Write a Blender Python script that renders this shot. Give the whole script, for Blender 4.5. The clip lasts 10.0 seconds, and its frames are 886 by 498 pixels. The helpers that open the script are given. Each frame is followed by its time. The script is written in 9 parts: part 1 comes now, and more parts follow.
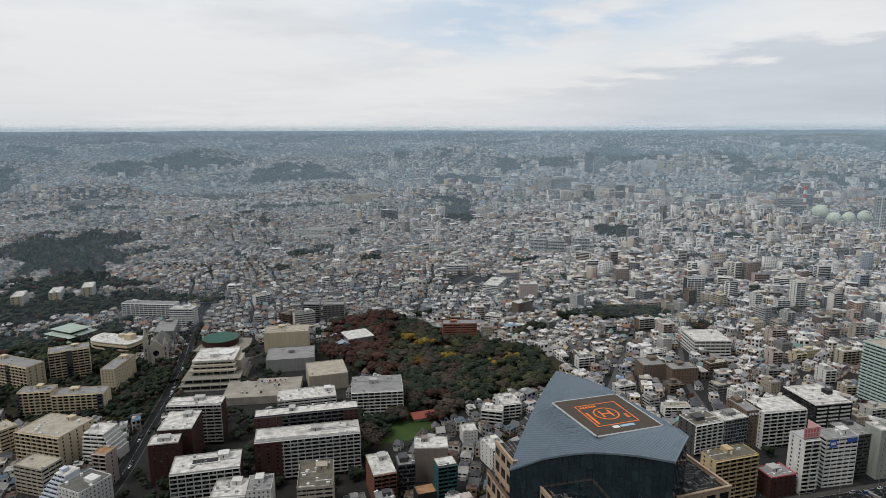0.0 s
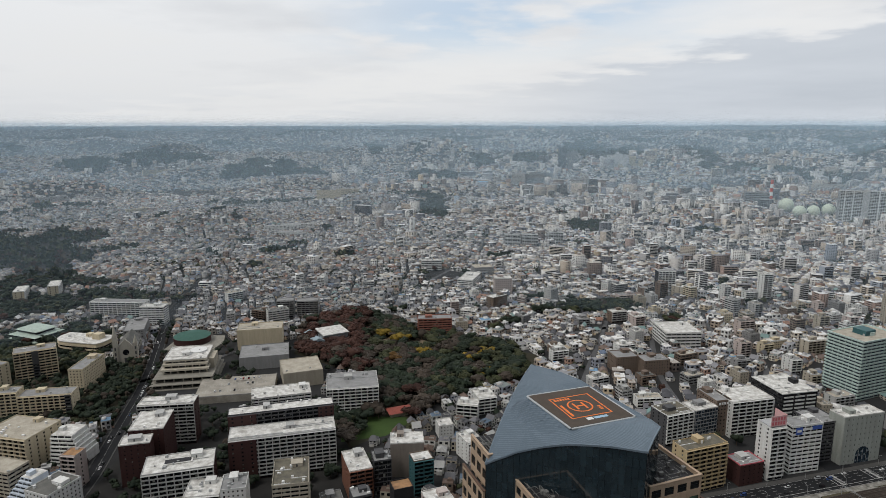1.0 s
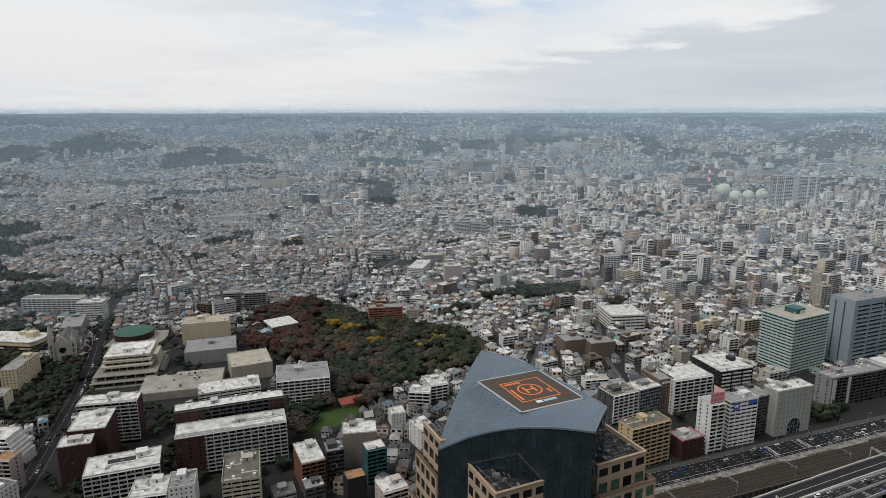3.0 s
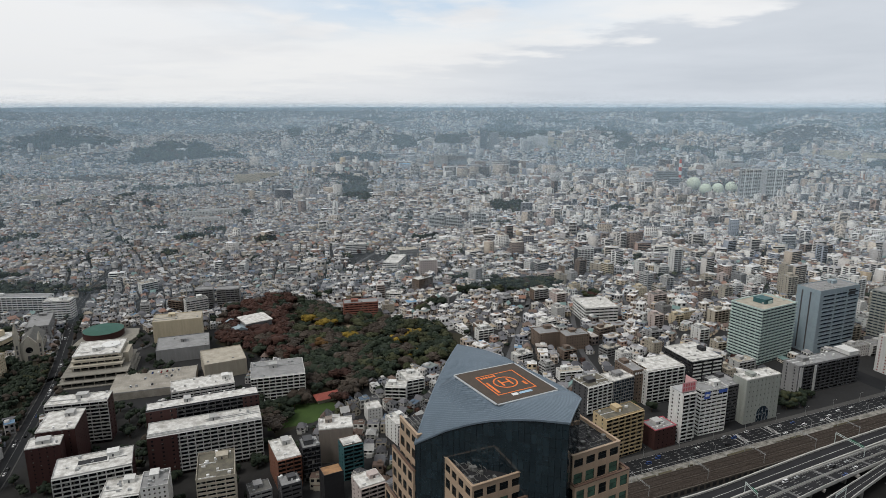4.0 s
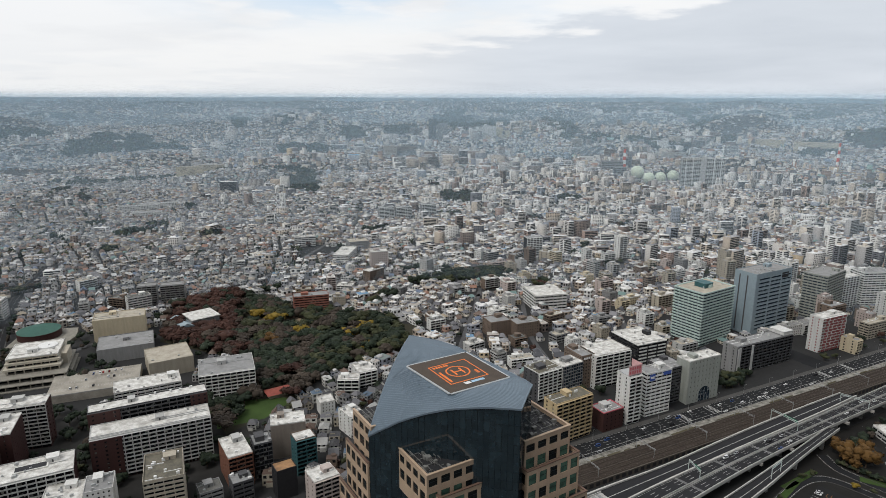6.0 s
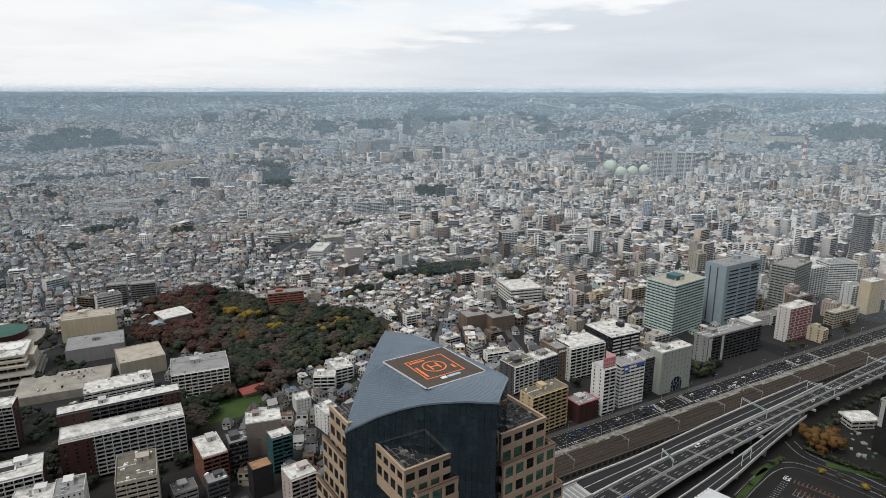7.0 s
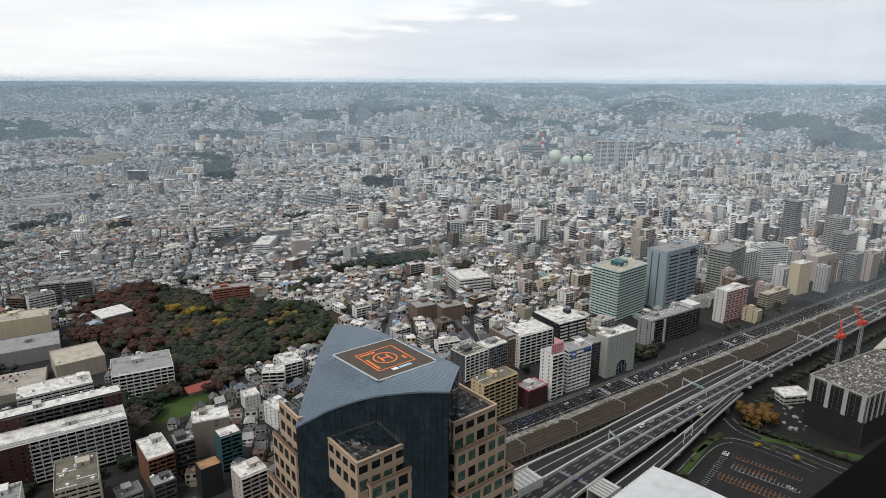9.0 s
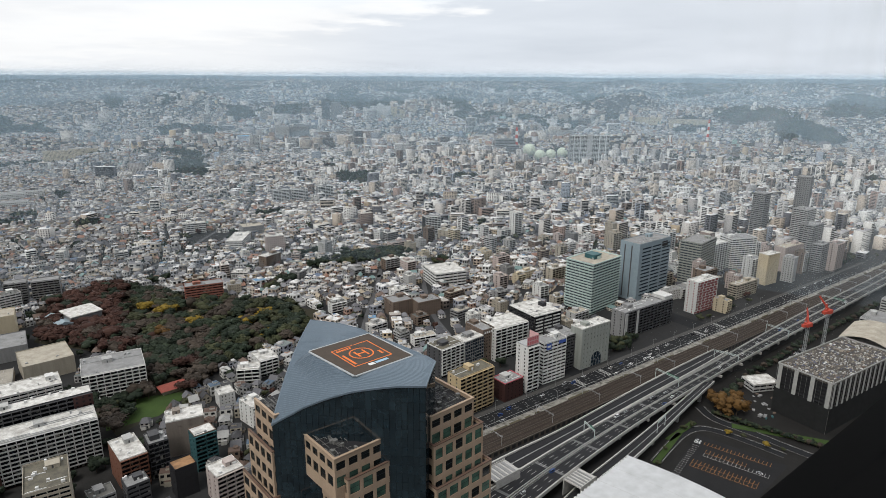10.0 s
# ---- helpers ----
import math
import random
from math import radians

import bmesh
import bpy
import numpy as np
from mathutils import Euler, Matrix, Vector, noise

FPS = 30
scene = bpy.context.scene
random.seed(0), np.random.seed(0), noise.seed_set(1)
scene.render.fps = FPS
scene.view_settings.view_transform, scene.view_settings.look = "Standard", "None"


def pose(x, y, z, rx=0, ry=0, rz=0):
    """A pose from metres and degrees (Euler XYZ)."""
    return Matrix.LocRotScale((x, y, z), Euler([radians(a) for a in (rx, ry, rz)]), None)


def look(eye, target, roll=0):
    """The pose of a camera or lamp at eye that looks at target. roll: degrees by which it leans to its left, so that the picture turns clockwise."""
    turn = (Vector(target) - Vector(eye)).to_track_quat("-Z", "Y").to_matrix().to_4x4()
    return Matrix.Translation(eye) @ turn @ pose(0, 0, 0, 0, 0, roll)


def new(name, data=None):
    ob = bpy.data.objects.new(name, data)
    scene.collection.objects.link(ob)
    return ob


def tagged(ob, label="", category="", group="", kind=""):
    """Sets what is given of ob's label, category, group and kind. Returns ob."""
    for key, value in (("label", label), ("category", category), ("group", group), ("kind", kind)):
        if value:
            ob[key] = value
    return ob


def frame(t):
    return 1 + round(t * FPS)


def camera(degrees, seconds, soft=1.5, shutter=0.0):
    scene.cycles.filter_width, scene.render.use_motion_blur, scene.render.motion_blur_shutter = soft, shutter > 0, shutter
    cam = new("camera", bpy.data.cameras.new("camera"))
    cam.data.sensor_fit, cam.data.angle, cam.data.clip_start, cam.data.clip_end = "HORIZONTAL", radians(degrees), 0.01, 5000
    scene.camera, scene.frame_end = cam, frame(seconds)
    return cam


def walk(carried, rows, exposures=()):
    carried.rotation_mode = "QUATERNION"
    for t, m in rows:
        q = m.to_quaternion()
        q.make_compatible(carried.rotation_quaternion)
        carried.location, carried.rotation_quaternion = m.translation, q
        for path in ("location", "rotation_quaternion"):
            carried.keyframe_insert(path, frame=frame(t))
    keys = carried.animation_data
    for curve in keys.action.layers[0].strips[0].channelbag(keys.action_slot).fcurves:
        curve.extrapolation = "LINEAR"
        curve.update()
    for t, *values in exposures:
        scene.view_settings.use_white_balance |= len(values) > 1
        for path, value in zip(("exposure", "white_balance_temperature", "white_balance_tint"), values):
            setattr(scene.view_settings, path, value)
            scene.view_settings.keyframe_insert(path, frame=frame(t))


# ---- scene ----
# ---- camera and walk ----
EYE = 270.0
cam = camera(70.52, 10.0, soft=0.8)
ROWS = [
    (0.0, 0.000, 0.000, 270.000, 0.03, -10.81, -0.12),
    (0.5, 0.040, 0.008, 270.000, -1.16, -11.04, -0.09),
    (1.0, 0.078, 0.017, 270.000, -2.33, -11.26, -0.07),
    (1.5, 0.115, 0.024, 270.000, -3.49, -11.54, -0.05),
    (2.0, 0.150, 0.032, 270.000, -4.70, -11.84, -0.07),
    (2.5, 0.184, 0.039, 270.000, -5.87, -12.10, -0.06),
    (4.0, 0.275, 0.059, 270.000, -9.35, -12.87, 0.01),
    (4.5, 0.302, 0.064, 270.000, -10.51, -13.12, 0.05),
    (5.0, 0.328, 0.070, 270.000, -11.57, -13.29, 0.08),
    (5.5, 0.352, 0.075, 270.000, -12.77, -13.48, 0.11),
    (7.0, 0.416, 0.088, 270.000, -16.29, -14.16, 0.14),
    (7.5, 0.434, 0.092, 270.000, -17.49, -14.33, 0.21),
    (8.0, 0.450, 0.096, 270.000, -18.72, -14.58, 0.24),
    (8.5, 0.465, 0.099, 270.000, -19.93, -14.77, 0.23),
    (9.0, 0.478, 0.102, 270.000, -21.11, -14.99, 0.28),
    (9.5, 0.489, 0.104, 270.000, -22.27, -15.24, 0.31),
    (10.0, 0.500, 0.106, 270.000, -23.44, -15.49, 0.33),
]
walk(cam, [(t, pose(x, y, z, 90 + pitch, 0, yaw) @ pose(0, 0, 0, 0, 0, roll)) for t, x, y, z, yaw, pitch, roll in ROWS], [(0.0, 0.03), (5.0, 0.18), (10.0, 0.36)])

# ---- world, sun ----
SUN_AZ, SUN_EL = -122.0, 55.0   # degrees clockwise from +y, and above the horizon


def build_world():
    w = bpy.data.worlds.new("overcast_sky")
    scene.world = w
    w.use_nodes = True
    nt = w.node_tree
    nt.nodes.clear()
    N = lambda kind, **kw: _node(nt, kind, **kw)
    L = nt.links.new
    tc = N("ShaderNodeTexCoord")
    sep = N("ShaderNodeSeparateXYZ")
    L(tc.outputs["Generated"], sep.inputs[0])
    x, y, z = sep.outputs
    m = lambda op, a, b=None, c=None: _math(nt, op, a, b, c)
    az = m("MULTIPLY", m("ARCTAN2", x, y), 57.2958)        # to the right of +y
    el = m("MULTIPLY", m("ARCSINE", z), 57.2958)
    # cloud plane coordinates
    den = m("ADD", m("MAXIMUM", z, 0.0), 0.09)
    comb = N("ShaderNodeCombineXYZ")
    L(m("DIVIDE", x, den), comb.inputs[0])
    L(m("DIVIDE", y, den), comb.inputs[1])
    n1 = N("ShaderNodeTexNoise")
    n1.inputs["Scale"].default_value, n1.inputs["Detail"].default_value, n1.inputs["Roughness"].default_value = 0.55, 6.0, 0.52
    L(comb.outputs[0], n1.inputs["Vector"])
    n2 = N("ShaderNodeTexNoise")
    n2.inputs["Scale"].default_value, n2.inputs["Detail"].default_value = 1.7, 5.0
    L(comb.outputs[0], n2.inputs["Vector"])
    # overcast white, brighter high up, greyer at the horizon
    grad = _ramp(nt, m("DIVIDE", el, 22.0), [(0.0, (0.735, 0.735, 0.735)), (0.18, (0.80, 0.79, 0.78)), (0.45, (0.84, 0.835, 0.83)), (1.0, (0.875, 0.872, 0.868))])
    soft = _ramp(nt, n1.outputs["Fac"], [(0.30, (0.80, 0.81, 0.83)), (0.52, (1.0, 1.0, 1.0)), (0.70, (1.01, 1.0, 0.985))])
    base = _mix(nt, m("ADD", 0.30, m("MULTIPLY", _smooth(nt, el, 2.0, 9.0), 0.70)), grad, soft, "MULTIPLY")
    # the pale blue gap between the cloud layers
    gap = m("MULTIPLY", _bell(nt, el, 9.2, 5.0), _bell(nt, az, 9.0, 24.0))
    gap = m("MULTIPLY", gap, _ramp(nt, n2.outputs["Fac"], [(0.36, (0, 0, 0)), (0.54, (1, 1, 1))]))
    sky = N("ShaderNodeTexSky")
    sky.sky_type, sky.sun_disc = "NISHITA", False
    sky.sun_elevation, sky.sun_rotation = radians(SUN_EL), radians(SUN_AZ)
    blue = _mix(nt, 1.0, sky.outputs["Color"], (0.10, 0.10, 0.10, 1), "MULTIPLY")
    blue = _mix(nt, 0.55, blue, (0.72, 0.83, 0.95, 1), "MIX")
    base = _mix(nt, m("MULTIPLY", gap, 0.85), base, blue, "MIX")
    # warm bright rim above the grey bank
    edge = m("ADD", m("MULTIPLY", m("SUBTRACT", az, 4.0), 0.175), m("ADD", 2.6, m("MULTIPLY", m("SUBTRACT", n2.outputs["Fac"], 0.5), 7.0)))
    rim = _bell(nt, m("SUBTRACT", el, m("ADD", edge, 1.8)), 0.0, 2.4)
    base = _mix(nt, m("MULTIPLY", rim, 0.40), base, (0.87, 0.845, 0.81, 1), "MIX")
    under = m("MULTIPLY", _smooth(nt, m("SUBTRACT", edge, el), -0.25, 1.1), _smooth(nt, az, 2.0, 24.0))
    bank = _ramp(nt, n1.outputs["Fac"], [(0.3, (0.54, 0.57, 0.61)), (0.7, (0.64, 0.665, 0.70))])
    base = _mix(nt, m("MULTIPLY", under, 0.95), base, bank, "MIX")
    # unseen sky behind the view dimmed, to keep walls that face it darker
    back = _ramp(nt, m("ADD", 0.5, m("MULTIPLY", y, 0.5)), [(0.0, (0.37, 0.38, 0.395)), (0.45, (0.42, 0.43, 0.445)), (0.66, (1, 1, 1))])
    base = _mix(nt, 1.0, base, back, "MULTIPLY")
    bg = N("ShaderNodeBackground")
    L(base, bg.inputs["Color"])
    bg.inputs["Strength"].default_value = 1.0
    out = N("ShaderNodeOutputWorld")
    L(bg.outputs[0], out.inputs[0])


def _node(nt, kind, **kw):
    n = nt.nodes.new(kind)
    for k, v in kw.items():
        n.inputs[k].default_value = v
    return n


def _plug(nt, sock, v):
    if isinstance(v, (int, float)):
        sock.default_value = v
    elif isinstance(v, tuple):
        sock.default_value = v if len(v) == 4 or sock.type == "VECTOR" else (*v, 1)
    else:
        nt.links.new(v, sock)


def _math(nt, op, a, b=None, c=None):
    n = nt.nodes.new("ShaderNodeMath")
    n.operation = op
    for s, v in zip(n.inputs, (a, b, c)):
        if v is not None:
            _plug(nt, s, v)
    return n.outputs[0]


def _mix(nt, fac, a, b, blend):
    n = nt.nodes.new("ShaderNodeMix")
    n.data_type, n.blend_type = "RGBA", blend
    _plug(nt, n.inputs[0], fac)
    _plug(nt, n.inputs[6], a)
    _plug(nt, n.inputs[7], b)
    return n.outputs[2]


def _ramp(nt, fac, stops, constant=False):
    n = nt.nodes.new("ShaderNodeValToRGB")
    if constant:
        n.color_ramp.interpolation = "CONSTANT"
    e = n.color_ramp.elements
    while len(e) < len(stops):
        e.new(1.0)
    for el, (p, c) in zip(e, stops):
        el.position, el.color = p, (*c, 1)
    nt.links.new(fac, n.inputs[0])
    return n.outputs[0]


def _smooth(nt, v, lo, hi):
    n = nt.nodes.new("ShaderNodeMapRange")
    n.interpolation_type = "SMOOTHSTEP"
    _plug(nt, n.inputs[0], v)
    n.inputs[1].default_value, n.inputs[2].default_value = lo, hi
    return n.outputs[0]


def _bell(nt, v, mid, half):
    d = _math(nt, "ABSOLUTE", _math(nt, "SUBTRACT", v, mid))
    return _math(nt, "SUBTRACT", 1.0, _smooth(nt, d, half * 0.15, half))


build_world()
sun = new("sun", bpy.data.lights.new("sun", "SUN"))
sun.data.energy, sun.data.angle, sun.data.color = 1.7, radians(24), (1.0, 0.94, 0.86)
sa, se = radians(SUN_AZ), radians(SUN_EL)
sun.matrix_world = look((0, 0, 600), (-math.sin(sa) * math.cos(se) * 100, -math.cos(sa) * math.cos(se) * 100, 600 - math.sin(se) * 100))


# ---- materials ----
def mat(name, c1, c2=None, rough=0.8, scale=0.3, fine=3.0, bump=0.15, metal=0.0, stain=0.35, streak=False, spec=0.2, vary=0.0):
    """Two tones mixed by broad stains and fine grain, in metres. vary: spread of brightness between objects."""
    c2 = c2 or tuple(v * 0.72 for v in c1)
    m = bpy.data.materials.new(name)
    m.use_nodes = True
    nt = m.node_tree
    b = nt.nodes["Principled BSDF"]
    geo = nt.nodes.new("ShaderNodeNewGeometry")
    big, small = nt.nodes.new("ShaderNodeTexNoise"), nt.nodes.new("ShaderNodeTexNoise")
    big.inputs["Scale"].default_value, big.inputs["Detail"].default_value, big.inputs["Roughness"].default_value = scale, 6.0, 0.6
    small.inputs["Scale"].default_value, small.inputs["Detail"].default_value = fine, 3.0
    pos = geo.outputs["Position"]
    if streak:
        mp = nt.nodes.new("ShaderNodeMapping")
        mp.inputs["Scale"].default_value = (1, 1, 0.12)
        nt.links.new(pos, mp.inputs[0])
        nt.links.new(mp.outputs[0], big.inputs["Vector"])
    else:
        nt.links.new(pos, big.inputs["Vector"])
    nt.links.new(pos, small.inputs["Vector"])
    k = _ramp(nt, big.outputs["Fac"], [(0.36, (0, 0, 0)), (0.66, (1, 1, 1))])
    col = _mix(nt, _math(nt, "MULTIPLY", k, stain * 1.6), c1, c2, "MIX")
    g = _ramp(nt, small.outputs["Fac"], [(0.25, (0.86, 0.86, 0.86)), (0.75, (1.08, 1.08, 1.08))])
    col = _mix(nt, 1.0, col, g, "MULTIPLY")
    if vary:
        oi = nt.nodes.new("ShaderNodeObjectInfo")
        v = _math(nt, "ADD", 1.0 - vary, _math(nt, "MULTIPLY", oi.outputs["Random"], 2 * vary))
        col = _mix(nt, 1.0, col, v, "MULTIPLY")
    nt.links.new(col, b.inputs["Base Color"])
    b.inputs["Roughness"].default_value, b.inputs["Metallic"].default_value = rough, metal
    b.inputs["Specular IOR Level"].default_value = spec
    if bump:
        bp = nt.nodes.new("ShaderNodeBump")
        bp.inputs["Strength"].default_value, bp.inputs["Distance"].default_value = bump, 0.05
        nt.links.new(small.outputs["Fac"], bp.inputs["Height"])
        nt.links.new(bp.outputs[0], b.inputs["Normal"])
    return m


def island_mat(name, stops, rough=0.8, fine=1.2, grime=0.25):
    """One colour for each loose piece of a joined mesh, with grime."""
    m = bpy.data.materials.new(name)
    m.use_nodes = True
    nt = m.node_tree
    b = nt.nodes["Principled BSDF"]
    geo = nt.nodes.new("ShaderNodeNewGeometry")
    col = _ramp(nt, geo.outputs["Random Per Island"], stops, True)
    n = nt.nodes.new("ShaderNodeTexNoise")
    n.inputs["Scale"].default_value, n.inputs["Detail"].default_value = fine, 4.0
    nt.links.new(geo.outputs["Position"], n.inputs["Vector"])
    g = _ramp(nt, n.outputs["Fac"], [(0.3, (1 - grime,) * 3), (0.7, (1.06,) * 3)])
    col = _mix(nt, 1.0, col, g, "MULTIPLY")
    nt.links.new(col, b.inputs["Base Color"])
    b.inputs["Roughness"].default_value = rough
    return m


def glass_mat(name, dark, light, cell=(1.6, 1.6, 1.5), rough=0.08, share=0.25):
    """Window glass of a lived-in building: dark rooms, here and there a drawn curtain."""
    m = bpy.data.materials.new(name)
    m.use_nodes = True
    nt = m.node_tree
    b = nt.nodes["Principled BSDF"]
    geo = nt.nodes.new("ShaderNodeNewGeometry")
    mp = nt.nodes.new("ShaderNodeMapping")
    mp.inputs["Scale"].default_value = tuple(1 / c for c in cell)
    nt.links.new(geo.outputs["Position"], mp.inputs[0])
    fl = nt.nodes.new("ShaderNodeVectorMath")
    fl.operation = "FLOOR"
    nt.links.new(mp.outputs[0], fl.inputs[0])
    wn = nt.nodes.new("ShaderNodeTexWhiteNoise")
    nt.links.new(fl.outputs[0], wn.inputs["Vector"])
    mid = tuple((a + c) / 2 for a, c in zip(dark, light))
    col = _ramp(nt, wn.outputs["Value"], [(0.0, dark), (0.45, tuple(v * 1.8 for v in dark)), (1 - share, mid), (1 - share * 0.4, light)], True)
    nt.links.new(col, b.inputs["Base Color"])
    b.inputs["Roughness"].default_value = rough
    b.inputs["Specular IOR Level"].default_value = 0.25
    return m


M_ASPHALT = mat("asphalt", (0.018, 0.019, 0.021), (0.012, 0.012, 0.014), 0.9, 0.06, 1.5, 0.1)
M_ROADMARK = mat("road_paint", (0.55, 0.55, 0.53), (0.28, 0.28, 0.275), 0.7, 0.5, stain=0.6)
M_GROUND = mat("city_ground", (0.034, 0.034, 0.035), (0.019, 0.020, 0.020), 0.95, 0.03, 0.4, 0.0)
M_WHITEROOF = mat("white_roof_membrane", (0.74, 0.73, 0.70), (0.38, 0.365, 0.34), 0.8, 0.22, 1.1, 0.1, stain=0.62)
M_GREYROOF = mat("grey_roof", (0.30, 0.30, 0.30), (0.20, 0.20, 0.20), 0.9, 0.15, 1.5, 0.1, stain=0.5)
M_DARKROOF = mat("dark_roof", (0.11, 0.11, 0.105), (0.17, 0.165, 0.15), 0.9, 0.15, 1.5, 0.1, stain=0.5)
M_MOSSROOF = mat("weathered_brown_roof", (0.17, 0.155, 0.12), (0.10, 0.095, 0.08), 0.95, 0.2, 1.5, 0.1, stain=0.6)
M_TANROOF = mat("tan_roof", (0.46, 0.42, 0.35), (0.30, 0.27, 0.22), 0.9, 0.15, 1.5, 0.1, stain=0.5)
M_RUSTROOF = mat("rusty_roof", (0.42, 0.24, 0.12), (0.20, 0.12, 0.07), 0.9, 0.25, 1.0, 0.1, stain=0.6)
M_BLUEROOF = mat("bright_blue_roof", (0.10, 0.38, 0.62), (0.07, 0.27, 0.46), 0.6, 0.15, 1.0, 0.1)
M_WHITE = mat("white_wall", (0.70, 0.70, 0.68), (0.48, 0.47, 0.45), 0.75, 0.4, 2.5, 0.08, streak=True, vary=0.08)
M_LIGHTGREY = mat("light_grey_wall", (0.46, 0.46, 0.45), (0.32, 0.32, 0.31), 0.8, 0.4, 2.5, 0.08, streak=True, vary=0.08)
M_GREY = mat("grey_wall", (0.27, 0.27, 0.27), (0.18, 0.18, 0.18), 0.8, 0.4, 2.5, 0.08, streak=True, vary=0.1)
M_DARK = mat("dark_grey_wall", (0.085, 0.085, 0.090), (0.055, 0.055, 0.058), 0.7, 0.4, 2.5, 0.05, streak=True)
M_BLACK = mat("black_wall", (0.030, 0.030, 0.033), (0.020, 0.020, 0.022), 0.6, 0.4, 2.5, 0.05)
M_MAROON = mat("maroon_tile_wall", (0.060, 0.028, 0.026), (0.040, 0.021, 0.020), 0.6, 0.4, 2.5, 0.05, streak=True)
M_SLABTRIM = mat("grey_white_frame", (0.50, 0.50, 0.49), (0.36, 0.36, 0.355), 0.8, 0.4, 2.5, 0.08, streak=True)
M_ORANGEBRICK = mat("orange_brick_wall", (0.21, 0.098, 0.066), (0.135, 0.066, 0.047), 0.8, 0.5, 3, 0.1, streak=True)
M_BROWN = mat("brown_tile_wall", (0.19, 0.145, 0.115), (0.12, 0.09, 0.075), 0.75, 0.5, 3, 0.1, streak=True, vary=0.12)
M_CREAM = mat("cream_wall", (0.58, 0.50, 0.36), (0.42, 0.36, 0.26), 0.8, 0.4, 2.5, 0.08, streak=True, vary=0.06)
M_BEIGE = mat("beige_wall", (0.42, 0.38, 0.31), (0.29, 0.26, 0.21), 0.8, 0.4, 2.5, 0.08, streak=True, vary=0.06)
M_GOLD = mat("yellow_tile_wall", (0.50, 0.39, 0.235), (0.38, 0.295, 0.175), 0.7, 0.4, 2.5, 0.08, streak=True)
M_PINKISH = mat("pinkish_wall", (0.50, 0.43, 0.40), (0.36, 0.30, 0.28), 0.8, 0.4, 2.5, 0.08, streak=True)
M_BLUEGREY = mat("blue_grey_panel", (0.30, 0.37, 0.41), (0.25, 0.31, 0.35), 0.55, 0.2, 2.0, 0.04)
M_TEALBAND = mat("pale_teal_panel", (0.50, 0.61, 0.57), (0.42, 0.52, 0.49), 0.5, 0.3, 2.0, 0.04)
M_TAUPE = mat("grey_brown_wall", (0.26, 0.225, 0.195), (0.18, 0.155, 0.135), 0.8, 0.4, 2.5, 0.08, streak=True)
M_TEALDARK = mat("dark_teal_tile", (0.05, 0.13, 0.14), (0.035, 0.09, 0.10), 0.5, 0.4, 2.5, 0.05)
M_SIGNRED = mat("red_sign", (0.60, 0.14, 0.17), (0.45, 0.10, 0.12), 0.6, 0.5)
M_SIGNBLUE = mat("blue_sign", (0.06, 0.12, 0.42), (0.05, 0.09, 0.30), 0.6, 0.5)
M_DARKRED = mat("dull_red_wall", (0.27, 0.085, 0.085), (0.20, 0.065, 0.065), 0.7, 0.5, 3, 0.05)
M_REDPAINT = mat("red_paint", (0.55, 0.07, 0.04), (0.38, 0.05, 0.03), 0.6, 0.6)
M_WHITEPAINT = mat("white_paint", (0.78, 0.78, 0.77), (0.60, 0.60, 0.58), 0.6, 0.6)
M_STEEL = mat("galvanised_steel", (0.45, 0.46, 0.46), (0.33, 0.34, 0.34), 0.5, 0.8, 3, 0.05, metal=0.4)
M_CONCRETE = mat("concrete", (0.36, 0.35, 0.33), (0.21, 0.205, 0.195), 0.85, 0.25, 1.5, 0.15, streak=True)
M_BALLAST = mat("rail_ballast", (0.050, 0.038, 0.031), (0.026, 0.020, 0.017), 0.95, 0.12, 1.5, 0.3)
M_RAIL = mat("rail_steel", (0.13, 0.105, 0.09), (0.08, 0.055, 0.045), 0.5, 0.6, 3, 0.05, metal=0.6)
M_WOODGROUND = mat("park_ground", (0.045, 0.040, 0.027), (0.022, 0.025, 0.014), 0.95, 0.05, 0.6, 0.2)
M_LAWN = mat("lawn", (0.048, 0.082, 0.022), (0.026, 0.046, 0.014), 0.95, 0.06, 1.0, 0.3)
M_DIRT = mat("bare_earth", (0.28, 0.22, 0.16), (0.18, 0.14, 0.10), 0.95, 0.1, 1.0, 0.2)
M_TRUNK = mat("bark", (0.10, 0.075, 0.055), (0.05, 0.04, 0.03), 0.95, 0.8, 4, 0.4)
M_GLASS = glass_mat("window_glass", (0.007, 0.008, 0.010), (0.20, 0.20, 0.18), share=0.14)
M_GLASSBLUE = glass_mat("blue_window_glass", (0.016, 0.024, 0.034), (0.16, 0.19, 0.21), share=0.15)
M_TYRE = mat("tyre_rubber", (0.02, 0.02, 0.02), None, 0.9)
M_CARGLASS = mat("car_glass", (0.015, 0.017, 0.02), None, 0.1, bump=0)


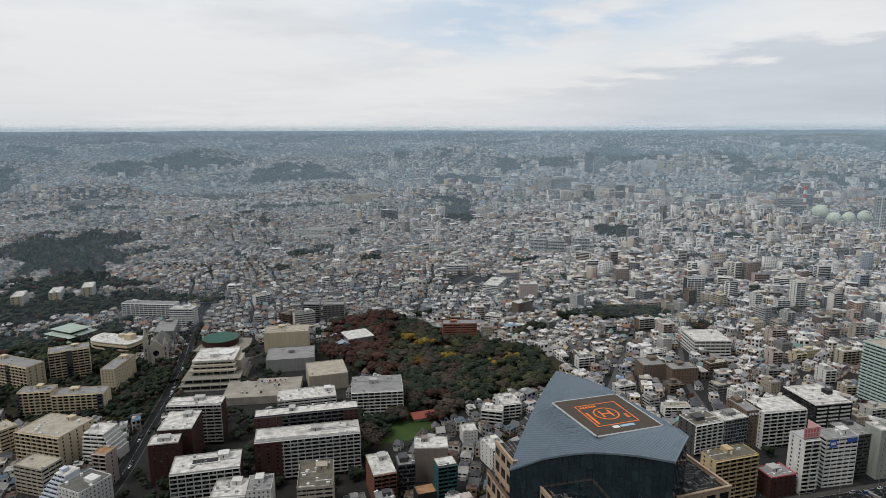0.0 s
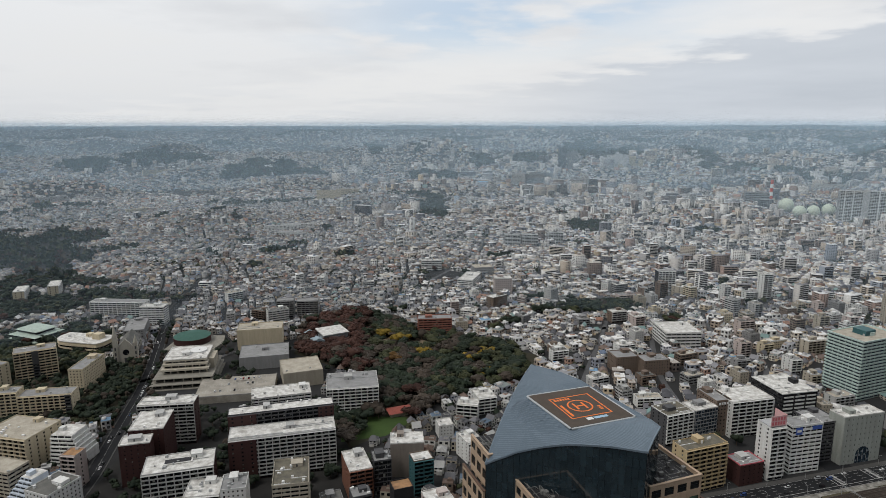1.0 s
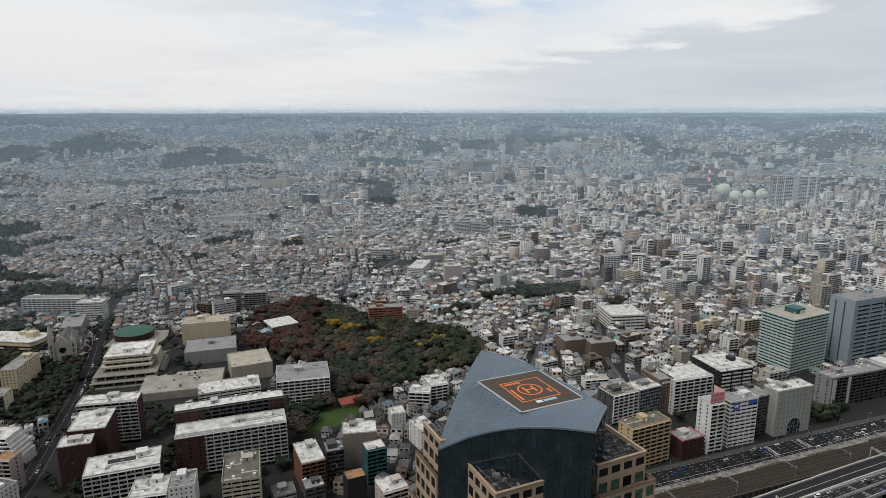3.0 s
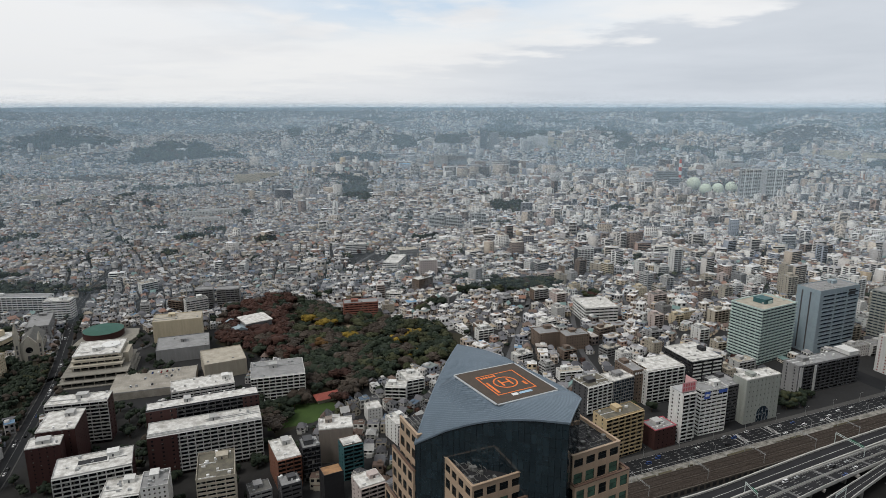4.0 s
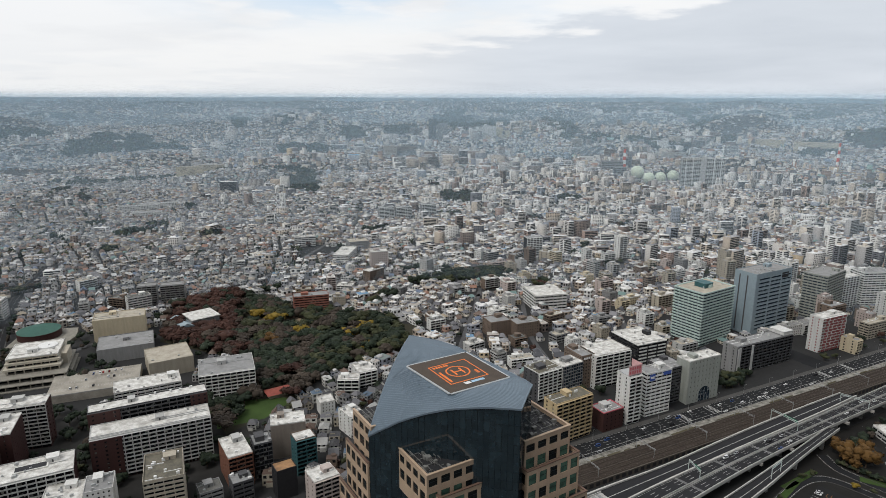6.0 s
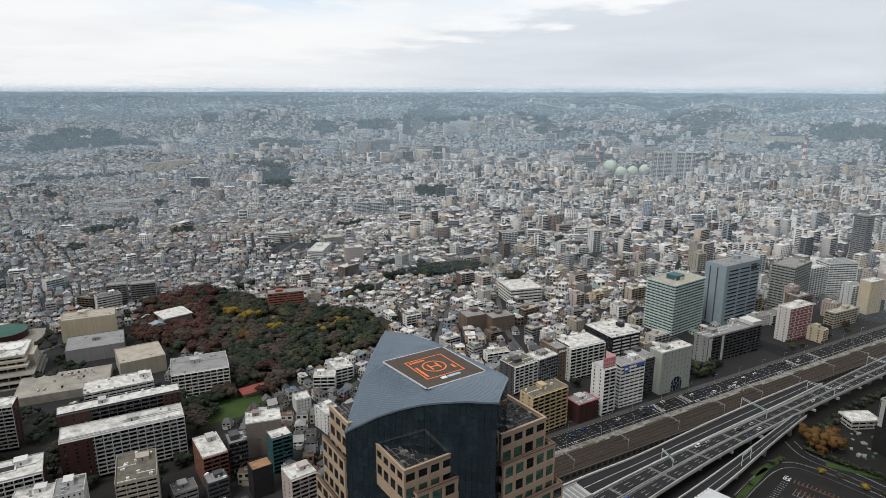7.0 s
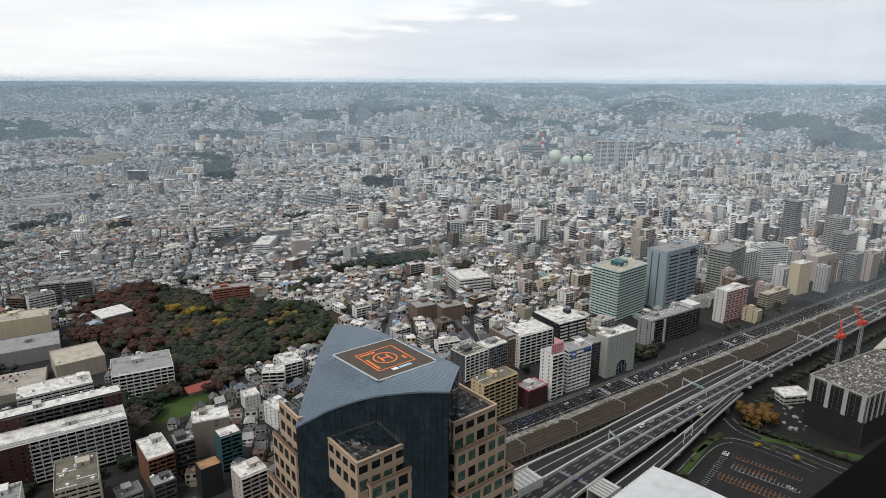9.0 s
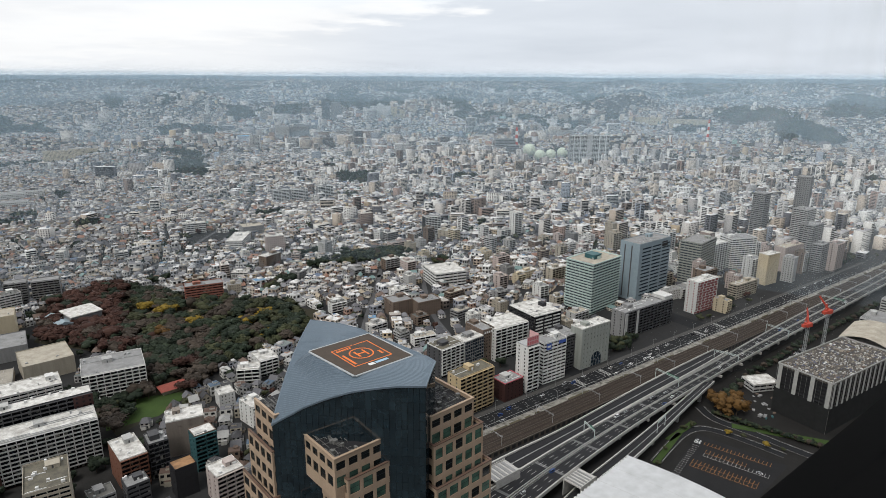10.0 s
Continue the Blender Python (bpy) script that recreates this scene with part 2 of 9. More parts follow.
# ---- mesh tools ----
class Shape:
    def __init__(self):
        self.v, self.f, self.m = [], [], []

    def face(self, pts, m=0):
        i = len(self.v)
        self.v.extend(tuple(p) for p in pts)
        self.f.append(tuple(range(i, i + len(pts))))
        self.m.append(m)

    def box(self, x0, x1, y0, y1, z0, z1, m=0):
        i = len(self.v)
        self.v.extend([(x0, y0, z0), (x1, y0, z0), (x1, y1, z0), (x0, y1, z0), (x0, y0, z1), (x1, y0, z1), (x1, y1, z1), (x0, y1, z1)])
        for q in ((0, 3, 2, 1), (4, 5, 6, 7), (0, 1, 5, 4), (1, 2, 6, 5), (2, 3, 7, 6), (3, 0, 4, 7)):
            self.f.append(tuple(i + k for k in q))
            self.m.append(m)
        return self

    def prism(self, poly, z0, z1, m=0, mt=None):
        n = len(poly)
        i = len(self.v)
        self.v.extend([(x, y, z0) for x, y in poly] + [(x, y, z1) for x, y in poly])
        self.f.append(tuple(i + n - 1 - k for k in range(n)))
        self.m.append(m)
        self.f.append(tuple(i + n + k for k in range(n)))
        self.m.append(m if mt is None else mt)
        for k in range(n):
            j = (k + 1) % n
            self.f.append((i + k, i + j, i + n + j, i + n + k))
            self.m.append(m)
        return self

    def beam(self, a, b, r, m=0, sides=4, r2=None):
        """A straight bar from a to b."""
        a, b = Vector(a), Vector(b)
        d = (b - a).normalized()
        u = d.cross(Vector((0, 0, 1)) if abs(d.z) < 0.95 else Vector((1, 0, 0))).normalized()
        w = d.cross(u)
        i = len(self.v)
        for p, rr in ((a, r), (b, r if r2 is None else r2)):
            for k in range(sides):
                an = 2 * math.pi * (k + 0.5) / sides
                self.v.append(tuple(p + u * (math.cos(an) * rr) + w * (math.sin(an) * rr)))
        for k in range(sides):
            j = (k + 1) % sides
            self.f.append((i + k, i + j, i + sides + j, i + sides + k))
            self.m.append(m)
        self.f.append(tuple(i + sides - 1 - k for k in range(sides)))
        self.f.append(tuple(i + sides + k for k in range(sides)))
        self.m += [m, m]
        return self

    def ribbon(self, left, right, z0, z1, m=0):
        """A slab between two polylines of the same length; z0 and z1 are numbers or lists."""
        n = len(left)
        zz0 = z0 if isinstance(z0, (list, np.ndarray)) else [z0] * n
        zz1 = z1 if isinstance(z1, (list, np.ndarray)) else [z1] * n
        i = len(self.v)
        for k in range(n):
            self.v += [(*left[k], zz1[k]), (*right[k], zz1[k]), (*right[k], zz0[k]), (*left[k], zz0[k])]
        for k in range(n - 1):
            a, b = i + 4 * k, i + 4 * k + 4
            for e in range(4):
                g = (e + 1) % 4
                self.f.append((a + e, a + g, b + g, b + e))
                self.m.append(m)
        self.f += [(i, i + 3, i + 2, i + 1), (i + 4 * n - 4, i + 4 * n - 3, i + 4 * n - 2, i + 4 * n - 1)]
        self.m += [m, m]
        return self

    def build(self, name, mats):
        me = bpy.data.meshes.new(name)
        me.from_pydata(self.v, [], self.f)
        for mt in (mats if isinstance(mats, (list, tuple)) else [mats]):
            me.materials.append(mt)
        me.polygons.foreach_set("material_index", self.m)
        me.update()
        return me


def part(name, shape, mats, parent, label="", at=None, turn=0.0):
    me = shape.build(name, mats) if isinstance(shape, Shape) else shape
    ob = new(name, me)
    ob.parent = parent
    if at:
        ob.location = at
    if turn:
        ob.rotation_euler = (0, 0, turn)
    if label:
        tagged(ob, label)
    return ob


def thing(name, label, category, x=0, y=0, z=0, rot=0, group="", kind=""):
    ob = new(name)
    ob.location, ob.rotation_euler = (x, y, z), (0, 0, radians(rot))
    return tagged(ob, label, category, group, kind)


def single(name, shape, mats, label, category, group="", kind="", at=(0, 0, 0), rot=0):
    me = shape.build(name, mats) if isinstance(shape, Shape) else shape
    ob = new(name, me)
    ob.location, ob.rotation_euler = at, (0, 0, radians(rot))
    return tagged(ob, label, category, group, kind)


def big_mesh(name, verts, quads, mats_idx, mats, label, category, kind="stuff"):
    """One joined mesh from arrays: verts (n, 3), quads (k, 4)."""
    me = bpy.data.meshes.new(name)
    n, k = len(verts), len(quads)
    me.vertices.add(n)
    me.vertices.foreach_set("co", verts.astype(np.float32).ravel())
    me.loops.add(4 * k)
    me.loops.foreach_set("vertex_index", quads.astype(np.int32).ravel())
    me.polygons.add(k)
    me.polygons.foreach_set("loop_start", np.arange(0, 4 * k, 4, dtype=np.int32))
    for mt in mats:
        me.materials.append(mt)
    me.polygons.foreach_set("material_index", mats_idx.astype(np.int32))
    me.update(calc_edges=True)
    me.validate()
    return tagged(new(name, me), label, category, "", kind)


def repeat(tv, tq, tm, x, y, z, rot, sx, sy, sz):
    """Copies of a template (verts, quads, materials) at many places, as arrays."""
    tv, tq, tm = np.asarray(tv, float), np.asarray(tq), np.asarray(tm)
    n, k = len(x), len(tv)
    c, s = np.cos(rot)[:, None], np.sin(rot)[:, None]
    px, py, pz = tv[None, :, 0] * sx[:, None], tv[None, :, 1] * sy[:, None], tv[None, :, 2] * sz[:, None]
    v = np.stack([px * c - py * s + x[:, None], px * s + py * c + y[:, None], pz + z[:, None]], -1).reshape(-1, 3)
    q = (tq[None] + (np.arange(n) * k)[:, None, None]).reshape(-1, 4)
    return v, q, np.tile(tm, n)


def gather(parts):
    vs, qs, ms, o = [], [], [], 0
    for v, q, m in parts:
        vs.append(v), qs.append(q + o), ms.append(m)
        o += len(v)
    return np.concatenate(vs), np.concatenate(qs), np.concatenate(ms)


# ---- lie of the land ----
R0, R1 = 2200.0, 4880.0


def far_distance(r):
    return r + 1.05e-6 * np.maximum(r - R0, 0) ** 3 + 1.0e-7 * np.maximum(r - 3900, 0) ** 4


def land(x, y):
    """Height of the ground: a flat basin that rises to hills at its rim."""
    x, y = np.asarray(x, float), np.asarray(y, float)
    r = np.hypot(x, y)
    z = EYE * (1 - r / far_distance(r))
    w = np.clip((r - 1000) / 1500, 0, 1)
    b = np.sin(x * 0.0041 + 1.3) * np.cos(y * 0.0052 + 0.4) + 0.6 * np.sin(x * 0.0093 - y * 0.0071) + 0.4 * np.sin(y * 0.013 + x * 0.004)
    damp = np.clip((R1 - r) / 900, 0.12, 1)
    return z + w * damp * 11 * (b + 0.6) * np.clip(b + 0.6, 0, 2)

# ---- ground ----
def build_ground():
    rs = np.concatenate([np.linspace(0, 1000, 9), np.linspace(1080, R0, 22)[:-1], np.linspace(R0, R1, 46)])
    na = 240
    an = np.linspace(0, 2 * np.pi, na, endpoint=False)
    rr, aa = np.meshgrid(rs[1:], an, indexing="ij")
    x, y = rr * np.sin(aa), rr * np.cos(aa)
    v = [(0.0, 0.0, 0.0)] + list(zip(x.ravel(), y.ravel(), land(x, y).ravel()))
    f = [(0, 1 + (k + 1) % na, 1 + k) for k in range(na)]
    for i in range(len(rs) - 2):
        for k in range(na):
            a, b = 1 + i * na + k, 1 + i * na + (k + 1) % na
            f.append((a, b, b + na, a + na))
    me = bpy.data.meshes.new("ground")
    me.from_pydata(v, [], f)
    me.materials.append(M_GROUND)
    for p in me.polygons:
        p.use_smooth = True
    tagged(new("ground", me), "grey city ground rising to hills far off", "ground", "", "structure")


build_ground()

# ---- placed buildings ----
OCCUPIED = []   # (x, y, half w, half d, rot) kept clear of filler
ROOFS = {"white": M_WHITEROOF, "grey": M_GREYROOF, "dark": M_DARKROOF, "moss": M_MOSSROOF, "tan": M_TANROOF, "rust": M_RUSTROOF, "blue": M_BLUEROOF}
STYLE = {  # sill, window height share, pier spacing, pier width, balcony depth, solid sides
    "band": (0.30, 0.48, 6.0, 0.5, 0.0, False),
    "punch": (0.30, 0.45, 3.4, 1.9, 0.0, False),
    "sparse": (0.34, 0.36, 5.0, 3.6, 0.0, False),
    "blank": (0.40, 0.22, 13.0, 11.0, 0.0, False),
    "balc": (0.05, 0.70, 6.5, 0.5, 1.3, True),
    "frame": (0.08, 0.68, 5.4, 0.55, 1.4, True),
    "ledge": (0.16, 0.60, 6.0, 0.35, 0.0, False),
    "glass": (0.10, 0.80, 3.0, 0.15, 0.0, False),
}
rng = random.Random(7)


def block(name, label, x, y, w, d, h, rot, style="band", wall=M_WHITE, roof="white", base=0.0, glass=M_GLASS, units=5, floor=3.2,
          parapet=0.9, trim=None, category="building", group="", side=None, balc_mat=None, back=False, split=True):
    """A flat-roofed block: wall bands and piers round set-back window rows, balconies, parapet, roof and its plant."""
    OCCUPIED.append((x, y, w / 2 + 3, d / 2 + 3, radians(rot)))
    t = thing(name, label, category, x, y, base, rot, group)
    n = max(1, round(h / floor))
    fh = h / n
    sill_k, win_k, sp, pw, bd, solid = STYLE[style]
    sill, win = sill_k * fh, win_k * fh
    hw, hd = w / 2, d / 2
    s = Shape()
    z = 0.0
    for i in range(n):
        s.box(-hw, hw, -hd, hd, z, i * fh + sill)
        z = i * fh + sill + win
    s.box(-hw, hw, -hd, hd, z, h)
    th = 0.32
    for i in range(n):
        z0, z1 = i * fh + sill, i * fh + sill + win
        if solid:
            kk = max(1, int(d / 6.5))
            cuts = [-hd] + [c for q in range(kk) for c in (-hd + d * (q + .5) / kk - .8, -hd + d * (q + .5) / kk + .8)] + [hd]
            for sx in (-1, 1):
                xx = sorted((sx * hw, sx * (hw - 0.4)))
                s.box(*xx, -hd, hd, z0, z0 + 0.25 * win)
                for c0, c1 in zip(cuts[0::2], cuts[1::2]):
                    s.box(*xx, c0, c1, z0 + 0.25 * win, z1)
        for L_, axis in ((w, 0), (d, 1)):
            if axis == 1 and solid:
                continue
            k = max(1, round(L_ / sp))
            for j in range(k + 1):
                c = -L_ / 2 + pw / 2 + (L_ - pw) * j / k
                for e in (-1, 1):
                    if axis == 0:
                        s.box(c - pw / 2, c + pw / 2, *sorted((e * hd, e * (hd - th))), z0, z1)
                    else:
                        s.box(*sorted((e * hw, e * (hw - th))), c - pw / 2, c + pw / 2, z0, z1)
    part("wall", s, wall, t)
    part("glazing", Shape().box(-hw + 0.3, hw - 0.3, -hd + 0.3, hd - 0.3, 0.2, h - 0.2), glass, t)
    if bd:
        b = Shape()
        k = max(1, round(w / sp))
        edges = (-1, 1) if back else (-1,)
        for e in edges:
            b.box(-hw, hw, *sorted((e * (hd + 0.002), e * (hd + bd))), -0.12, 0.08)
            b.box(-hw, hw, *sorted((e * (hd + bd - 0.12), e * (hd + bd))), 0.08, 1.05)
            for j in range(k + 1):
                c = -hw + 0.1 + (w - 0.2) * j / k
                cw = 0.28 if style == "frame" else 0.1
                b.box(max(-hw, c - cw), min(hw, c + cw), *sorted((e * (hd + 0.002), e * (hd + bd - (0 if style == "frame" else 0.13)))), 1.05 if style == "frame" else 0.08, fh - 0.13)
        bm_ = b.build("balcony", balc_mat or trim or wall)
        for i in range(1 if n > 3 else 0, n):
            part("balcony", bm_, None, t, at=(0, 0, i * fh))
        top = Shape()
        for e in edges:
            top.box(-hw, hw, *sorted((e * (hd + 0.002), e * (hd + bd))), h - 0.25, h - 0.002)
        part("eave", top, balc_mat or trim or wall, t)
    if style == "ledge":
        lg = Shape()
        for e in (-1, 1):
            lg.box(-hw - .9, hw + .9, *sorted((e * (hd + .002), e * (hd + .9))), -.35, 1.15)
            lg.box(*sorted((e * (hw + .002), e * (hw + .9))), -hd, hd, -.35, 1.15)
        lg = lg.build("ledge", wall)
        for i in range(1, n + 1):
            part("ledge", lg, None, t, at=(0, 0, i * fh))
    p = Shape()
    for e in (-1, 1):
        p.box(-hw, hw, *sorted((e * hd, e * (hd - 0.3))), h + 0.002, h + parapet)
        p.box(*sorted((e * hw, e * (hw - 0.3))), -hd + 0.3, hd - 0.3, h + 0.002, h + parapet)
    part("parapet", p, trim or (ROOFS[roof] if roof == "white" else wall), t)
    part("roof", Shape().box(-hw + 0.3, hw - 0.3, -hd + 0.3, hd - 0.3, h - 0.1, h + 0.15), ROOFS[roof], t)
    plant(t, hw - 1.2, hd - 1.2, h + 0.15, units if split else max(3, units), M_LIGHTGREY if wall in (M_MAROON, M_ORANGEBRICK) else wall, split)
    return t


def plant(t, hw, hd, z, count, wall, split=True):
    """Stair head, air conditioners, tanks, ducts and hatches on a flat roof."""
    if count <= 0 or hw < 1.5 or hd < 1.5:
        return
    if count >= 3:
        pw, pd, ph = min(hw * 0.6, rng.uniform(2.5, 4.5)), min(hd * 0.6, rng.uniform(2.5, 4.0)), rng.uniform(2.4, 3.6)
        cx, cy = rng.uniform(-hw + pw, hw - pw) * 0.9, rng.uniform(0, max(0.1, hd - pd))
        s = Shape().box(cx - pw, cx + pw, cy - pd, cy + pd, z - 0.02, z + ph)
        s.box(cx - pw - 0.15, cx + pw + 0.15, cy - pd - 0.15, cy + pd + 0.15, z + ph, z + ph + 0.25)
        s.box(cx - 0.5, cx + 0.5, cy - pd - 0.05, cy - pd, z, z + 2.0, 1)
        part("stair_head", s, [wall, M_DARK], t)
    look_ = rng.choice([M_LIGHTGREY, M_STEEL, M_WHITEPAINT])
    joined = Shape()
    for i in range(count):
        ac = Shape() if split else joined
        x, y = rng.uniform(-hw, hw), rng.uniform(-hd, hd)
        kind = rng.random()
        name = "air_conditioner"
        if kind < 0.6:
            a, b, c = rng.uniform(0.5, 1.3), rng.uniform(0.4, 0.9), rng.uniform(0.8, 1.7)
            ac.box(x - a, x + a, y - b, y + b, z - 0.02, z + c)
            ac.box(x - a * .8, x + a * .8, y - b * .8, y + b * .8, z + c, z + c + 0.15)
        elif kind < 0.8:
            name = "duct"
            x0, x1 = (-hw, 0) if x < 0 else (0, hw)
            ac.box(x0, x1, y - 0.2, y + 0.2, z - 0.02, z + 0.5)
        else:
            name = "water_tank"
            ac.beam((x, y, z - 0.02), (x, y, z + 2.0), rng.uniform(0.7, 1.1), 0, 10)
        if split:
            part(name, ac, look_, t)
    if not split:
        part("roof_plant", joined, look_, t)


def build_district():
    A = "apartment_building"
    O = "office_building"
    g = "cream apartment blocks on the hill"
    # cream estate beside the avenue
    for x, y, w, d, h, r in ((-459, 636, 62, 20, 27, -20), (-413, 658, 39, 20, 34, 29), (-391, 567, 30, 16, 25, 10), (-352, 572, 47, 18, 21, 8), (-350, 639, 15, 45, 25, 0)):
        block(A, "cream tiled apartment block with dark window bands and grey roof", x, y, w, d, h, r, "frame" if w > d else "punch", M_CREAM, "grey", group=g, category="apartment building", units=4)
    for x, y, rot, bays in ((-413, 658, 29, ((-3, 3),)), (-391, 567, 10, ((-15, -12),)), (-352, 572, 8, ((18, 23),)), (-459, 636, -20, ((2, 6),))):
        d = {-413: 20, -391: 16, -352: 18, -459: 20}[x]
        s = thing("stair_tower", "dark glazed stair bay on a cream block", "stair tower", x, y, 0, rot)
        for x0, x1 in bays:
            part("bay", Shape().box(x0, x1, -d / 2 - 2.3, -d / 2 - 1.7, 0, {-413: 34.5, -391: 25.5, -352: 21.5, -459: 27.5}[x]), M_DARK, s)
            for k in range(6):
                part("pane", Shape().box(x0 + .5, x1 - .5, -d / 2 - 2.36, -d / 2 - 2.302, 2 + k * 3.2, 4 + k * 3.2), M_GLASS, s)
    block(A, "wide cream apartment block with a stained white roof", -326, 488, 45, 35, 27, -15, "frame", M_CREAM, "tan", units=8, category="apartment building")
    stepped(A, "white stepped apartment block with many balconies", -283, 484, -7, 8, 26, 24, 1.6, M_WHITE, -1)
    block(A, "beige apartment block with a ribbed roof", -309, 438, 28, 18, 22, -17, "band", M_BEIGE, "tan", units=2, category="apartment building")
    stepped(A, "pale blue-white modern building with stepped terraces", -282, 420, -21, 8, 22, 18, 2.2, M_PALEBLUE, 1)
    block(A, "white apartment block with a dark roof court", -256, 408, 22, 26, 24, -23, "punch", M_WHITE, "dark", units=4, category="apartment building")
    block(A, "cream apartment block beside the estate", -372, 491, 19, 14, 25, -31, "band", M_CREAM, "tan", units=2, category="apartment building")
    block(A, "small brown-roofed tower block", -262, 446, 12, 12, 27, -10, "balc", M_PINKISH, "rust", units=1, category="apartment building")
    # maroon complex with white roofs
    slab_a = block(A, "long maroon and white-framed apartment slab with white roof", -108, 463, 81, 22, 34, 12, "frame", M_MAROON, "white", trim=M_SLABTRIM, units=8, category="apartment building", group="maroon apartment slabs")
    slab_b = block(A, "tall rear maroon apartment slab with white roof", -113, 484, 83, 14, 43, 13, "frame", M_MAROON, "white", trim=M_DARK, units=6, category="apartment building", group="maroon apartment slabs")
    block(A, "stepped maroon apartment wing with white roof", -216, 449, 22, 14, 34, 12, "sparse", M_MAROON, "white", units=3, category="apartment building", group="maroon apartment slabs")
    block(A, "stepped maroon apartment wing with white roof", -215, 476, 26, 33, 37, 7, "sparse", M_MAROON, "white", units=4, category="apartment building", group="maroon apartment slabs")
    block(A, "maroon apartment wing with side balconies", -216, 513, 46, 17, 37, 5, "balc", M_MAROON, "white", units=5, category="apartment building", group="maroon apartment slabs", balc_mat=M_LIGHTGREY)
    for t, boxes in ((slab_a, ((-40.6, -20, -12.9, -10.9, 0, 33.9),)), (slab_b, ((-41.6, -20, -8.9, -6.9, 0, 42.9), (29, 41.6, -8.9, -6.9, 0, 42.9)))):
        for x0, x1, y0, y1, z0, z1 in boxes:
            part("end_block", Shape().box(x0, x1, y0, y1, z0, z1), M_MAROON, t, "maroon tiled end block")
            for k in range(int(z1 / 3.3)):
                for j in range(3):
                    xx = x0 + (x1 - x0) * (j + .5) / 3
                    part("window", Shape().box(xx - .7, xx + .7, y0 - .03, y0 - .004, 1 + k * 3.3, 2.4 + k * 3.3), M_GLASS, t)
    court_block()
    block(A, "white-framed apartment block beside the park", -65, 576, 49, 38, 26, 7, "frame", M_LIGHTGREY, "grey", trim=M_WHITE, units=6, category="apartment building")
    block(O, "beige office block with a mossy roof full of plant", -89, 399, 24, 34, 34, 9, "band", M_BEIGE, "moss", units=12, parapet=1.4)
    block(O, "small white office with a cluttered roof", -129, 402, 17, 20, 26, 9, "punch", M_WHITE, "grey", units=9)
    block(A, "low white apartment block with rooftop boxes", -150, 402, 24, 22, 22, 6, "balc", M_WHITE, "white", units=7, category="apartment building")
    # civic group
    library()
    block("public_hall", "cream windowless hall with small square windows", -195, 748, 53, 28, 26, 9, "blank", M_CREAM, "tan", units=4, floor=6.5)
    block("public_hall", "grey flat-roofed hall with rooftop parking", -178, 695, 54, 42, 14, 11, "blank", M_GREY, "grey", units=3, floor=5)
    block("public_hall", "cream flat-roofed auditorium beside the park", -127, 643, 41, 42, 16, 17, "blank", M_BEIGE, "tan", units=2, floor=8)
    block("public_hall", "low hall with a bright white roof", -133, 572, 55, 26, 18, 14, "band", M_WHITE, "white", units=9)
    # centre foreground
    block(A, "orange brick apartment block with a white roof", -47, 429, 17, 30, 25, 18, "balc", M_ORANGEBRICK, "white", units=3, category="apartment building")
    block(O, "narrow dark grey office with rooftop plant", -29, 431, 13, 16, 27, 13, "glass", M_DARK, "grey", units=6)
    block(A, "beige slab apartment block with a pale roof", -10, 455, 26, 18, 28, 2, "blank", M_TAUPE, "white", units=5, category="apartment building")
    block(O, "brown and dark teal office with a white roof", 1, 427, 15, 13, 28, 17, "balc", M_TEALDARK, "white", units=2, trim=M_BROWN, balc_mat=M_TEALDARK)
    block(O, "black box building with a rusty brown roof", -13, 400, 14, 12, 22, 18, "sparse", M_BLACK, "rust", units=0, floor=7)
    block(A, "pinkish tiled apartment block with a pale roof", 12, 385, 18, 17, 22, 20, "balc", M_PINKISH, "white", units=3, category="apartment building")
    block(O, "dark roofed low building with lattice on top", -42, 402, 14, 13, 16, 18, "band", M_DARK, "grey", units=4)
    block(O, "dark roofed low building with lattice on top", -62, 398, 15, 13, 15, 18, "band", M_GREY, "dark", units=6)
    block(A, "white apartment block near the park edge", 46, 548, 20, 14, 14, -13, "balc", M_WHITE, "white", units=3, category="apartment building")
    block(A, "white apartment block near the park edge", 62, 562, 18, 22, 16, 14, "balc", M_WHITE, "white", units=4, category="apartment building")
    block(A, "white apartment block on the slope", 41, 474, 14, 20, 18, 25, "balc", M_WHITE, "white", units=4, category="apartment building")
    block(A, "white apartment block on the slope", 50, 440, 12, 30, 20, 20, "balc", M_PINKISH, "white", units=4, category="apartment building")
    block(A, "white apartment block on the slope", 22, 512, 13, 14, 12, 12, "punch", M_WHITE, "white", units=2, category="apartment building")
    # the row along the avenue beside the railway
    block(A, "white apartment block with blue-striped balconies", 219, 497, 28, 21, 28, 18, "frame", M_DARK, "moss", trim=M_WHITE, units=6, category="apartment building")
    block(O, "dark blue-grey glass office with a pale roof", 245, 501, 24, 18, 29, 18, "glass", M_GREY, "white", glass=M_GLASSBLUE, units=6)
    block(O, "narrow dark office with a lettered parapet", 263, 513, 15, 27, 33, 12, "punch", M_BROWN, "grey", units=3)
    block(A, "long white apartment block with open balconies", 289, 513, 42, 28, 33, 11, "balc", M_WHITE, "white", units=3, category="apartment building")
    block(O, "black-clad office with white window bands and white roof", 344, 542, 37, 42, 29, 10, "band", M_BLACK, "white", units=12, glass=M_GLASS, trim=M_WHITE)
    white_bands()
    block(A, "yellow tiled apartment block with banded balconies", 210, 424, 38, 15, 36, 17, "balc", M_GOLD, "moss", units=5, category="apartment building")
    block("shop_building", "low red-fronted shop building with a grey roof", 250, 432, 22, 16, 17, 15, "sparse", M_MAROON, "grey", units=6, trim=M_SIGNRED, category="shop")
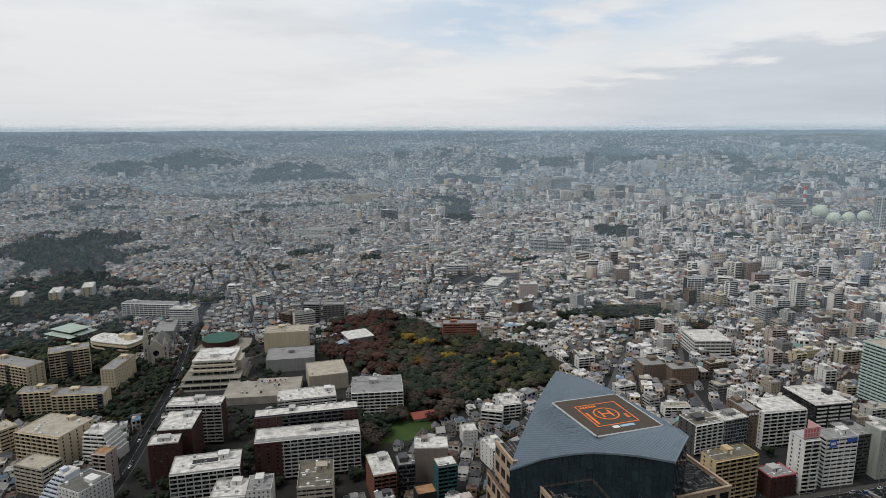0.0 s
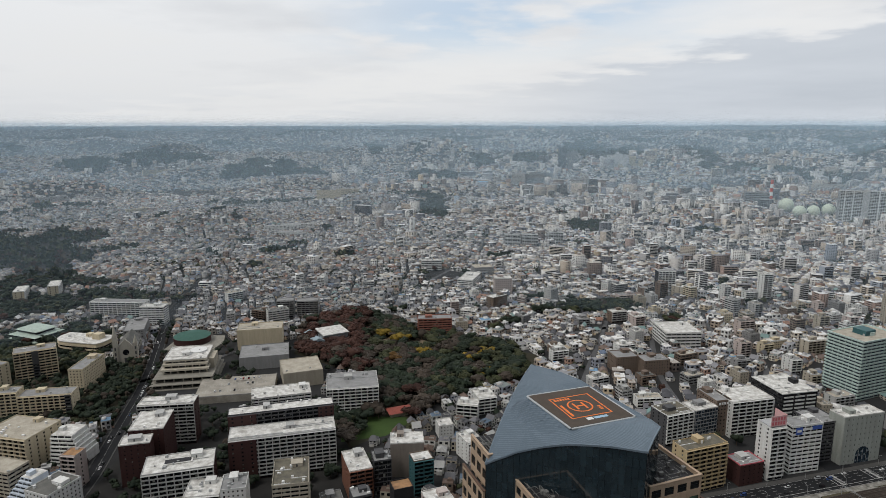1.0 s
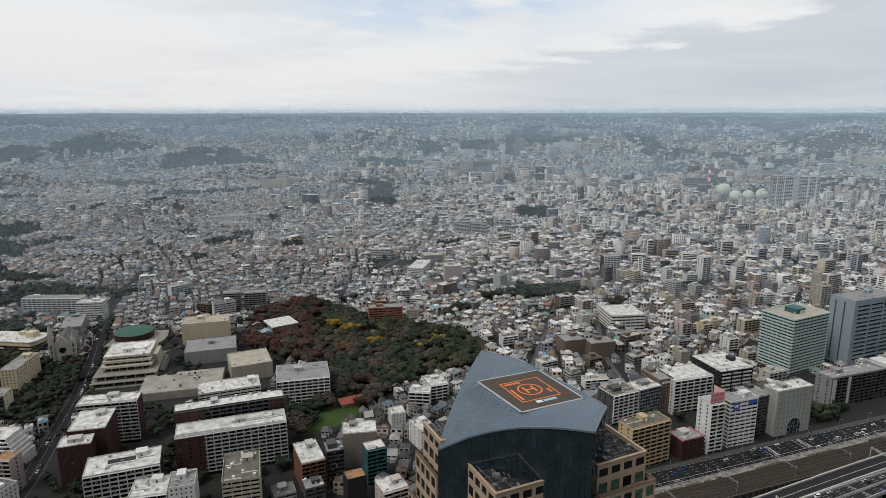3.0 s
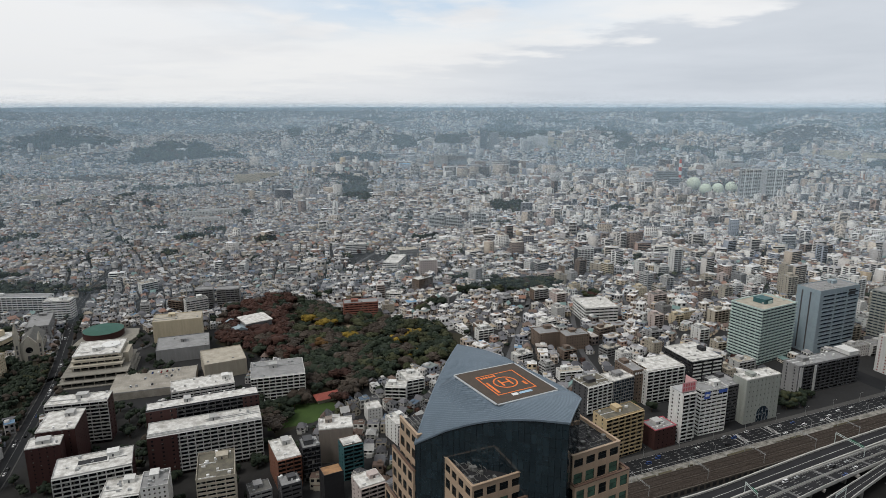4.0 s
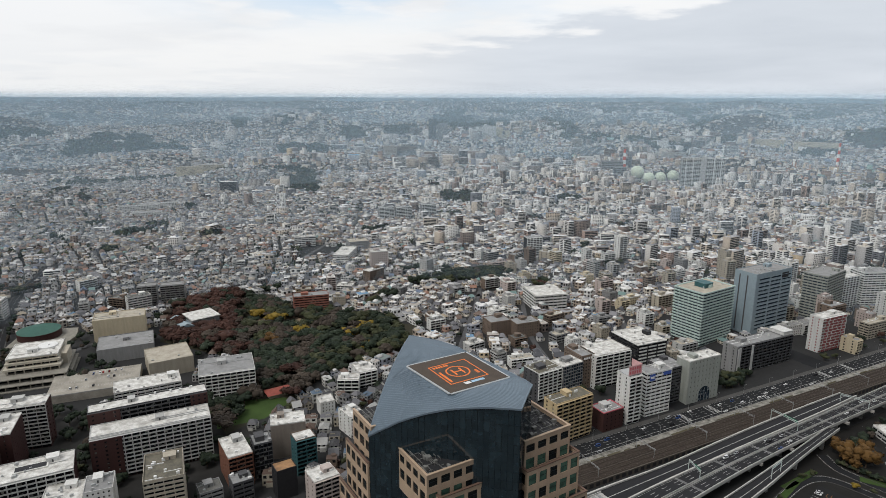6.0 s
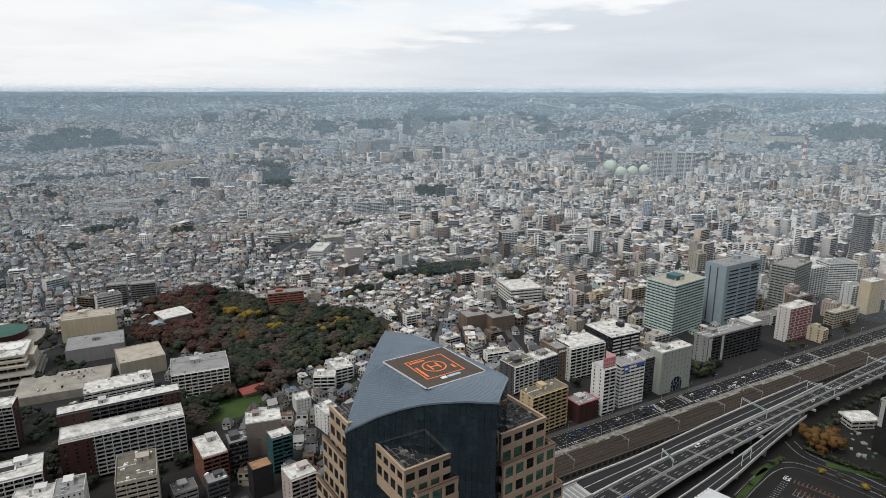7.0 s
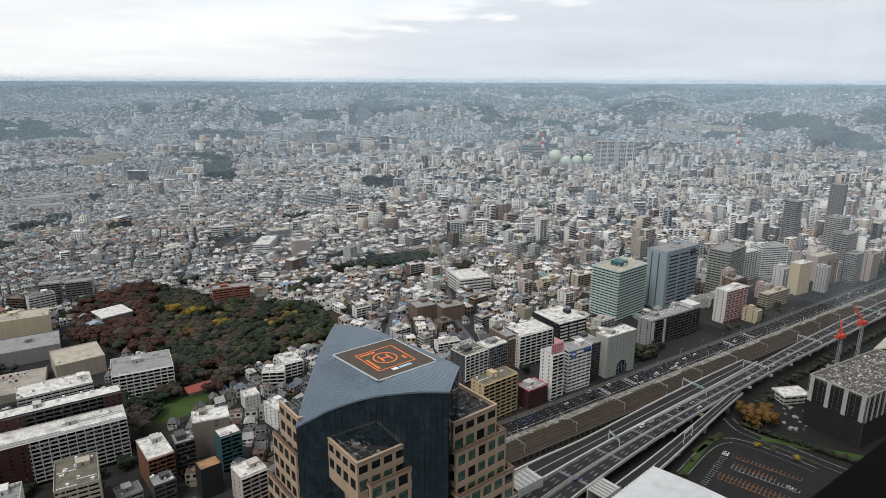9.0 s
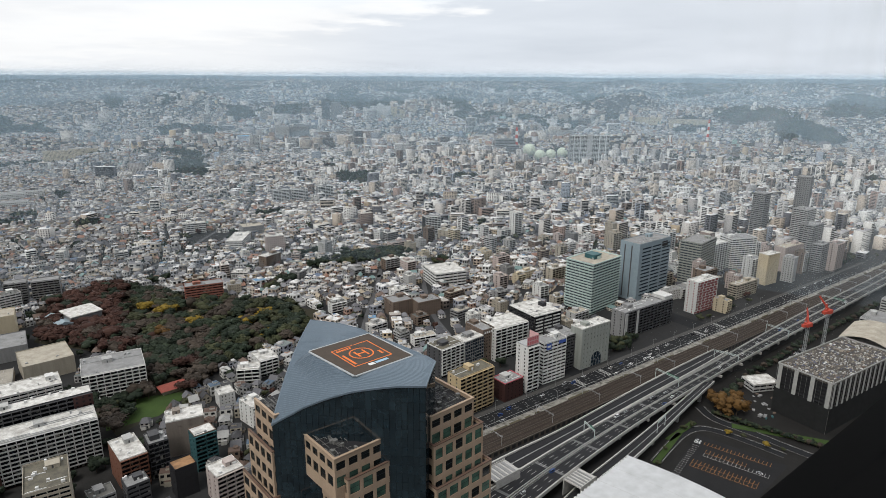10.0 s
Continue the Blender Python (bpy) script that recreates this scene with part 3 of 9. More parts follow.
    block(A, "slim white apartment tower with stacked balconies", 272, 437, 14, 15, 43, 12, "balc", M_WHITE, "grey", units=2, category="apartment building")
    block(A, "white apartment tower with a blue sign band", 301, 446, 28, 14, 40, 11, "band", M_WHITE, "grey", units=6, category="apartment building")
    block(O, "dark grey office behind the avenue", 327, 466, 24, 24, 34, 12, "band", M_DARK, "grey", units=6)
    block(O, "grey-green office with small square windows", 355, 459, 39, 15, 41, 12, "sparse", M_GREENISH, "white", units=7, floor=4.6, glass=M_BLACK)
    archway()
    t = block(A, "long grey apartment slab with dark balconies", 461, 508, 82, 17, 29, 12, "balc", M_GREY, "grey", units=9, category="apartment building", balc_mat=M_DARK)
    part("end_cap", Shape().box(27, 41, -8.2, 8.2, 29.95, 33.5).box(26.6, 41.4, -8.6, 8.6, 33.5, 33.9), M_WHITE, t, "white cap on the end of the slab")
    part("balcony_column", Shape().box(-41.2, -37, -10.4, -9.9, 0, 28.5).box(-22, -19, -10.4, -9.9, 0, 28.5), M_LIGHTGREY, t)
    t = block("office_tower", "tall office tower ringed by pale teal bands", 453, 589, 37, 56, 61, -71, "ledge", M_TEALBAND, "tan", units=3, glass=M_GLASSBLUE, floor=3.45, category="office tower")
    part("penthouse", Shape().box(-8, 6, -8, 6, 61, 66).box(-8.3, 6.3, -8.3, 6.3, 66, 66.3), M_TEALDARK, t)
    t = block("office_tower", "tall blue-grey clad office tower with few windows", 540, 600, 28, 66, 73, -75, "sparse", M_BLUEGREY, "grey", units=14, glass=M_BLUEGREY, floor=9, category="office tower")
    for x0 in (-8, 2):
        part("dark_slot", Shape().box(x0, x0 + 1.6, -33.12, -33.01, 3, 70), M_DARK, t)
    for k in range(14):
        for y0, y1 in ((-27, -9), (-6, 12), (15, 31)):
            part("window_band", Shape().box(14.01, 14.1, y0, y1, 6 + k * 4.6, 7.7 + k * 4.6), M_GLASSBLUE, t)
        part("fin", Shape().box(14.12, 14.5, -29, 32.5, 8.0 + k * 4.6, 8.4 + k * 4.6), M_BLUEGREY, t)
    # black box proud of the face, in place of a shaded recess
    part("recess_shade", Shape().box(14.11, 14.3, 14, 26, 63.6, 70), M_BLACK, t)
    block("office_tower", "banded beige-green office tower", 640, 611, 28, 50, 60, -67, "band", M_GREENISH, "grey", units=6, glass=M_GLASSBLUE, floor=3.6, category="office tower")
    block("office_tower", "pale slab behind the banded tower", 598, 640, 18, 30, 50, -70, "sparse", M_LIGHTGREY, "grey", units=3, category="office tower")
    t = block(A, "white and red apartment block by the avenue", 566, 528, 40, 14, 39, 11, "frame", M_WHITE, "white", trim=M_WHITE, glass=M_DARKRED, units=3, category="apartment building")
    for k in range(12):
        s = Shape()
        for j in range(5):
            x0 = -16.5 + j * 7.2 + (1.6 if k % 2 else 0)
            s.box(x0, x0 + 4.6, -8.62, -8.42, 1.2 + k * 3.2, 3.6 + k * 3.2)
        part("red_panel", s, M_DARKRED, t, "red balcony panels")
    block(A, "brown gridded apartment block", 594, 552, 26, 16, 41, 13, "frame", M_BROWN, "grey", trim=M_BROWN, units=3, category="apartment building")
    block(O, "low beige office by the avenue", 656, 546, 46, 12, 18, 11, "band", M_BEIGE, "tan", units=6)
    block(O, "cream blank-walled tower by the avenue", 727, 570, 26, 14, 42, 8, "sparse", M_CREAM, "white", units=2)
    block(O, "white slab office with curved bands", 742, 636, 42, 26, 48, -8, "band", M_WHITE, "grey", units=4)
    block(O, "tan office block by the avenue", 814, 608, 50, 16, 35, 10, "sparse", M_PINKISH, "tan", units=4)
    block(O, "white office tower further along the avenue", 700, 640, 30, 24, 44, 10, "balc", M_WHITE, "white", units=3)
    block(O, "grey office tower further along the avenue", 900, 640, 34, 20, 52, 12, "band", M_GREY, "grey", units=3)
    block(O, "grey office tower further along the avenue", 960, 700, 30, 24, 60, 12, "band", M_LIGHTGREY, "grey", units=3)
    block(O, "dark tower further along the avenue", 880, 720, 18, 20, 88, 12, "band", M_GREY, "grey", units=2, category="office tower")
    # middle distance landmarks
    block(A, "long red brick apartment block beyond the park", 21, 788, 44, 18, 22, 3, "band", M_REDBRICK, "grey", units=4, category="apartment building", balc_mat=M_BROWN)
    block(A, "long white apartment slab by the wood", -428, 885, 80, 16, 22, -6, "balc", M_WHITE, "grey", units=4, category="apartment building")
    block(A, "white apartment block by the wood", -365, 848, 33, 18, 25, 0, "band", M_WHITE, "white", units=4, category="apartment building")
    block(A, "grey twin apartment block", -190, 874, 24, 16, 24, 5, "balc", M_GREY, "grey", units=2, category="apartment building", group="grey twin blocks")
    block(A, "grey twin apartment block", -158, 872, 30, 16, 24, 5, "balc", M_GREY, "grey", units=2, category="apartment building", group="grey twin blocks")
    for x, y in ((-662, 946), (-619, 971), (-586, 1004)):
        block(A, "cream estate slab among trees", x, y, 40, 15, 19, 112, "balc", M_CREAM, "white", units=2, category="apartment building", group="cream estate slabs", balc_mat=M_WHITE)
    block("school_building", "white frame-built school with a pale roof", 323, 738, 44, 44, 20, 0, "band", M_WHITE, "white", units=5, floor=4, category="school")
    block(O, "brown brick low block between streets", 228, 655, 26, 22, 18, 8, "punch", M_BROWN, "grey", units=4)
    block(O, "brown brick low block between streets", 258, 645, 30, 20, 17, 8, "punch", M_BROWN, "grey", units=4)
    block("school_building", "white school beside a dark playing field", 25, 1150, 38, 16, 20, 0, "band", M_WHITE, "white", units=3, category="school")
    block("school_building", "white school with green-topped courts", 88, 1040, 26, 60, 15, -20, "band", M_WHITE, "white", units=3, category="school")
    block(A, "pinkish white apartment block", 137, 984, 28, 18, 26, 0, "punch", M_PINKISH, "white", units=3, category="apartment building")
    block(O, "black and white banded office", 406, 987, 28, 16, 34, 0, "frame", M_BLACK, "grey", trim=M_WHITE, units=2)
    block(A, "slim white apartment tower", 544, 934, 16, 14, 40, 10, "balc", M_WHITE, "white", units=2, category="apartment building")


M_PALEBLUE = mat("pale_blue_white_wall", (0.60, 0.66, 0.74), (0.46, 0.51, 0.58), 0.7, 0.4, 2.5, 0.05, streak=True)
M_REDBRICK = mat("red_brick_wall", (0.30, 0.125, 0.09), (0.20, 0.085, 0.065), 0.8, 0.5, 3, 0.1, streak=True)
M_GREENISH = mat("grey_green_wall", (0.34, 0.36, 0.33), (0.24, 0.25, 0.23), 0.75, 0.4, 2.5, 0.06, streak=True)


def white_bands():
    t = thing("window_louvre", "rows of white louvres on a black front", "louvre", 344, 542, 0, 10)
    for k in range(7):
        for x0, x1 in ((-17, -7), (-5, 5), (7, 17)):
            part("louvre", Shape().box(x0, x1, -21.35, -21.02, 3.0 + k * 3.7, 4.5 + k * 3.7), M_WHITE, t)


def archway():
    t = thing("entrance_arch", "dark arched glass entrance of an office", "entrance", 355, 459, 0, 12)
    s = Shape()
    pts = [(-7, 0)] + [(-7 * math.cos(math.pi * k / 12), 7 + 7 * math.sin(math.pi * k / 12)) for k in range(13)] + [(7, 0)]
    s.face([(x + 2, -7.62, z) for x, z in pts])
    s.face([(x + 2, -7.52, z) for x, z in pts][::-1])
    for (x0, z0), (x1, z1) in zip(pts, pts[1:]):
        s.face([(x0 + 2, -7.62, z0), (x1 + 2, -7.62, z1), (x1 + 2, -7.52, z1), (x0 + 2, -7.52, z0)])
    part("arch_glass", s, M_GLASSBLUE, t)
    for k in range(3):
        part("mullion", Shape().box(-2 + k * 4 - .1, -2 + k * 4 + .1, -7.72, -7.63, 0, 12.5), M_STEEL, t)


def stepped(name, label, x, y, rot, floors, w, d, step, wall, side=1):
    """Storeys that draw back one after another, each with a balcony front and a white rail."""
    OCCUPIED.append((x, y, w / 2 + 3, d / 2 + 3, radians(rot)))
    t = thing(name, label, "apartment building", x, y, 0, rot)
    for k in range(floors):
        cut = step * max(0, k - 2)
        x0, x1 = (-w / 2 + cut, w / 2) if side > 0 else (-w / 2, w / 2 - cut)
        y0 = -d / 2 + cut * .35
        part("storey", Shape().box(x0, x1, y0, d / 2, k * 3.1, k * 3.1 + 1.05).box(x0, x1, y0 + 1.5, d / 2, k * 3.1 + 2.75, k * 3.1 + 3.098), wall, t)
        part("glazing", Shape().box(x0 + .3, x1 - .3, y0 + 1.6, d / 2 - .3, k * 3.1 + 1.0, k * 3.1 + 2.8), M_GLASS, t)
        for j in range(4):
            xx = x0 + .2 + (x1 - x0 - .4) * j / 3
            part("pier", Shape().box(xx - .2, xx + .2, y0 + 1.3, d / 2 - .1, k * 3.1 + 1.052, k * 3.1 + 2.748), wall, t)
    cut = step * max(0, floors - 3)
    x0, x1 = (-w / 2 + cut, w / 2) if side > 0 else (-w / 2, w / 2 - cut)
    part("stair_head", Shape().box(x0 + 2, x0 + 6, -1, 4, floors * 3.1, floors * 3.1 + 3), wall, t)
    part("roof", Shape().box(x0 + .2, x1 - .2, -d / 2 + cut * .35 + 1.7, d / 2 - .2, floors * 3.1, floors * 3.1 + .3), M_WHITEROOF, t)


def court_block():
    """Maroon block with a light frame front and a court in its white roof, the depth a black sheet."""
    x, y, w, d, h, rot = -174, 424, 48, 26, 30, 14
    t = block("apartment_building", "maroon apartment block, its roof court's dark depth a black sheet", x, y - 1, w, d, h, rot, "frame", M_MAROON, "white", trim=M_LIGHTGREY, units=0, category="apartment building", group="maroon apartment slabs")
    # raised kerb, and a black sheet on it for the court's shaded depth
    part("court_kerb_shade", Shape().box(-11, 9, -3, 5, h + 0.15, h + 1.0).box(-10, 8, -2, 4, h + 1.0, h + 1.01, 1), [M_WHITEROOF, M_BLACK], t)
    plant(t, 20, 10, h + 0.15, 9, M_WHITE)


M_LIBRARYSLAB = mat("stained_terrace_concrete", (0.27, 0.255, 0.22), (0.15, 0.14, 0.125), 0.85, 0.2, 1.5, 0.1, streak=True)
M_LIGHTBEIGE = mat("pale_concrete_wall", (0.52, 0.48, 0.40), (0.36, 0.33, 0.27), 0.8, 0.3, 2.0, 0.1, streak=True)
M_DECK = mat("worn_deck", (0.37, 0.345, 0.30), (0.24, 0.22, 0.19), 0.9, 0.10, 1.0, 0.1, stain=0.6)


def library():
    """Stepped civic library: broad terraces under a bright roof, and the round hall beside it."""
    t = thing("library", "stepped white civic library with terraces and a bright roof", "library", -251, 655, 0, 8)
    OCCUPIED.append((-251, 655, 32, 42, radians(8)))
    slabs = ((33, -36, 34, 0, .8), (32, -34, 34, 4.6, 5.3), (30, -28, 34, 9.2, 9.9), (24, -17, 32, 13.6, 15.6), (23, -14, 31, 18.2, 20.4), (22, -12, 30, 22.4, 24))
    for hw, y0, y1, z0, z1 in slabs:
        part("terrace", Shape().box(-hw, hw, y0, y1, z0, z1), M_LIBRARYSLAB if z0 < 12 else M_LIGHTBEIGE, t)
    for (hw, y0, y1, z0, z1), nxt in zip(slabs, slabs[1:]):
        q = min(hw, nxt[0])
        part("glazing", Shape().box(-q + 2.2, q - 2.2, max(y0, nxt[1]) + (6 if z1 < 12 else 2.4), y1 - 1, z1 - .05, nxt[3] + .05), M_GLASS, t)
        for j in range(7):
            xx = -q + 2 + (2 * q - 4) * j / 6
            part("pillar", Shape().box(xx - .4, xx + .4, max(y0, nxt[1]) + 1.4, max(y0, nxt[1]) + 2.3, z1 + .002, nxt[3] - .002), M_LIGHTBEIGE, t)
    part("service_core", Shape().box(22.2, 28, -4, 20, 5.802, 21), M_BEIGE, t)
    part("roof", Shape().box(-21.5, 21.5, -11.5, 29.5, 24.002, 24.3).box(-22, 22, -12, -11.5, 24.002, 25).box(-22, 22, 29.5, 30, 24.002, 25).box(-22, -21.5, -11.5, 29.5, 24.002, 25).box(21.5, 22, -11.5, 29.5, 24.002, 25), M_WHITEROOF, t)
    plant(t, 17, 14, 24.3, 8, M_WHITE)
    part("canopy", Shape().beam((9, 14, 24.3), (9, 14, 25.6), 9, 0, 28), M_WHITEPAINT, t, "round white roof canopy")
    r = thing("round_hall", "round brown hall with a green dished roof", "hall", -283, 760, 0, 0)
    OCCUPIED.append((-280, 760, 34, 34, 0))
    part("wall", Shape().beam((0, 0, 0), (0, 0, 11), 22, 0, 40), M_MAROON, r)
    part("rim", Shape().beam((0, 0, 11.002), (0, 0, 11.6), 22.4, 0, 40), M_MAROON, r)
    part("roof", Shape().beam((0, 0, 11.602), (0, 0, 12.6), 22, 0, 40, 9), mat("green_copper_roof", (0.045, 0.12, 0.095), (0.03, 0.08, 0.065), 0.7, 0.2, 1.5, 0.1), r, "green copper roof")
    part("skirt_roof", Shape().prism([(-24, -30), (34, -34), (40, -8), (34, 20), (-22, 22)], 0, 4), M_LIBRARYSLAB, r)
    # parking deck
    OCCUPIED.append((-200, 600, 56, 32, radians(10)))
    k = thing("parking_deck", "pale rooftop parking deck with white bay lines", "parking deck", -187, 613, -2.2, 8)
    part("deck", Shape().box(-38, 38, -25, 25, 2, 9), M_DECK, k)
    part("kerb", Shape().box(-38, 38, -25, -24.6, 9.002, 10.1).box(37.6, 38, -24.6, 25, 9.002, 10.1), M_CONCRETE, k)
    ln = Shape()
    for j in range(24):
        for yy in (-12, 4, 20):
            ln.box(-32 + j * 2.7, -31.8 + j * 2.7, yy - 2.4, yy + 2.4, 9.004, 9.012)
    part("bay_line", ln, M_ROADMARK, k)


build_district()

# ---- the spread of houses ----
AVENUE = (213.0, 411.0, math.cos(radians(13.1)), math.sin(radians(13.1)))   # kerb of the avenue on the building side
PARK = [(-150, 850), (-79, 887), (-4, 790), (68, 752), (146, 700), (128, 655), (100, 614), (60, 598), (20, 580), (-8, 535), (-60, 492), (-80, 545), (-39, 622), (-100, 680), (-150, 720)]
OCCUPIED += [(-112, 766, 24, 22, radians(27)), (-18, 556, 14, 10, radians(18))]
WOODS = [(-560, 950, 190, 60), (-660, 1060, 130, 50), (-700, 880, 120, 90), (-480, 760, 110, 60), (250, 885, 80, 36), (-430, 700, 60, 40), (700, 1500, 50, 24), (-300, 1330, 40, 22), (-150, 1260, 20, 20), (84, 1095, 8, 40), (5, 1100, 7, 30)]
_w = random.Random(77)
WOODS += [(r * math.sin(a), r * math.cos(a), _w.uniform(8, 24), _w.uniform(7, 20)) for r, a in ((_w.uniform(650, 2250), radians(_w.uniform(-36, 58))) for _ in range(60))]
# wooded hills: bearing, half width in degrees, nearest and farthest distance
HILLS = [(-21.7, 3.6, 4656, 6355), (-12.7, 4.3, 3100, 4300), (-32.6, 1.6, 7107, 11551), (-27.1, 1.8, 4122, 5683), (-31.2, 5.2, 1290, 1900), (1.5, 2.1, 2897, 3588), (6.2, 1.6, 4144, 5400), (9.9, 1.7, 4144, 5600), (14.9, 2.0, 4886, 12000), (1.2, 1.8, 1804, 2227),
         (15.4, 1.9, 1600, 1790), (-3.7, 0.9, 5809, 8111), (0.3, 0.9, 5187, 6657), (-10.0, 2.9, 12619, 18581), (27.9, 2.0, 3548, 4661), (33.0, 2.5, 3149, 4254), (37.9, 1.0, 3597, 4561), (34.6, 1.8, 9470, 20000), (36.4, 1.6, 6275, 9594), (44.6, 1.3, 3304, 4433), (40.4, 1.7, 7164, 9931),
         (18.6, 1.8, 5356, 7730), (24.1, 1.6, 5408, 7465), (25.2, 1.1, 4131, 5721), (49.0, 3.0, 4200, 6200), (53.0, 2.4, 2900, 3700), (57.0, 3.0, 5000, 9000), (-18.0, 2.2, 8000, 11500), (-36.5, 2.5, 3300, 4600), (20.5, 2.6, 9500, 14000), (4.5, 3.0, 10500, 15500), (29.5, 2.2, 11000, 17000), (45.5, 3.2, 8500, 14000), (-27.0, 3.4, 13000, 19000)]


def hill_wood(az, half, near, far):
    """The bounds of a wooded hill on the ground: middle, half width, half depth and turn."""
    rs = np.linspace(300, 4860, 4000)
    r0, r1 = (float(np.interp(D, far_distance(rs), rs)) for D in (near, far))
    r = (r0 + r1) / 2
    return r * math.sin(radians(az)), r * math.cos(radians(az)), r * radians(half), (r1 - r0) / 2, radians(-az)


WOODS += [hill_wood(*h) for h in HILLS]


def in_wood(x, y, k):
    """Inside the ragged outline of wood k."""
    a, b, c, d, *turn = WOODS[k]
    e = turn[0] if turn else 0.0
    u, v = ((x - a) * math.cos(e) + (y - b) * math.sin(e)) / c, ((y - b) * math.cos(e) - (x - a) * math.sin(e)) / d
    t = np.arctan2(v, u)
    return u * u + v * v < 0.85 + 0.35 * np.sin(3 * t + k) + 0.28 * np.sin(7 * t + 2 * k) + 0.15 * np.sin(13 * t + k)


STREETS = [([(-262, 380), (-250, 425), (-272, 540), (-290, 640), (-333, 790), (-372, 940), (-380, 1100)], 13),
           ([(118, 470), (150, 560), (190, 660), (235, 760), (262, 830)], 5.5), ([(255, 560), (262, 640), (300, 760)], 6), ([(360, 600), (400, 660), (380, 760), (420, 900)], 7),
           ([(-300, 640), (-160, 800), (-60, 930), (40, 1100), (130, 1300), (180, 1600)], 6), ([(200, 780), (420, 860), (700, 960), (1100, 1200)], 7)]


YARDS = [[(10, 1070), (75, 1060), (82, 1128), (14, 1136)], [(-245, 385), (-75, 385), (-30, 470), (-60, 545), (-250, 570)], [(-500, 545), (-290, 540), (-300, 700), (-500, 690)], [(-300, 560), (-100, 560), (-90, 700), (-150, 770), (-310, 780)],
         [(420, 470), (610, 520), (606, 566), (540, 566), (430, 562)],
         [(150, 400), (420, 462), (520, 480), (500, 560), (190, 480)]]


def inside_poly(x, y, poly):
    r = np.zeros(len(x), bool)
    n = len(poly)
    for i in range(n):
        (x0, y0), (x1, y1) = poly[i], poly[(i + 1) % n]
        c = ((y0 > y) != (y1 > y)) & (x < (x1 - x0) * (y - y0) / (y1 - y0 + 1e-9) + x0)
        r ^= c
    return r


def near_line(x, y, pts, dist):
    r = np.zeros(len(x), bool)
    for (x0, y0), (x1, y1) in zip(pts, pts[1:]):
        dx, dy = x1 - x0, y1 - y0
        t = np.clip(((x - x0) * dx + (y - y0) * dy) / (dx * dx + dy * dy), 0, 1)
        r |= np.hypot(x - x0 - t * dx, y - y0 - t * dy) < dist
    return r


def is_free(x, y, size=5.0, rects=True):
    ok = ~inside_poly(x, y, PARK)
    for k in range(len(WOODS)):
        ok &= ~in_wood(x, y, k)
    ax, ay, ux, uy = AVENUE
    ok &= -(x - ax) * uy + (y - ay) * ux > size + 2      # beyond the avenue's kerb
    ok &= ~((x > -5) & (x < 140) & (y < 330))
    for yard in YARDS:
        ok &= ~inside_poly(x, y, yard)
    for pts, w in STREETS:
        ok &= ~near_line(x, y, pts, w / 2 + size * 0.9)
    if rects:
        for a, b, hw, hd, r in OCCUPIED:
            c, s = math.cos(r), math.sin(r)
            lx, ly = (x - a) * c + (y - b) * s, -(x - a) * s + (y - b) * c
            ok &= ~((np.abs(lx) < hw + size * 0.8) & (np.abs(ly) < hd + size * 0.8))
    return ok


def in_view(x, y, margin=4.0):
    a = np.degrees(np.arctan2(x, y))
    return (a > -38 - margin) & (a < 61 + margin)


nr = np.random.default_rng(11)


def midrise_sites():
    """Middle-sized blocks of flats and offices, thicker toward the railway and in the far centre."""
    n = 11000
    a = np.radians(nr.uniform(-40, 63, n))
    r = np.sqrt(nr.uniform(380 ** 2, 2300 ** 2, n))
    x, y = r * np.sin(a), r * np.cos(a)
    ad = np.degrees(a)
    ax, ay, ux, uy = AVENUE
    off = -(x - ax) * uy + (y - ay) * ux
    p = 0.05 + 0.34 * np.clip((ad - 8) / 14, 0, 1) * np.clip((r - 500) / 300, 0, 1)
    p += 0.9 * ((off < 110) & (x > 470)) + 0.45 * ((off < 170) & (x > 350)) + 0.20 * ((off < 420) & (x > 500))
    p += 0.16 * ((r > 1250) & (r < 2000) & (ad > -2) & (ad < 30))
    p[(ad < -8) & (r > 900)] *= 0.45
    p += 0.5 * ((off > 6) & (off < 60) & (x > 430) & (x < 1000))
    keep = (nr.random(n) < p) & is_free(x, y, 10)
    x, y, ad, r, off = x[keep], y[keep], ad[keep], r[keep], off[keep]
    out = []
    for i in range(len(x)):
        if all((x[i] - q[0]) ** 2 + (y[i] - q[1]) ** 2 > 24 ** 2 for q in out):
            tall = 1.0 + 0.7 * (off[i] < 300 and x[i] > 450) + 0.35 * (ad[i] > 10)
            fl = int(np.clip(nr.gamma(5.0, 0.85) * tall, 3, 13))
            if r[i] < 950 and (x[i] < 380 or off[i] > 200):
                fl = min(fl, 4 if r[i] < 750 else 6)
            rot = (13 if off[i] < 420 and x[i] > 150 else nr.choice([-20, 5, 20, 40])) + nr.normal(0, 4)
            w, d = nr.uniform(13, 30), nr.uniform(10, 15)
            if nr.random() < 0.35:
                w, d = nr.uniform(10, 15), nr.uniform(11, 18)
            out.append((x[i], y[i], w, d, fl, rot))
    return sorted(out, key=lambda q: q[0] ** 2 + q[1] ** 2)


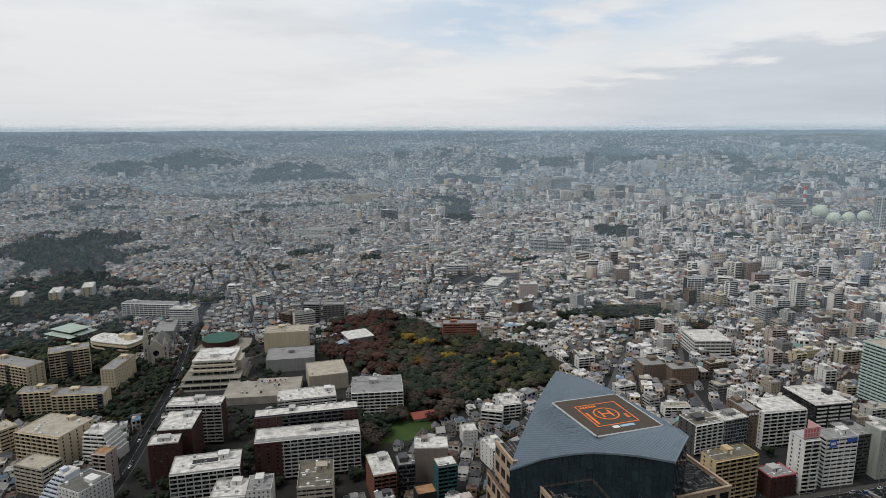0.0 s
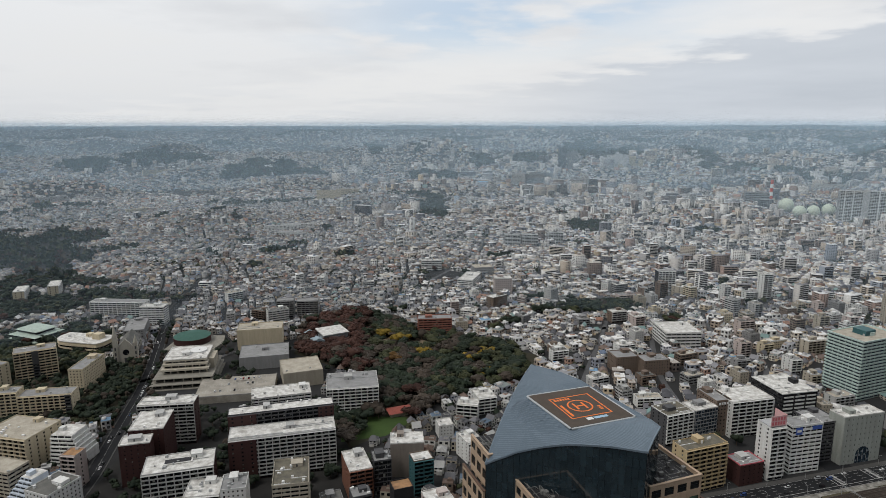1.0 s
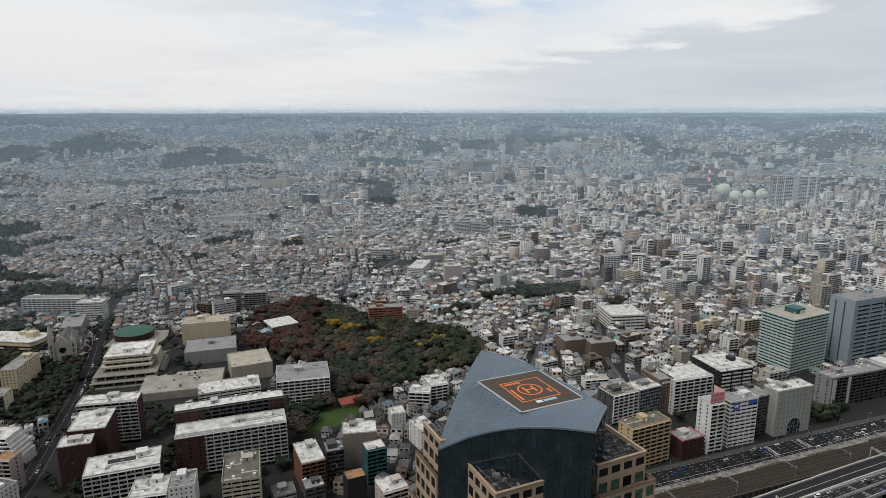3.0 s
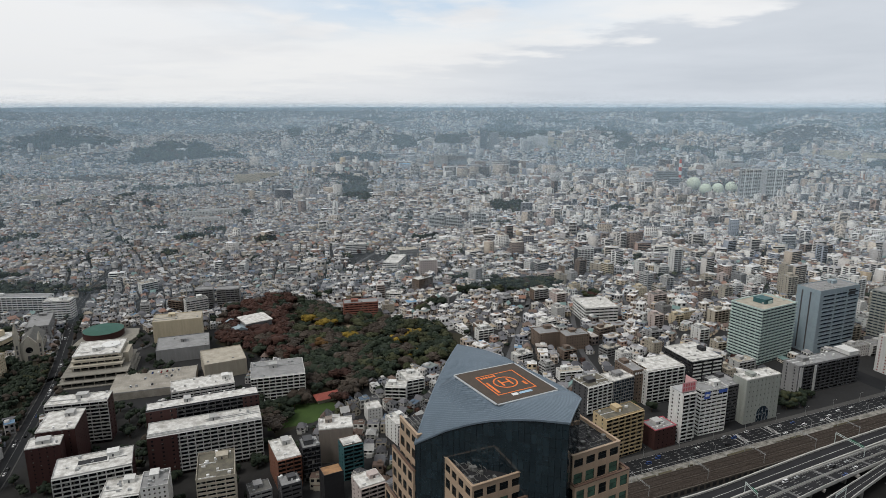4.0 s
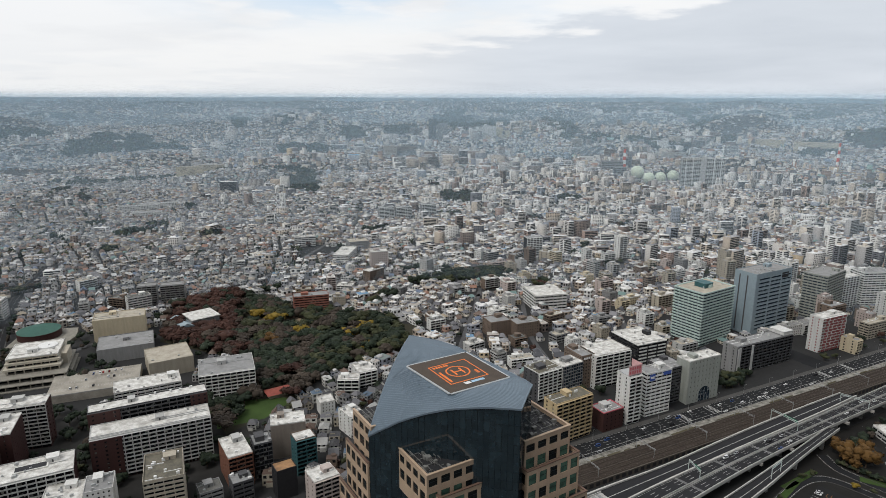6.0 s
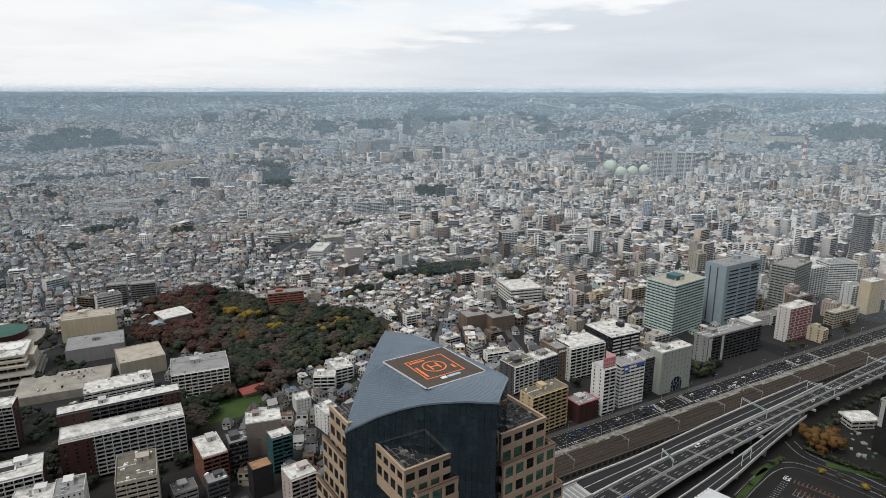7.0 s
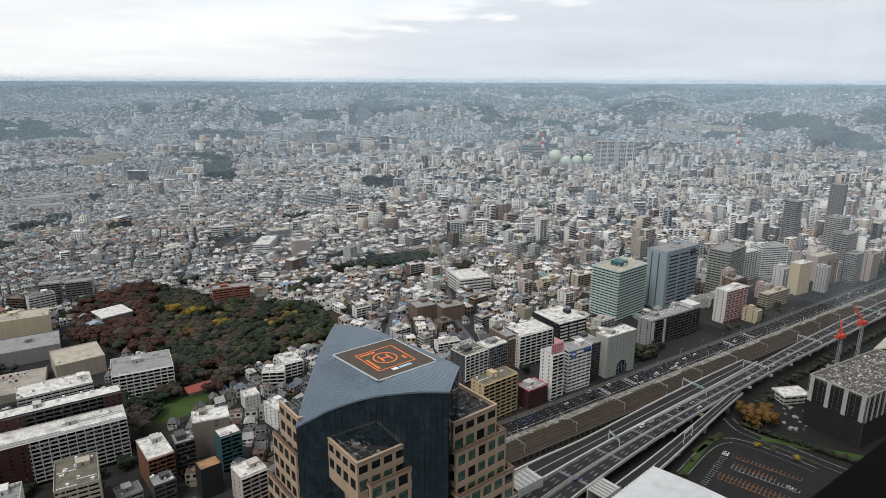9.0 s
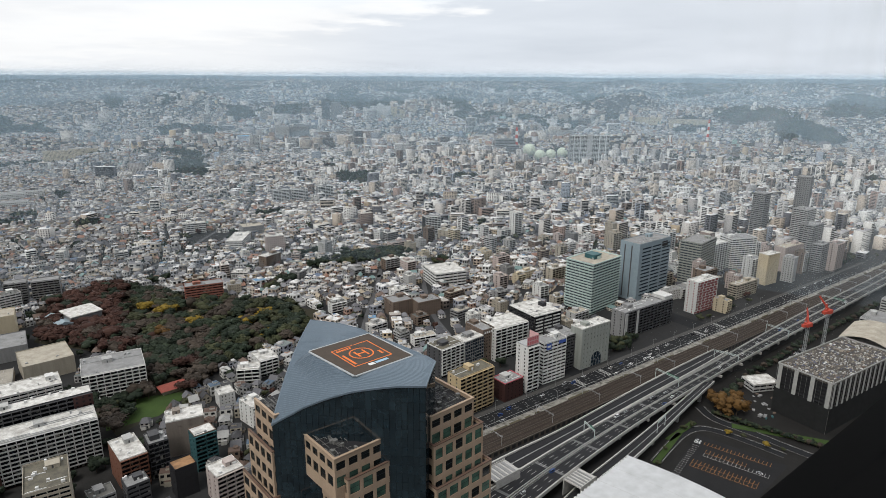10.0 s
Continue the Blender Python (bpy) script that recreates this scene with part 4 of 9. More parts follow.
def midrise():
    sites = midrise_sites()
    walls = [(M_WHITE, "white"), (M_LIGHTGREY, "pale grey"), (M_BEIGE, "beige"), (M_BROWN, "brown tiled"), (M_GREY, "grey"), (M_CREAM, "cream"), (M_PINKISH, "pinkish")]
    weight = [0.28, 0.17, 0.14, 0.15, 0.09, 0.09, 0.08]
    near = sites[:125]
    for x, y, w, d, fl, rot in near:
        i = nr.choice(len(walls), p=weight)
        rf = nr.choice(["white", "grey", "grey", "dark", "tan"])
        st = nr.choice(["balc", "balc", "punch", "band"])
        block("apartment_building", f"{walls[i][1]} mid-rise block of {fl} storeys with a {rf} roof", float(x), float(y), float(w), float(d), fl * 3.1, float(rot), str(st), walls[i][0], str(rf), units=4, floor=3.1, split=False,
              category="apartment building", group="mid-rise blocks among the houses", balc_mat=M_LIGHTGREY if walls[i][0] is M_BROWN and nr.random() < 0.5 else None)
    # the rest, farther off, joined
    ps = []
    for x, y, w, d, fl, rot in sites[125:]:
        OCCUPIED.append((x, y, w / 2 + 2, d / 2 + 2, radians(rot)))
        ps.append(far_block(float(x), float(y), w, d, fl, radians(rot), 1.0))
    v, q, m = gather(ps)
    big_mesh("far_apartment_buildings", v, q, m, [M_FARWALL, M_FARROOF, M_GLASS], "mid-rise blocks in white, grey, beige and brown", "apartment building")


CUBE_V = np.array([(-.5, -.5, 0), (.5, -.5, 0), (.5, .5, 0), (-.5, .5, 0), (-.5, -.5, 1), (.5, -.5, 1), (.5, .5, 1), (-.5, .5, 1)], float)
CUBE_Q = np.array([(0, 1, 5, 4), (1, 2, 6, 5), (2, 3, 7, 6), (3, 0, 4, 7), (4, 5, 6, 7)])


def far_block(x, y, w, d, fl, rot, s, base=None):
    """A joined-mesh block: body with roof slab and stair head, a dark strip of panes on each side of each floor."""
    h = fl * 3.1
    vs, qs, ms = [CUBE_V * (w, d, h)], [CUBE_Q], [np.array([0, 0, 0, 0, 0])]
    o = 8

    def cube(cx, cy, z, a, b, c, m):
        nonlocal o
        vs.append(CUBE_V * (a, b, c) + (cx, cy, z))
        qs.append(CUBE_Q + o)
        ms.append(np.full(5, m))
        o += 8

    cube(0, 0, h + 0.02, w - 0.8, d - 0.8, 0.3, 1)
    cube(nr.uniform(-.25, .25) * w, nr.uniform(0, .25) * d, h + 0.3, nr.uniform(3, 5), nr.uniform(3, 5), nr.uniform(2, 3.5), 0)
    style = nr.random()
    nb = max(2, int(w / 3.4))
    wq = []
    for f in range(fl):
        z0, z1 = f * 3.1 + (0.9 if style > 0.5 else 0.35), f * 3.1 + 2.5
        for sgn in (-1, 1):
            yy = sgn * (d / 2 + 0.04)
            if style > 0.5:
                for k in range(nb):
                    c = (k + 0.5) / nb * w - w / 2
                    wq.append([(c - 0.95 * sgn * -1, yy, z0), (c - 0.95 * sgn, yy, z0), (c - 0.95 * sgn, yy, z1), (c + 0.95 * sgn, yy, z1)])
            else:
                wq.append([(w * 0.46 * sgn, yy, z0), (-w * 0.46 * sgn, yy, z0), (-w * 0.46 * sgn, yy, z1), (w * 0.46 * sgn, yy, z1)])
            xx = sgn * (w / 2 + 0.04)
            if style < 0.25 or style > 0.75:
                wq.append([(xx, -d * 0.3 * sgn, z0 + 0.3), (xx, d * 0.3 * sgn, z0 + 0.3), (xx, d * 0.3 * sgn, z1), (xx, -d * 0.3 * sgn, z1)])
    wv = np.array(wq, float).reshape(-1, 3)
    vs.append(wv)
    qs.append(np.arange(len(wv)).reshape(-1, 4) + o)
    ms.append(np.full(len(wv) // 4, 2))
    v = np.concatenate(vs) * s
    c, sn = math.cos(rot), math.sin(rot)
    z = float(land(x, y)) if base is None else base
    v = np.stack([v[:, 0] * c - v[:, 1] * sn + x, v[:, 0] * sn + v[:, 1] * c + y, v[:, 2] + z - 0.5], -1)
    return v, np.concatenate(qs), np.concatenate(ms)


M_FARWALL = island_mat("far_block_walls", [(0, (0.70, 0.69, 0.665)), (0.27, (0.54, 0.515, 0.49)), (0.43, (0.37, 0.36, 0.355)), (0.55, (0.45, 0.385, 0.315)), (0.66, (0.20, 0.155, 0.135)), (0.75, (0.12, 0.12, 0.135)), (0.82, (0.62, 0.55, 0.47)), (0.90, (0.33, 0.235, 0.195)), (0.95, (0.28, 0.31, 0.36))])
M_FARROOF = island_mat("far_block_roofs", [(0, (0.800, 0.800, 0.800)), (0.35, (0.453, 0.447, 0.459)), (0.6, (0.239, 0.235, 0.248)), (0.8, (0.580, 0.534, 0.472))])
WALL_TONES = [(0, (0.72, 0.71, 0.69)), (0.32, (0.61, 0.555, 0.48)), (0.46, (0.42, 0.41, 0.405)), (0.57, (0.42, 0.345, 0.28)), (0.68, (0.17, 0.14, 0.125)), (0.77, (0.54, 0.44, 0.31)), (0.83, (0.26, 0.28, 0.33)), (0.90, (0.39, 0.25, 0.195)), (0.95, (0.52, 0.53, 0.56))]
PITCHED_TONES = [(0, (0.055, 0.056, 0.064)), (0.28, (0.105, 0.104, 0.114)), (0.48, (0.19, 0.188, 0.20)), (0.60, (0.135, 0.094, 0.075)), (0.75, (0.24, 0.13, 0.09)), (0.83, (0.11, 0.145, 0.21)), (0.87, (0.14, 0.22, 0.21)), (0.90, (0.48, 0.48, 0.48)), (0.96, (0.32, 0.27, 0.20))]
FLAT_TONES = [(0, (0.62, 0.61, 0.60)), (0.28, (0.38, 0.38, 0.38)), (0.52, (0.23, 0.23, 0.24)), (0.72, (0.34, 0.31, 0.28)), (0.84, (0.15, 0.175, 0.17)), (0.90, (0.13, 0.13, 0.13)), (0.985, (0.13, 0.24, 0.36))]


def toned(stops, k):
    return [(p, tuple(v * k for v in c)) for p, c in stops]


M_HOUSEWALL = island_mat("house_walls", toned(WALL_TONES, 1.16))
M_HOUSEROOF = island_mat("house_roofs", toned(PITCHED_TONES, 1.2), 0.6)
M_FLATROOF = island_mat("flat_house_roofs", toned(FLAT_TONES, 1.2), 0.8)
# darker copies of the same tones: cloud shade over the left put into colour
M_SHADEDWALL = island_mat("shaded_house_walls", toned(WALL_TONES, 0.88))
M_SHADEDROOF = island_mat("shaded_house_roofs", toned(PITCHED_TONES, 1.05), 0.55)
M_SHADEDFLAT = island_mat("shaded_flat_roofs", toned(FLAT_TONES, 0.8), 0.8)


def house_templates():
    """Unit houses (1 x 1 x 1, wall top at 0.62): gable, hip, flat; wall 0, roof 1, glass 2."""
    def walls(h):
        return [(-.5, -.5, 0), (.5, -.5, 0), (.5, .5, 0), (-.5, .5, 0), (-.5, -.5, h), (.5, -.5, h), (.5, .5, h), (-.5, .5, h)], [(0, 1, 5, 4), (1, 2, 6, 5), (2, 3, 7, 6), (3, 0, 4, 7)], [0] * 4

    def panes(v, q, m, h):
        for (ax, ay, bx, by) in ((-.5, -.504, .5, -.504), (.504, -.5, .504, .5), (.5, .504, -.5, .504), (-.504, .5, -.504, -.5)):
            for lo, hi in ((0.12 * h / .62, 0.26 * h / .62), (0.40 * h / .62, 0.55 * h / .62)):
                for t0, t1 in ((0.10, 0.36), (0.58, 0.86)):
                    i = len(v)
                    v += [(ax + (bx - ax) * t0, ay + (by - ay) * t0, lo), (ax + (bx - ax) * t1, ay + (by - ay) * t1, lo), (ax + (bx - ax) * t1, ay + (by - ay) * t1, hi), (ax + (bx - ax) * t0, ay + (by - ay) * t0, hi)]
                    q.append((i, i + 1, i + 2, i + 3))
                    m.append(2)
    out = []
    for kind in ("gable", "hip", "flat"):
        h = 0.62 if kind != "flat" else 0.86
        v, q, m = walls(h)
        i = len(v)
        e = 0.57
        if kind == "gable":
            v += [(-e, -e, h - .05), (e, -e, h - .05), (e, e, h - .05), (-e, e, h - .05), (-e, 0, 1), (e, 0, 1)]
            q += [(i, i + 1, i + 5, i + 4), (i + 2, i + 3, i + 4, i + 5)]
            m += [1, 1]
            j = len(v)
            v += [(-.5, -.5, h), (-.5, .5, h), (-.5, 0, .98), (-.5, 0, .98), (.5, -.5, h), (.5, .5, h), (.5, 0, .98), (.5, 0, .98)]
            q += [(j + 1, j, j + 2, j + 3), (j + 4, j + 5, j + 6, j + 7)]
            m += [0, 0]
        elif kind == "hip":
            v += [(-e, -e, h - .04), (e, -e, h - .04), (e, e, h - .04), (-e, e, h - .04), (-.22, 0, .96), (.22, 0, .96)]
            q += [(i, i + 1, i + 5, i + 4), (i + 2, i + 3, i + 4, i + 5), (i + 1, i + 2, i + 5, i + 5), (i + 3, i, i + 4, i + 4)]
            m += [1] * 4
        else:
            v += [(-.5, -.5, h + .002), (.5, -.5, h + .002), (.5, .5, h + .002), (-.5, .5, h + .002)]
            q += [(i, i + 1, i + 2, i + 3)]
            m += [1]
            k = len(v)
            v += [tuple(c) for c in CUBE_V * (.4, .45, .14) + (.15, .2, h)]
            q += [tuple(int(a) + k for a in c) for c in CUBE_Q]
            m += [0] * 4 + [1]
        k = len(v)
        v += [tuple(p) for p in CUBE_V * (.55, .30, .36) + (.1 if kind != "hip" else -.1, -.62, 0)]
        q += [tuple(int(a) + k for a in p) for p in CUBE_Q]
        m += [0] * 4 + [1]
        k = len(v)
        v += [tuple(p) for p in CUBE_V * (.26, .34, .52) + (.60, .12, 0)]
        q += [tuple(int(a) + k for a in p) for p in CUBE_Q]
        m += [0] * 4 + [1]
        panes(v, q, m, h)
        # tri quads become true quads by a doubled corner
        v2, q2 = list(v), []
        for c in q:
            if len(set(c)) < 4:
                v2.append(v2[c[3]])
                c = (*c[:3], len(v2) - 1)
            q2.append(c)
        out.append((np.array(v2), np.array(q2), np.array(m)))
    return out


def lots():
    """House lots on many small street grids."""
    xs, ys, rs = [], [], []
    seeds = []
    for i in range(-16, 26):
        for j in range(2, 22):
            x, y = i * 130 + nr.uniform(-50, 50), j * 115 + nr.uniform(-45, 45)
            if 280 < math.hypot(x, y) < 2450:
                seeds.append((x, y, math.radians(nr.choice([-25, -10, 5, 13, 30, 45]) + nr.normal(0, 6))))
    S = np.array(seeds)
    gx, gy = np.meshgrid(np.arange(-14, 15), np.arange(-14, 15))
    for k, (sx, sy, r) in enumerate(seeds):
        px, py = nr.uniform(9.0, 11.0), nr.uniform(10.0, 12.0)
        lx = gx.ravel() * px + nr.normal(0, 0.7, gx.size) + 5.0 * np.floor(gx.ravel() / 7)
        ly = gy.ravel() * py + nr.normal(0, 0.5, gx.size) + 4.6 * np.floor(gy.ravel() / 2)
        x, y = sx + lx * math.cos(r) - ly * math.sin(r), sy + lx * math.sin(r) + ly * math.cos(r)
        near = S[np.hypot(S[:, 0] - sx, S[:, 1] - sy) < 480]
        d = np.hypot(x[:, None] - near[None, :, 0], y[:, None] - near[None, :, 1])
        own = np.hypot(x - sx, y - sy) <= d.min(1) + 1e-6
        xs.append(x[own]), ys.append(y[own]), rs.append(np.full(own.sum(), r))
    x, y, r = np.concatenate(xs), np.concatenate(ys), np.concatenate(rs)
    keep = in_view(x, y) & (np.hypot(x, y) > 385) & (np.hypot(x, y) < 2300)
    x, y, r = x[keep], y[keep], r[keep]
    ok = is_free(x, y, 4.0) & (nr.random(len(x)) > 0.05)
    ax, ay, ux, uy = AVENUE
    off = -(x - ax) * uy + (y - ay) * ux
    ok &= ~((off < 75) & (x > 150))
    return x[ok], y[ok], r[ok] + nr.choice([0, math.pi / 2], ok.sum())


def houses():
    x, y, r = lots()
    n = len(x)
    kind = nr.choice(3, n, p=[0.32, 0.20, 0.48])
    w, d = nr.uniform(6.2, 10.0, n), nr.uniform(6.0, 8.8, n)
    h = np.where(kind == 2, nr.uniform(7.0, 11.5, n), nr.uniform(7.2, 9.8, n))
    big = (nr.random(n) < 0.16) & (np.hypot(x, y) > 560) & (np.degrees(np.arctan2(x, y)) > -4)
    kind[big] = 2
    w[big] *= nr.uniform(1.25, 2.0, big.sum())
    d[big] *= nr.uniform(1.1, 1.5, big.sum())
    h[big] *= nr.uniform(1.0, 1.5, big.sum())
    dist = np.hypot(x, y)
    order = np.argsort(dist)
    near = np.zeros(n, bool)
    near[order[:265]] = True
    T3 = house_templates()
    for k in range(3):
        # the nearest ones are things of their own
        tv, tq, tm = T3[k]
        for i in np.where(near & (kind == k))[0]:
            single_house(tv, tq, tm, ("gabled", "hip-roofed", "flat-roofed")[k], float(x[i]), float(y[i]), float(r[i]), (w[i], d[i], h[i]))
    # houses toward the left take the darker copies
    shaded = np.degrees(np.arctan2(x, y)) + nr.normal(0, 5, n) < 2 + 0.006 * (dist - 900)
    for name, sel, mats, lb in (("old_houses", shaded, [M_SHADEDWALL, M_SHADEDROOF, M_GLASS, M_SHADEDFLAT], "densely packed houses, cloud shade put into their darker walls and roofs"), ("houses", ~shaded, [M_HOUSEWALL, M_HOUSEROOF, M_GLASS, M_FLATROOF], "densely packed small houses with grey, brown and pale roofs")):
        ps = []
        for k in range(3):
            tv, tq, tm = T3[k]
            tm = np.where(tm == 1, 3, tm) if k == 2 else tm
            for s, q in ((~near & (kind == k) & sel & (dist < 1150), tq >= 0), (~near & (kind == k) & sel & (dist >= 1150), np.repeat(tm[:, None] != 2, 4, 1))):
                tq2, tm2 = tq[q[:, 0]], tm[q[:, 0]]
                used, back = np.unique(tq2, return_inverse=True)
                ps.append(repeat(tv[used], back.reshape(-1, 4), tm2, x[s], y[s], land(x[s], y[s]) - 0.3, r[s], w[s], d[s], h[s]))
        v, q, m = gather(ps)
        big_mesh(name, v, q, m, mats, lb, "house")
    return n


HOUSE_WALLS = [mat("house_wall_" + a, c, None, 0.8, 0.5, 3, 0.08, streak=True, vary=0.1) for a, c in (("white", (0.60, 0.59, 0.56)), ("cream", (0.42, 0.38, 0.31)), ("grey", (0.25, 0.25, 0.25)), ("brown", (0.16, 0.12, 0.095)))]
HOUSE_ROOFS = [mat("house_roof_" + a, c, None, 0.7, 0.5, 4, 0.15, vary=0.15) for a, c in (("slate", (0.075, 0.075, 0.08)), ("grey", (0.15, 0.15, 0.16)), ("brown", (0.115, 0.08, 0.065)), ("pale", (0.44, 0.44, 0.43)), ("blue", (0.10, 0.14, 0.19)))]


def single_house(tv, tq, tm, kind, x, y, r, size):
    iw, ir = int(nr.choice(4, p=[.5, .2, .2, .1])), int(nr.choice(5, p=[.28, .28, .2, .16, .08]))
    t = thing("house", f"small {kind} house with {('white', 'cream', 'grey', 'brown')[iw]} walls and {('slate-dark', 'grey', 'brown', 'pale', 'blue')[ir]} roof", "house", x, y, -0.1, math.degrees(r), "small houses near the park")
    for name, idx, mt in (("wall", 0, HOUSE_WALLS[iw]), ("roof", 1, HOUSE_ROOFS[ir]), ("window", 2, M_GLASS)):
        s = Shape()
        for c, k in zip(tq, tm):
            if k == idx:
                s.face([tuple(tv[j] * size) for j in c])
        part(name, s, mt, t)


def far_city():
    """Beyond the basin: smaller and smaller roofs up the far slopes."""
    ps = []
    for r0, r1, n, big in ((2280, 3000, 25000, 1.0), (3000, 3900, 27000, 1.35), (3900, 4700, 19000, 2.2)):
        a = np.radians(nr.uniform(-42, 65, n))
        r = np.sqrt(nr.uniform(r0 ** 2, r1 ** 2, n))
        x, y = r * np.sin(a), r * np.cos(a)
        k = np.sin(x * .006 + y * .004) + np.sin(y * .011 - x * .003) + nr.normal(0, 0.8, n)
        ok = is_free(x, y, 5, False) & (k > -1.1)
        x, y, r = x[ok], y[ok], r[ok]
        s = r / far_distance(r) * big
        tall = np.where(nr.random(len(x)) < np.where(np.degrees(np.arctan2(x, y)) < -6, .012, .05), nr.uniform(2.0, 4.5, len(x)), 1.0)
        w, d, h = nr.uniform(7, 16, len(x)) * s * np.sqrt(tall), nr.uniform(7, 12, len(x)) * s, nr.uniform(6, 9, len(x)) * s * tall
        T3 = house_templates()
        for kk, lo, hi in ((0, 0, .5), (2, .5, 1.01)):
            u = nr.random(len(x))
            sel = (u >= lo) & (u < hi)
            tv, tq, tm = T3[kk]
            nq = 8 if kk == 0 else 5
            tq2, tm2 = tq[:nq], tm[:nq]
            used = np.unique(tq2)
            back = -np.ones(len(tv), int)
            back[used] = np.arange(len(used))
            ps.append(repeat(tv[used], back[tq2], np.where(tm2 == 1, 2, tm2) if kk == 2 else tm2, x[sel], y[sel], land(x[sel], y[sel]) - 0.5, nr.uniform(0, 3.14, sel.sum()), w[sel], d[sel], h[sel]))
    v, q, m = gather(ps)
    big_mesh("far_houses", v, q, m, [M_HOUSEWALL, M_HOUSEROOF, M_FLATROOF], "distant roofs spread over far slopes", "house")
    # far estates
    ps = []
    for cx, cy, cnt, sp in ((-600, 3300, 7, 700), (300, 3000, 30, 900), (1200, 3000, 40, 700), (2200, 2600, 40, 700), (0, 4100, 36, 1300), (1900, 3700, 36, 1000), (480, 2350, 14, 130), (760, 2600, 16, 160), (-60, 1880, 8, 60), (1400, 2300, 20, 240), (300, 2700, 10, 160), (-900, 2900, 3, 260), (1750, 2450, 16, 200), (900, 2150, 26, 200), (200, 3500, 14, 260), (1500, 3300, 16, 300)):
        for _ in range(cnt):
            x, y = cx + nr.normal(0, sp * .6), cy + nr.normal(0, sp * .35)
            rr = math.hypot(x, y)
            if rr > 4750:
                continue
            ps.append(far_block(x, y, nr.uniform(25, 60), nr.uniform(11, 15), int(nr.integers(6, 15)), radians(nr.choice([10, -15]) + nr.normal(0, 5)), float(rr / far_distance(rr)) * (0.95 if rr < 2800 else 1.2)))
    v, q, m = gather(ps)
    big_mesh("far_estates", v, q, m, [M_FARWALL, M_FARROOF, M_GLASS], "distant slab apartment estates", "apartment building")


midrise()
houses()
far_city()

# ---- the tower with the helipad ----
M_STONE = mat("tan_granite", (0.45, 0.335, 0.24), (0.34, 0.25, 0.18), 0.6, 0.3, 2.5, 0.05, streak=True, stain=0.3)
# bluish reflections are put into the lighter tone of the glass
M_TOWERGLASS = mat("dark_blue_curtain_glass", (0.012, 0.022, 0.029), (0.030, 0.048, 0.058), 0.04, 0.10, 0.4, 0.03, spec=1.0, vary=0.22)
M_MULLION = mat("dark_mullion", (0.022, 0.026, 0.030), None, 0.4, bump=0, metal=0.5)
M_GREENGLASS = mat("green_window_glass", (0.10, 0.20, 0.145), (0.035, 0.075, 0.060), 0.10, 0.25, 1.0, 0.02, stain=0.6, spec=0.7)
M_DARKGLASS = mat("dark_window_glass", (0.012, 0.016, 0.017), None, 0.08, 0.3, bump=0, spec=0.6)
M_METALROOF = mat("blue_grey_metal_roof", (0.125, 0.165, 0.205), (0.10, 0.135, 0.17), 0.45, 0.05, 1.5, 0.03, metal=0.25)
M_METALRIB = mat("metal_roof_seam", (0.175, 0.222, 0.268), (0.145, 0.185, 0.226), 0.45, 0.3, bump=0, metal=0.25)
M_EDGENET = mat("pale_edge_net", (0.46, 0.48, 0.49), (0.30, 0.32, 0.33), 0.6, 0.6, 4, 0.1)
M_COPING = mat("dark_brown_ledge", (0.15, 0.095, 0.07), (0.10, 0.065, 0.05), 0.7, 0.4)
M_HELIDECK = mat("helipad_deck_brown", (0.090, 0.072, 0.058), (0.065, 0.052, 0.044), 0.85, 0.3, 2.0, 0.1)
M_ORANGE = mat("orange_marking", (0.85, 0.22, 0.05), (0.62, 0.15, 0.035), 0.7, 0.6)
M_PLANT = mat("roof_machinery_grey", (0.24, 0.24, 0.23), (0.12, 0.12, 0.115), 0.7, 0.6, metal=0.2)

LT, FR, RB, AP = (28.4, 245.0), (85.2, 213.0), (97.0, 231.6), (58.3, 305.0)


BACK = [(58.3, 305.0, 147.2), (70.0, 292.5, 148.2), (80.0, 276.6, 148.8), (88.3, 258.7, 149.0), (94.1, 244.3, 149.2), (97.0, 231.6, 149.3)]


def edge_front(u):
    z = np.interp(u, (0, .075, .15, .22, .30, .375, .45, .52, .60, .70, .81, 1), (127.0, 130.2, 133.2, 136.2, 138.7, 141.0, 142.9, 144.5, 145.8, 147.1, 148.2, 149.1))
    return Vector((LT[0] + (FR[0] - LT[0]) * u, LT[1] + (FR[1] - LT[1]) * u, z))


def edge_left(v):
    z = np.interp(v, (0, .085, .17, .29, .41, .54, .675, .84, 1), (127.0, 130.3, 133.3, 137.0, 140.2, 142.8, 144.9, 146.4, 147.2))
    return Vector((LT[0] + (AP[0] - LT[0]) * v, LT[1] + (AP[1] - LT[1]) * v, z))


def edge_back(u):
    k = np.linspace(0, 1, len(BACK))
    return Vector([float(np.interp(u, k, [p[i] for p in BACK])) for i in range(3)])


def edge_right(v):
    a, b = edge_front(1), edge_back(1)
    return a.lerp(b, v) + Vector((0, 0, 0.5 * math.sin(math.pi * v)))


def vault(u, v):
    """The vaulted roof: u from the low tip along the front, v toward the far apex."""
    p = edge_front(u) * (1 - v) + edge_back(u) * v + edge_left(v) * (1 - u) + edge_right(v) * u
    p -= edge_front(0) * ((1 - u) * (1 - v)) + edge_front(1) * (u * (1 - v)) + edge_back(0) * ((1 - u) * v) + edge_back(1) * (u * v)
    return p


PAD = [Vector((0.69 + (x - 0.69) * 1.0151, 1.36 + (y - 1.36) * 1.0151)) for x, y in ((48.8, 261.4), (61.0, 230.8), (89.5, 239.9), (78.7, 270.3))]
PAD_MID = sum(PAD, Vector((0, 0))) / 4
PAD_X = (PAD[2] - PAD[1]).normalized()
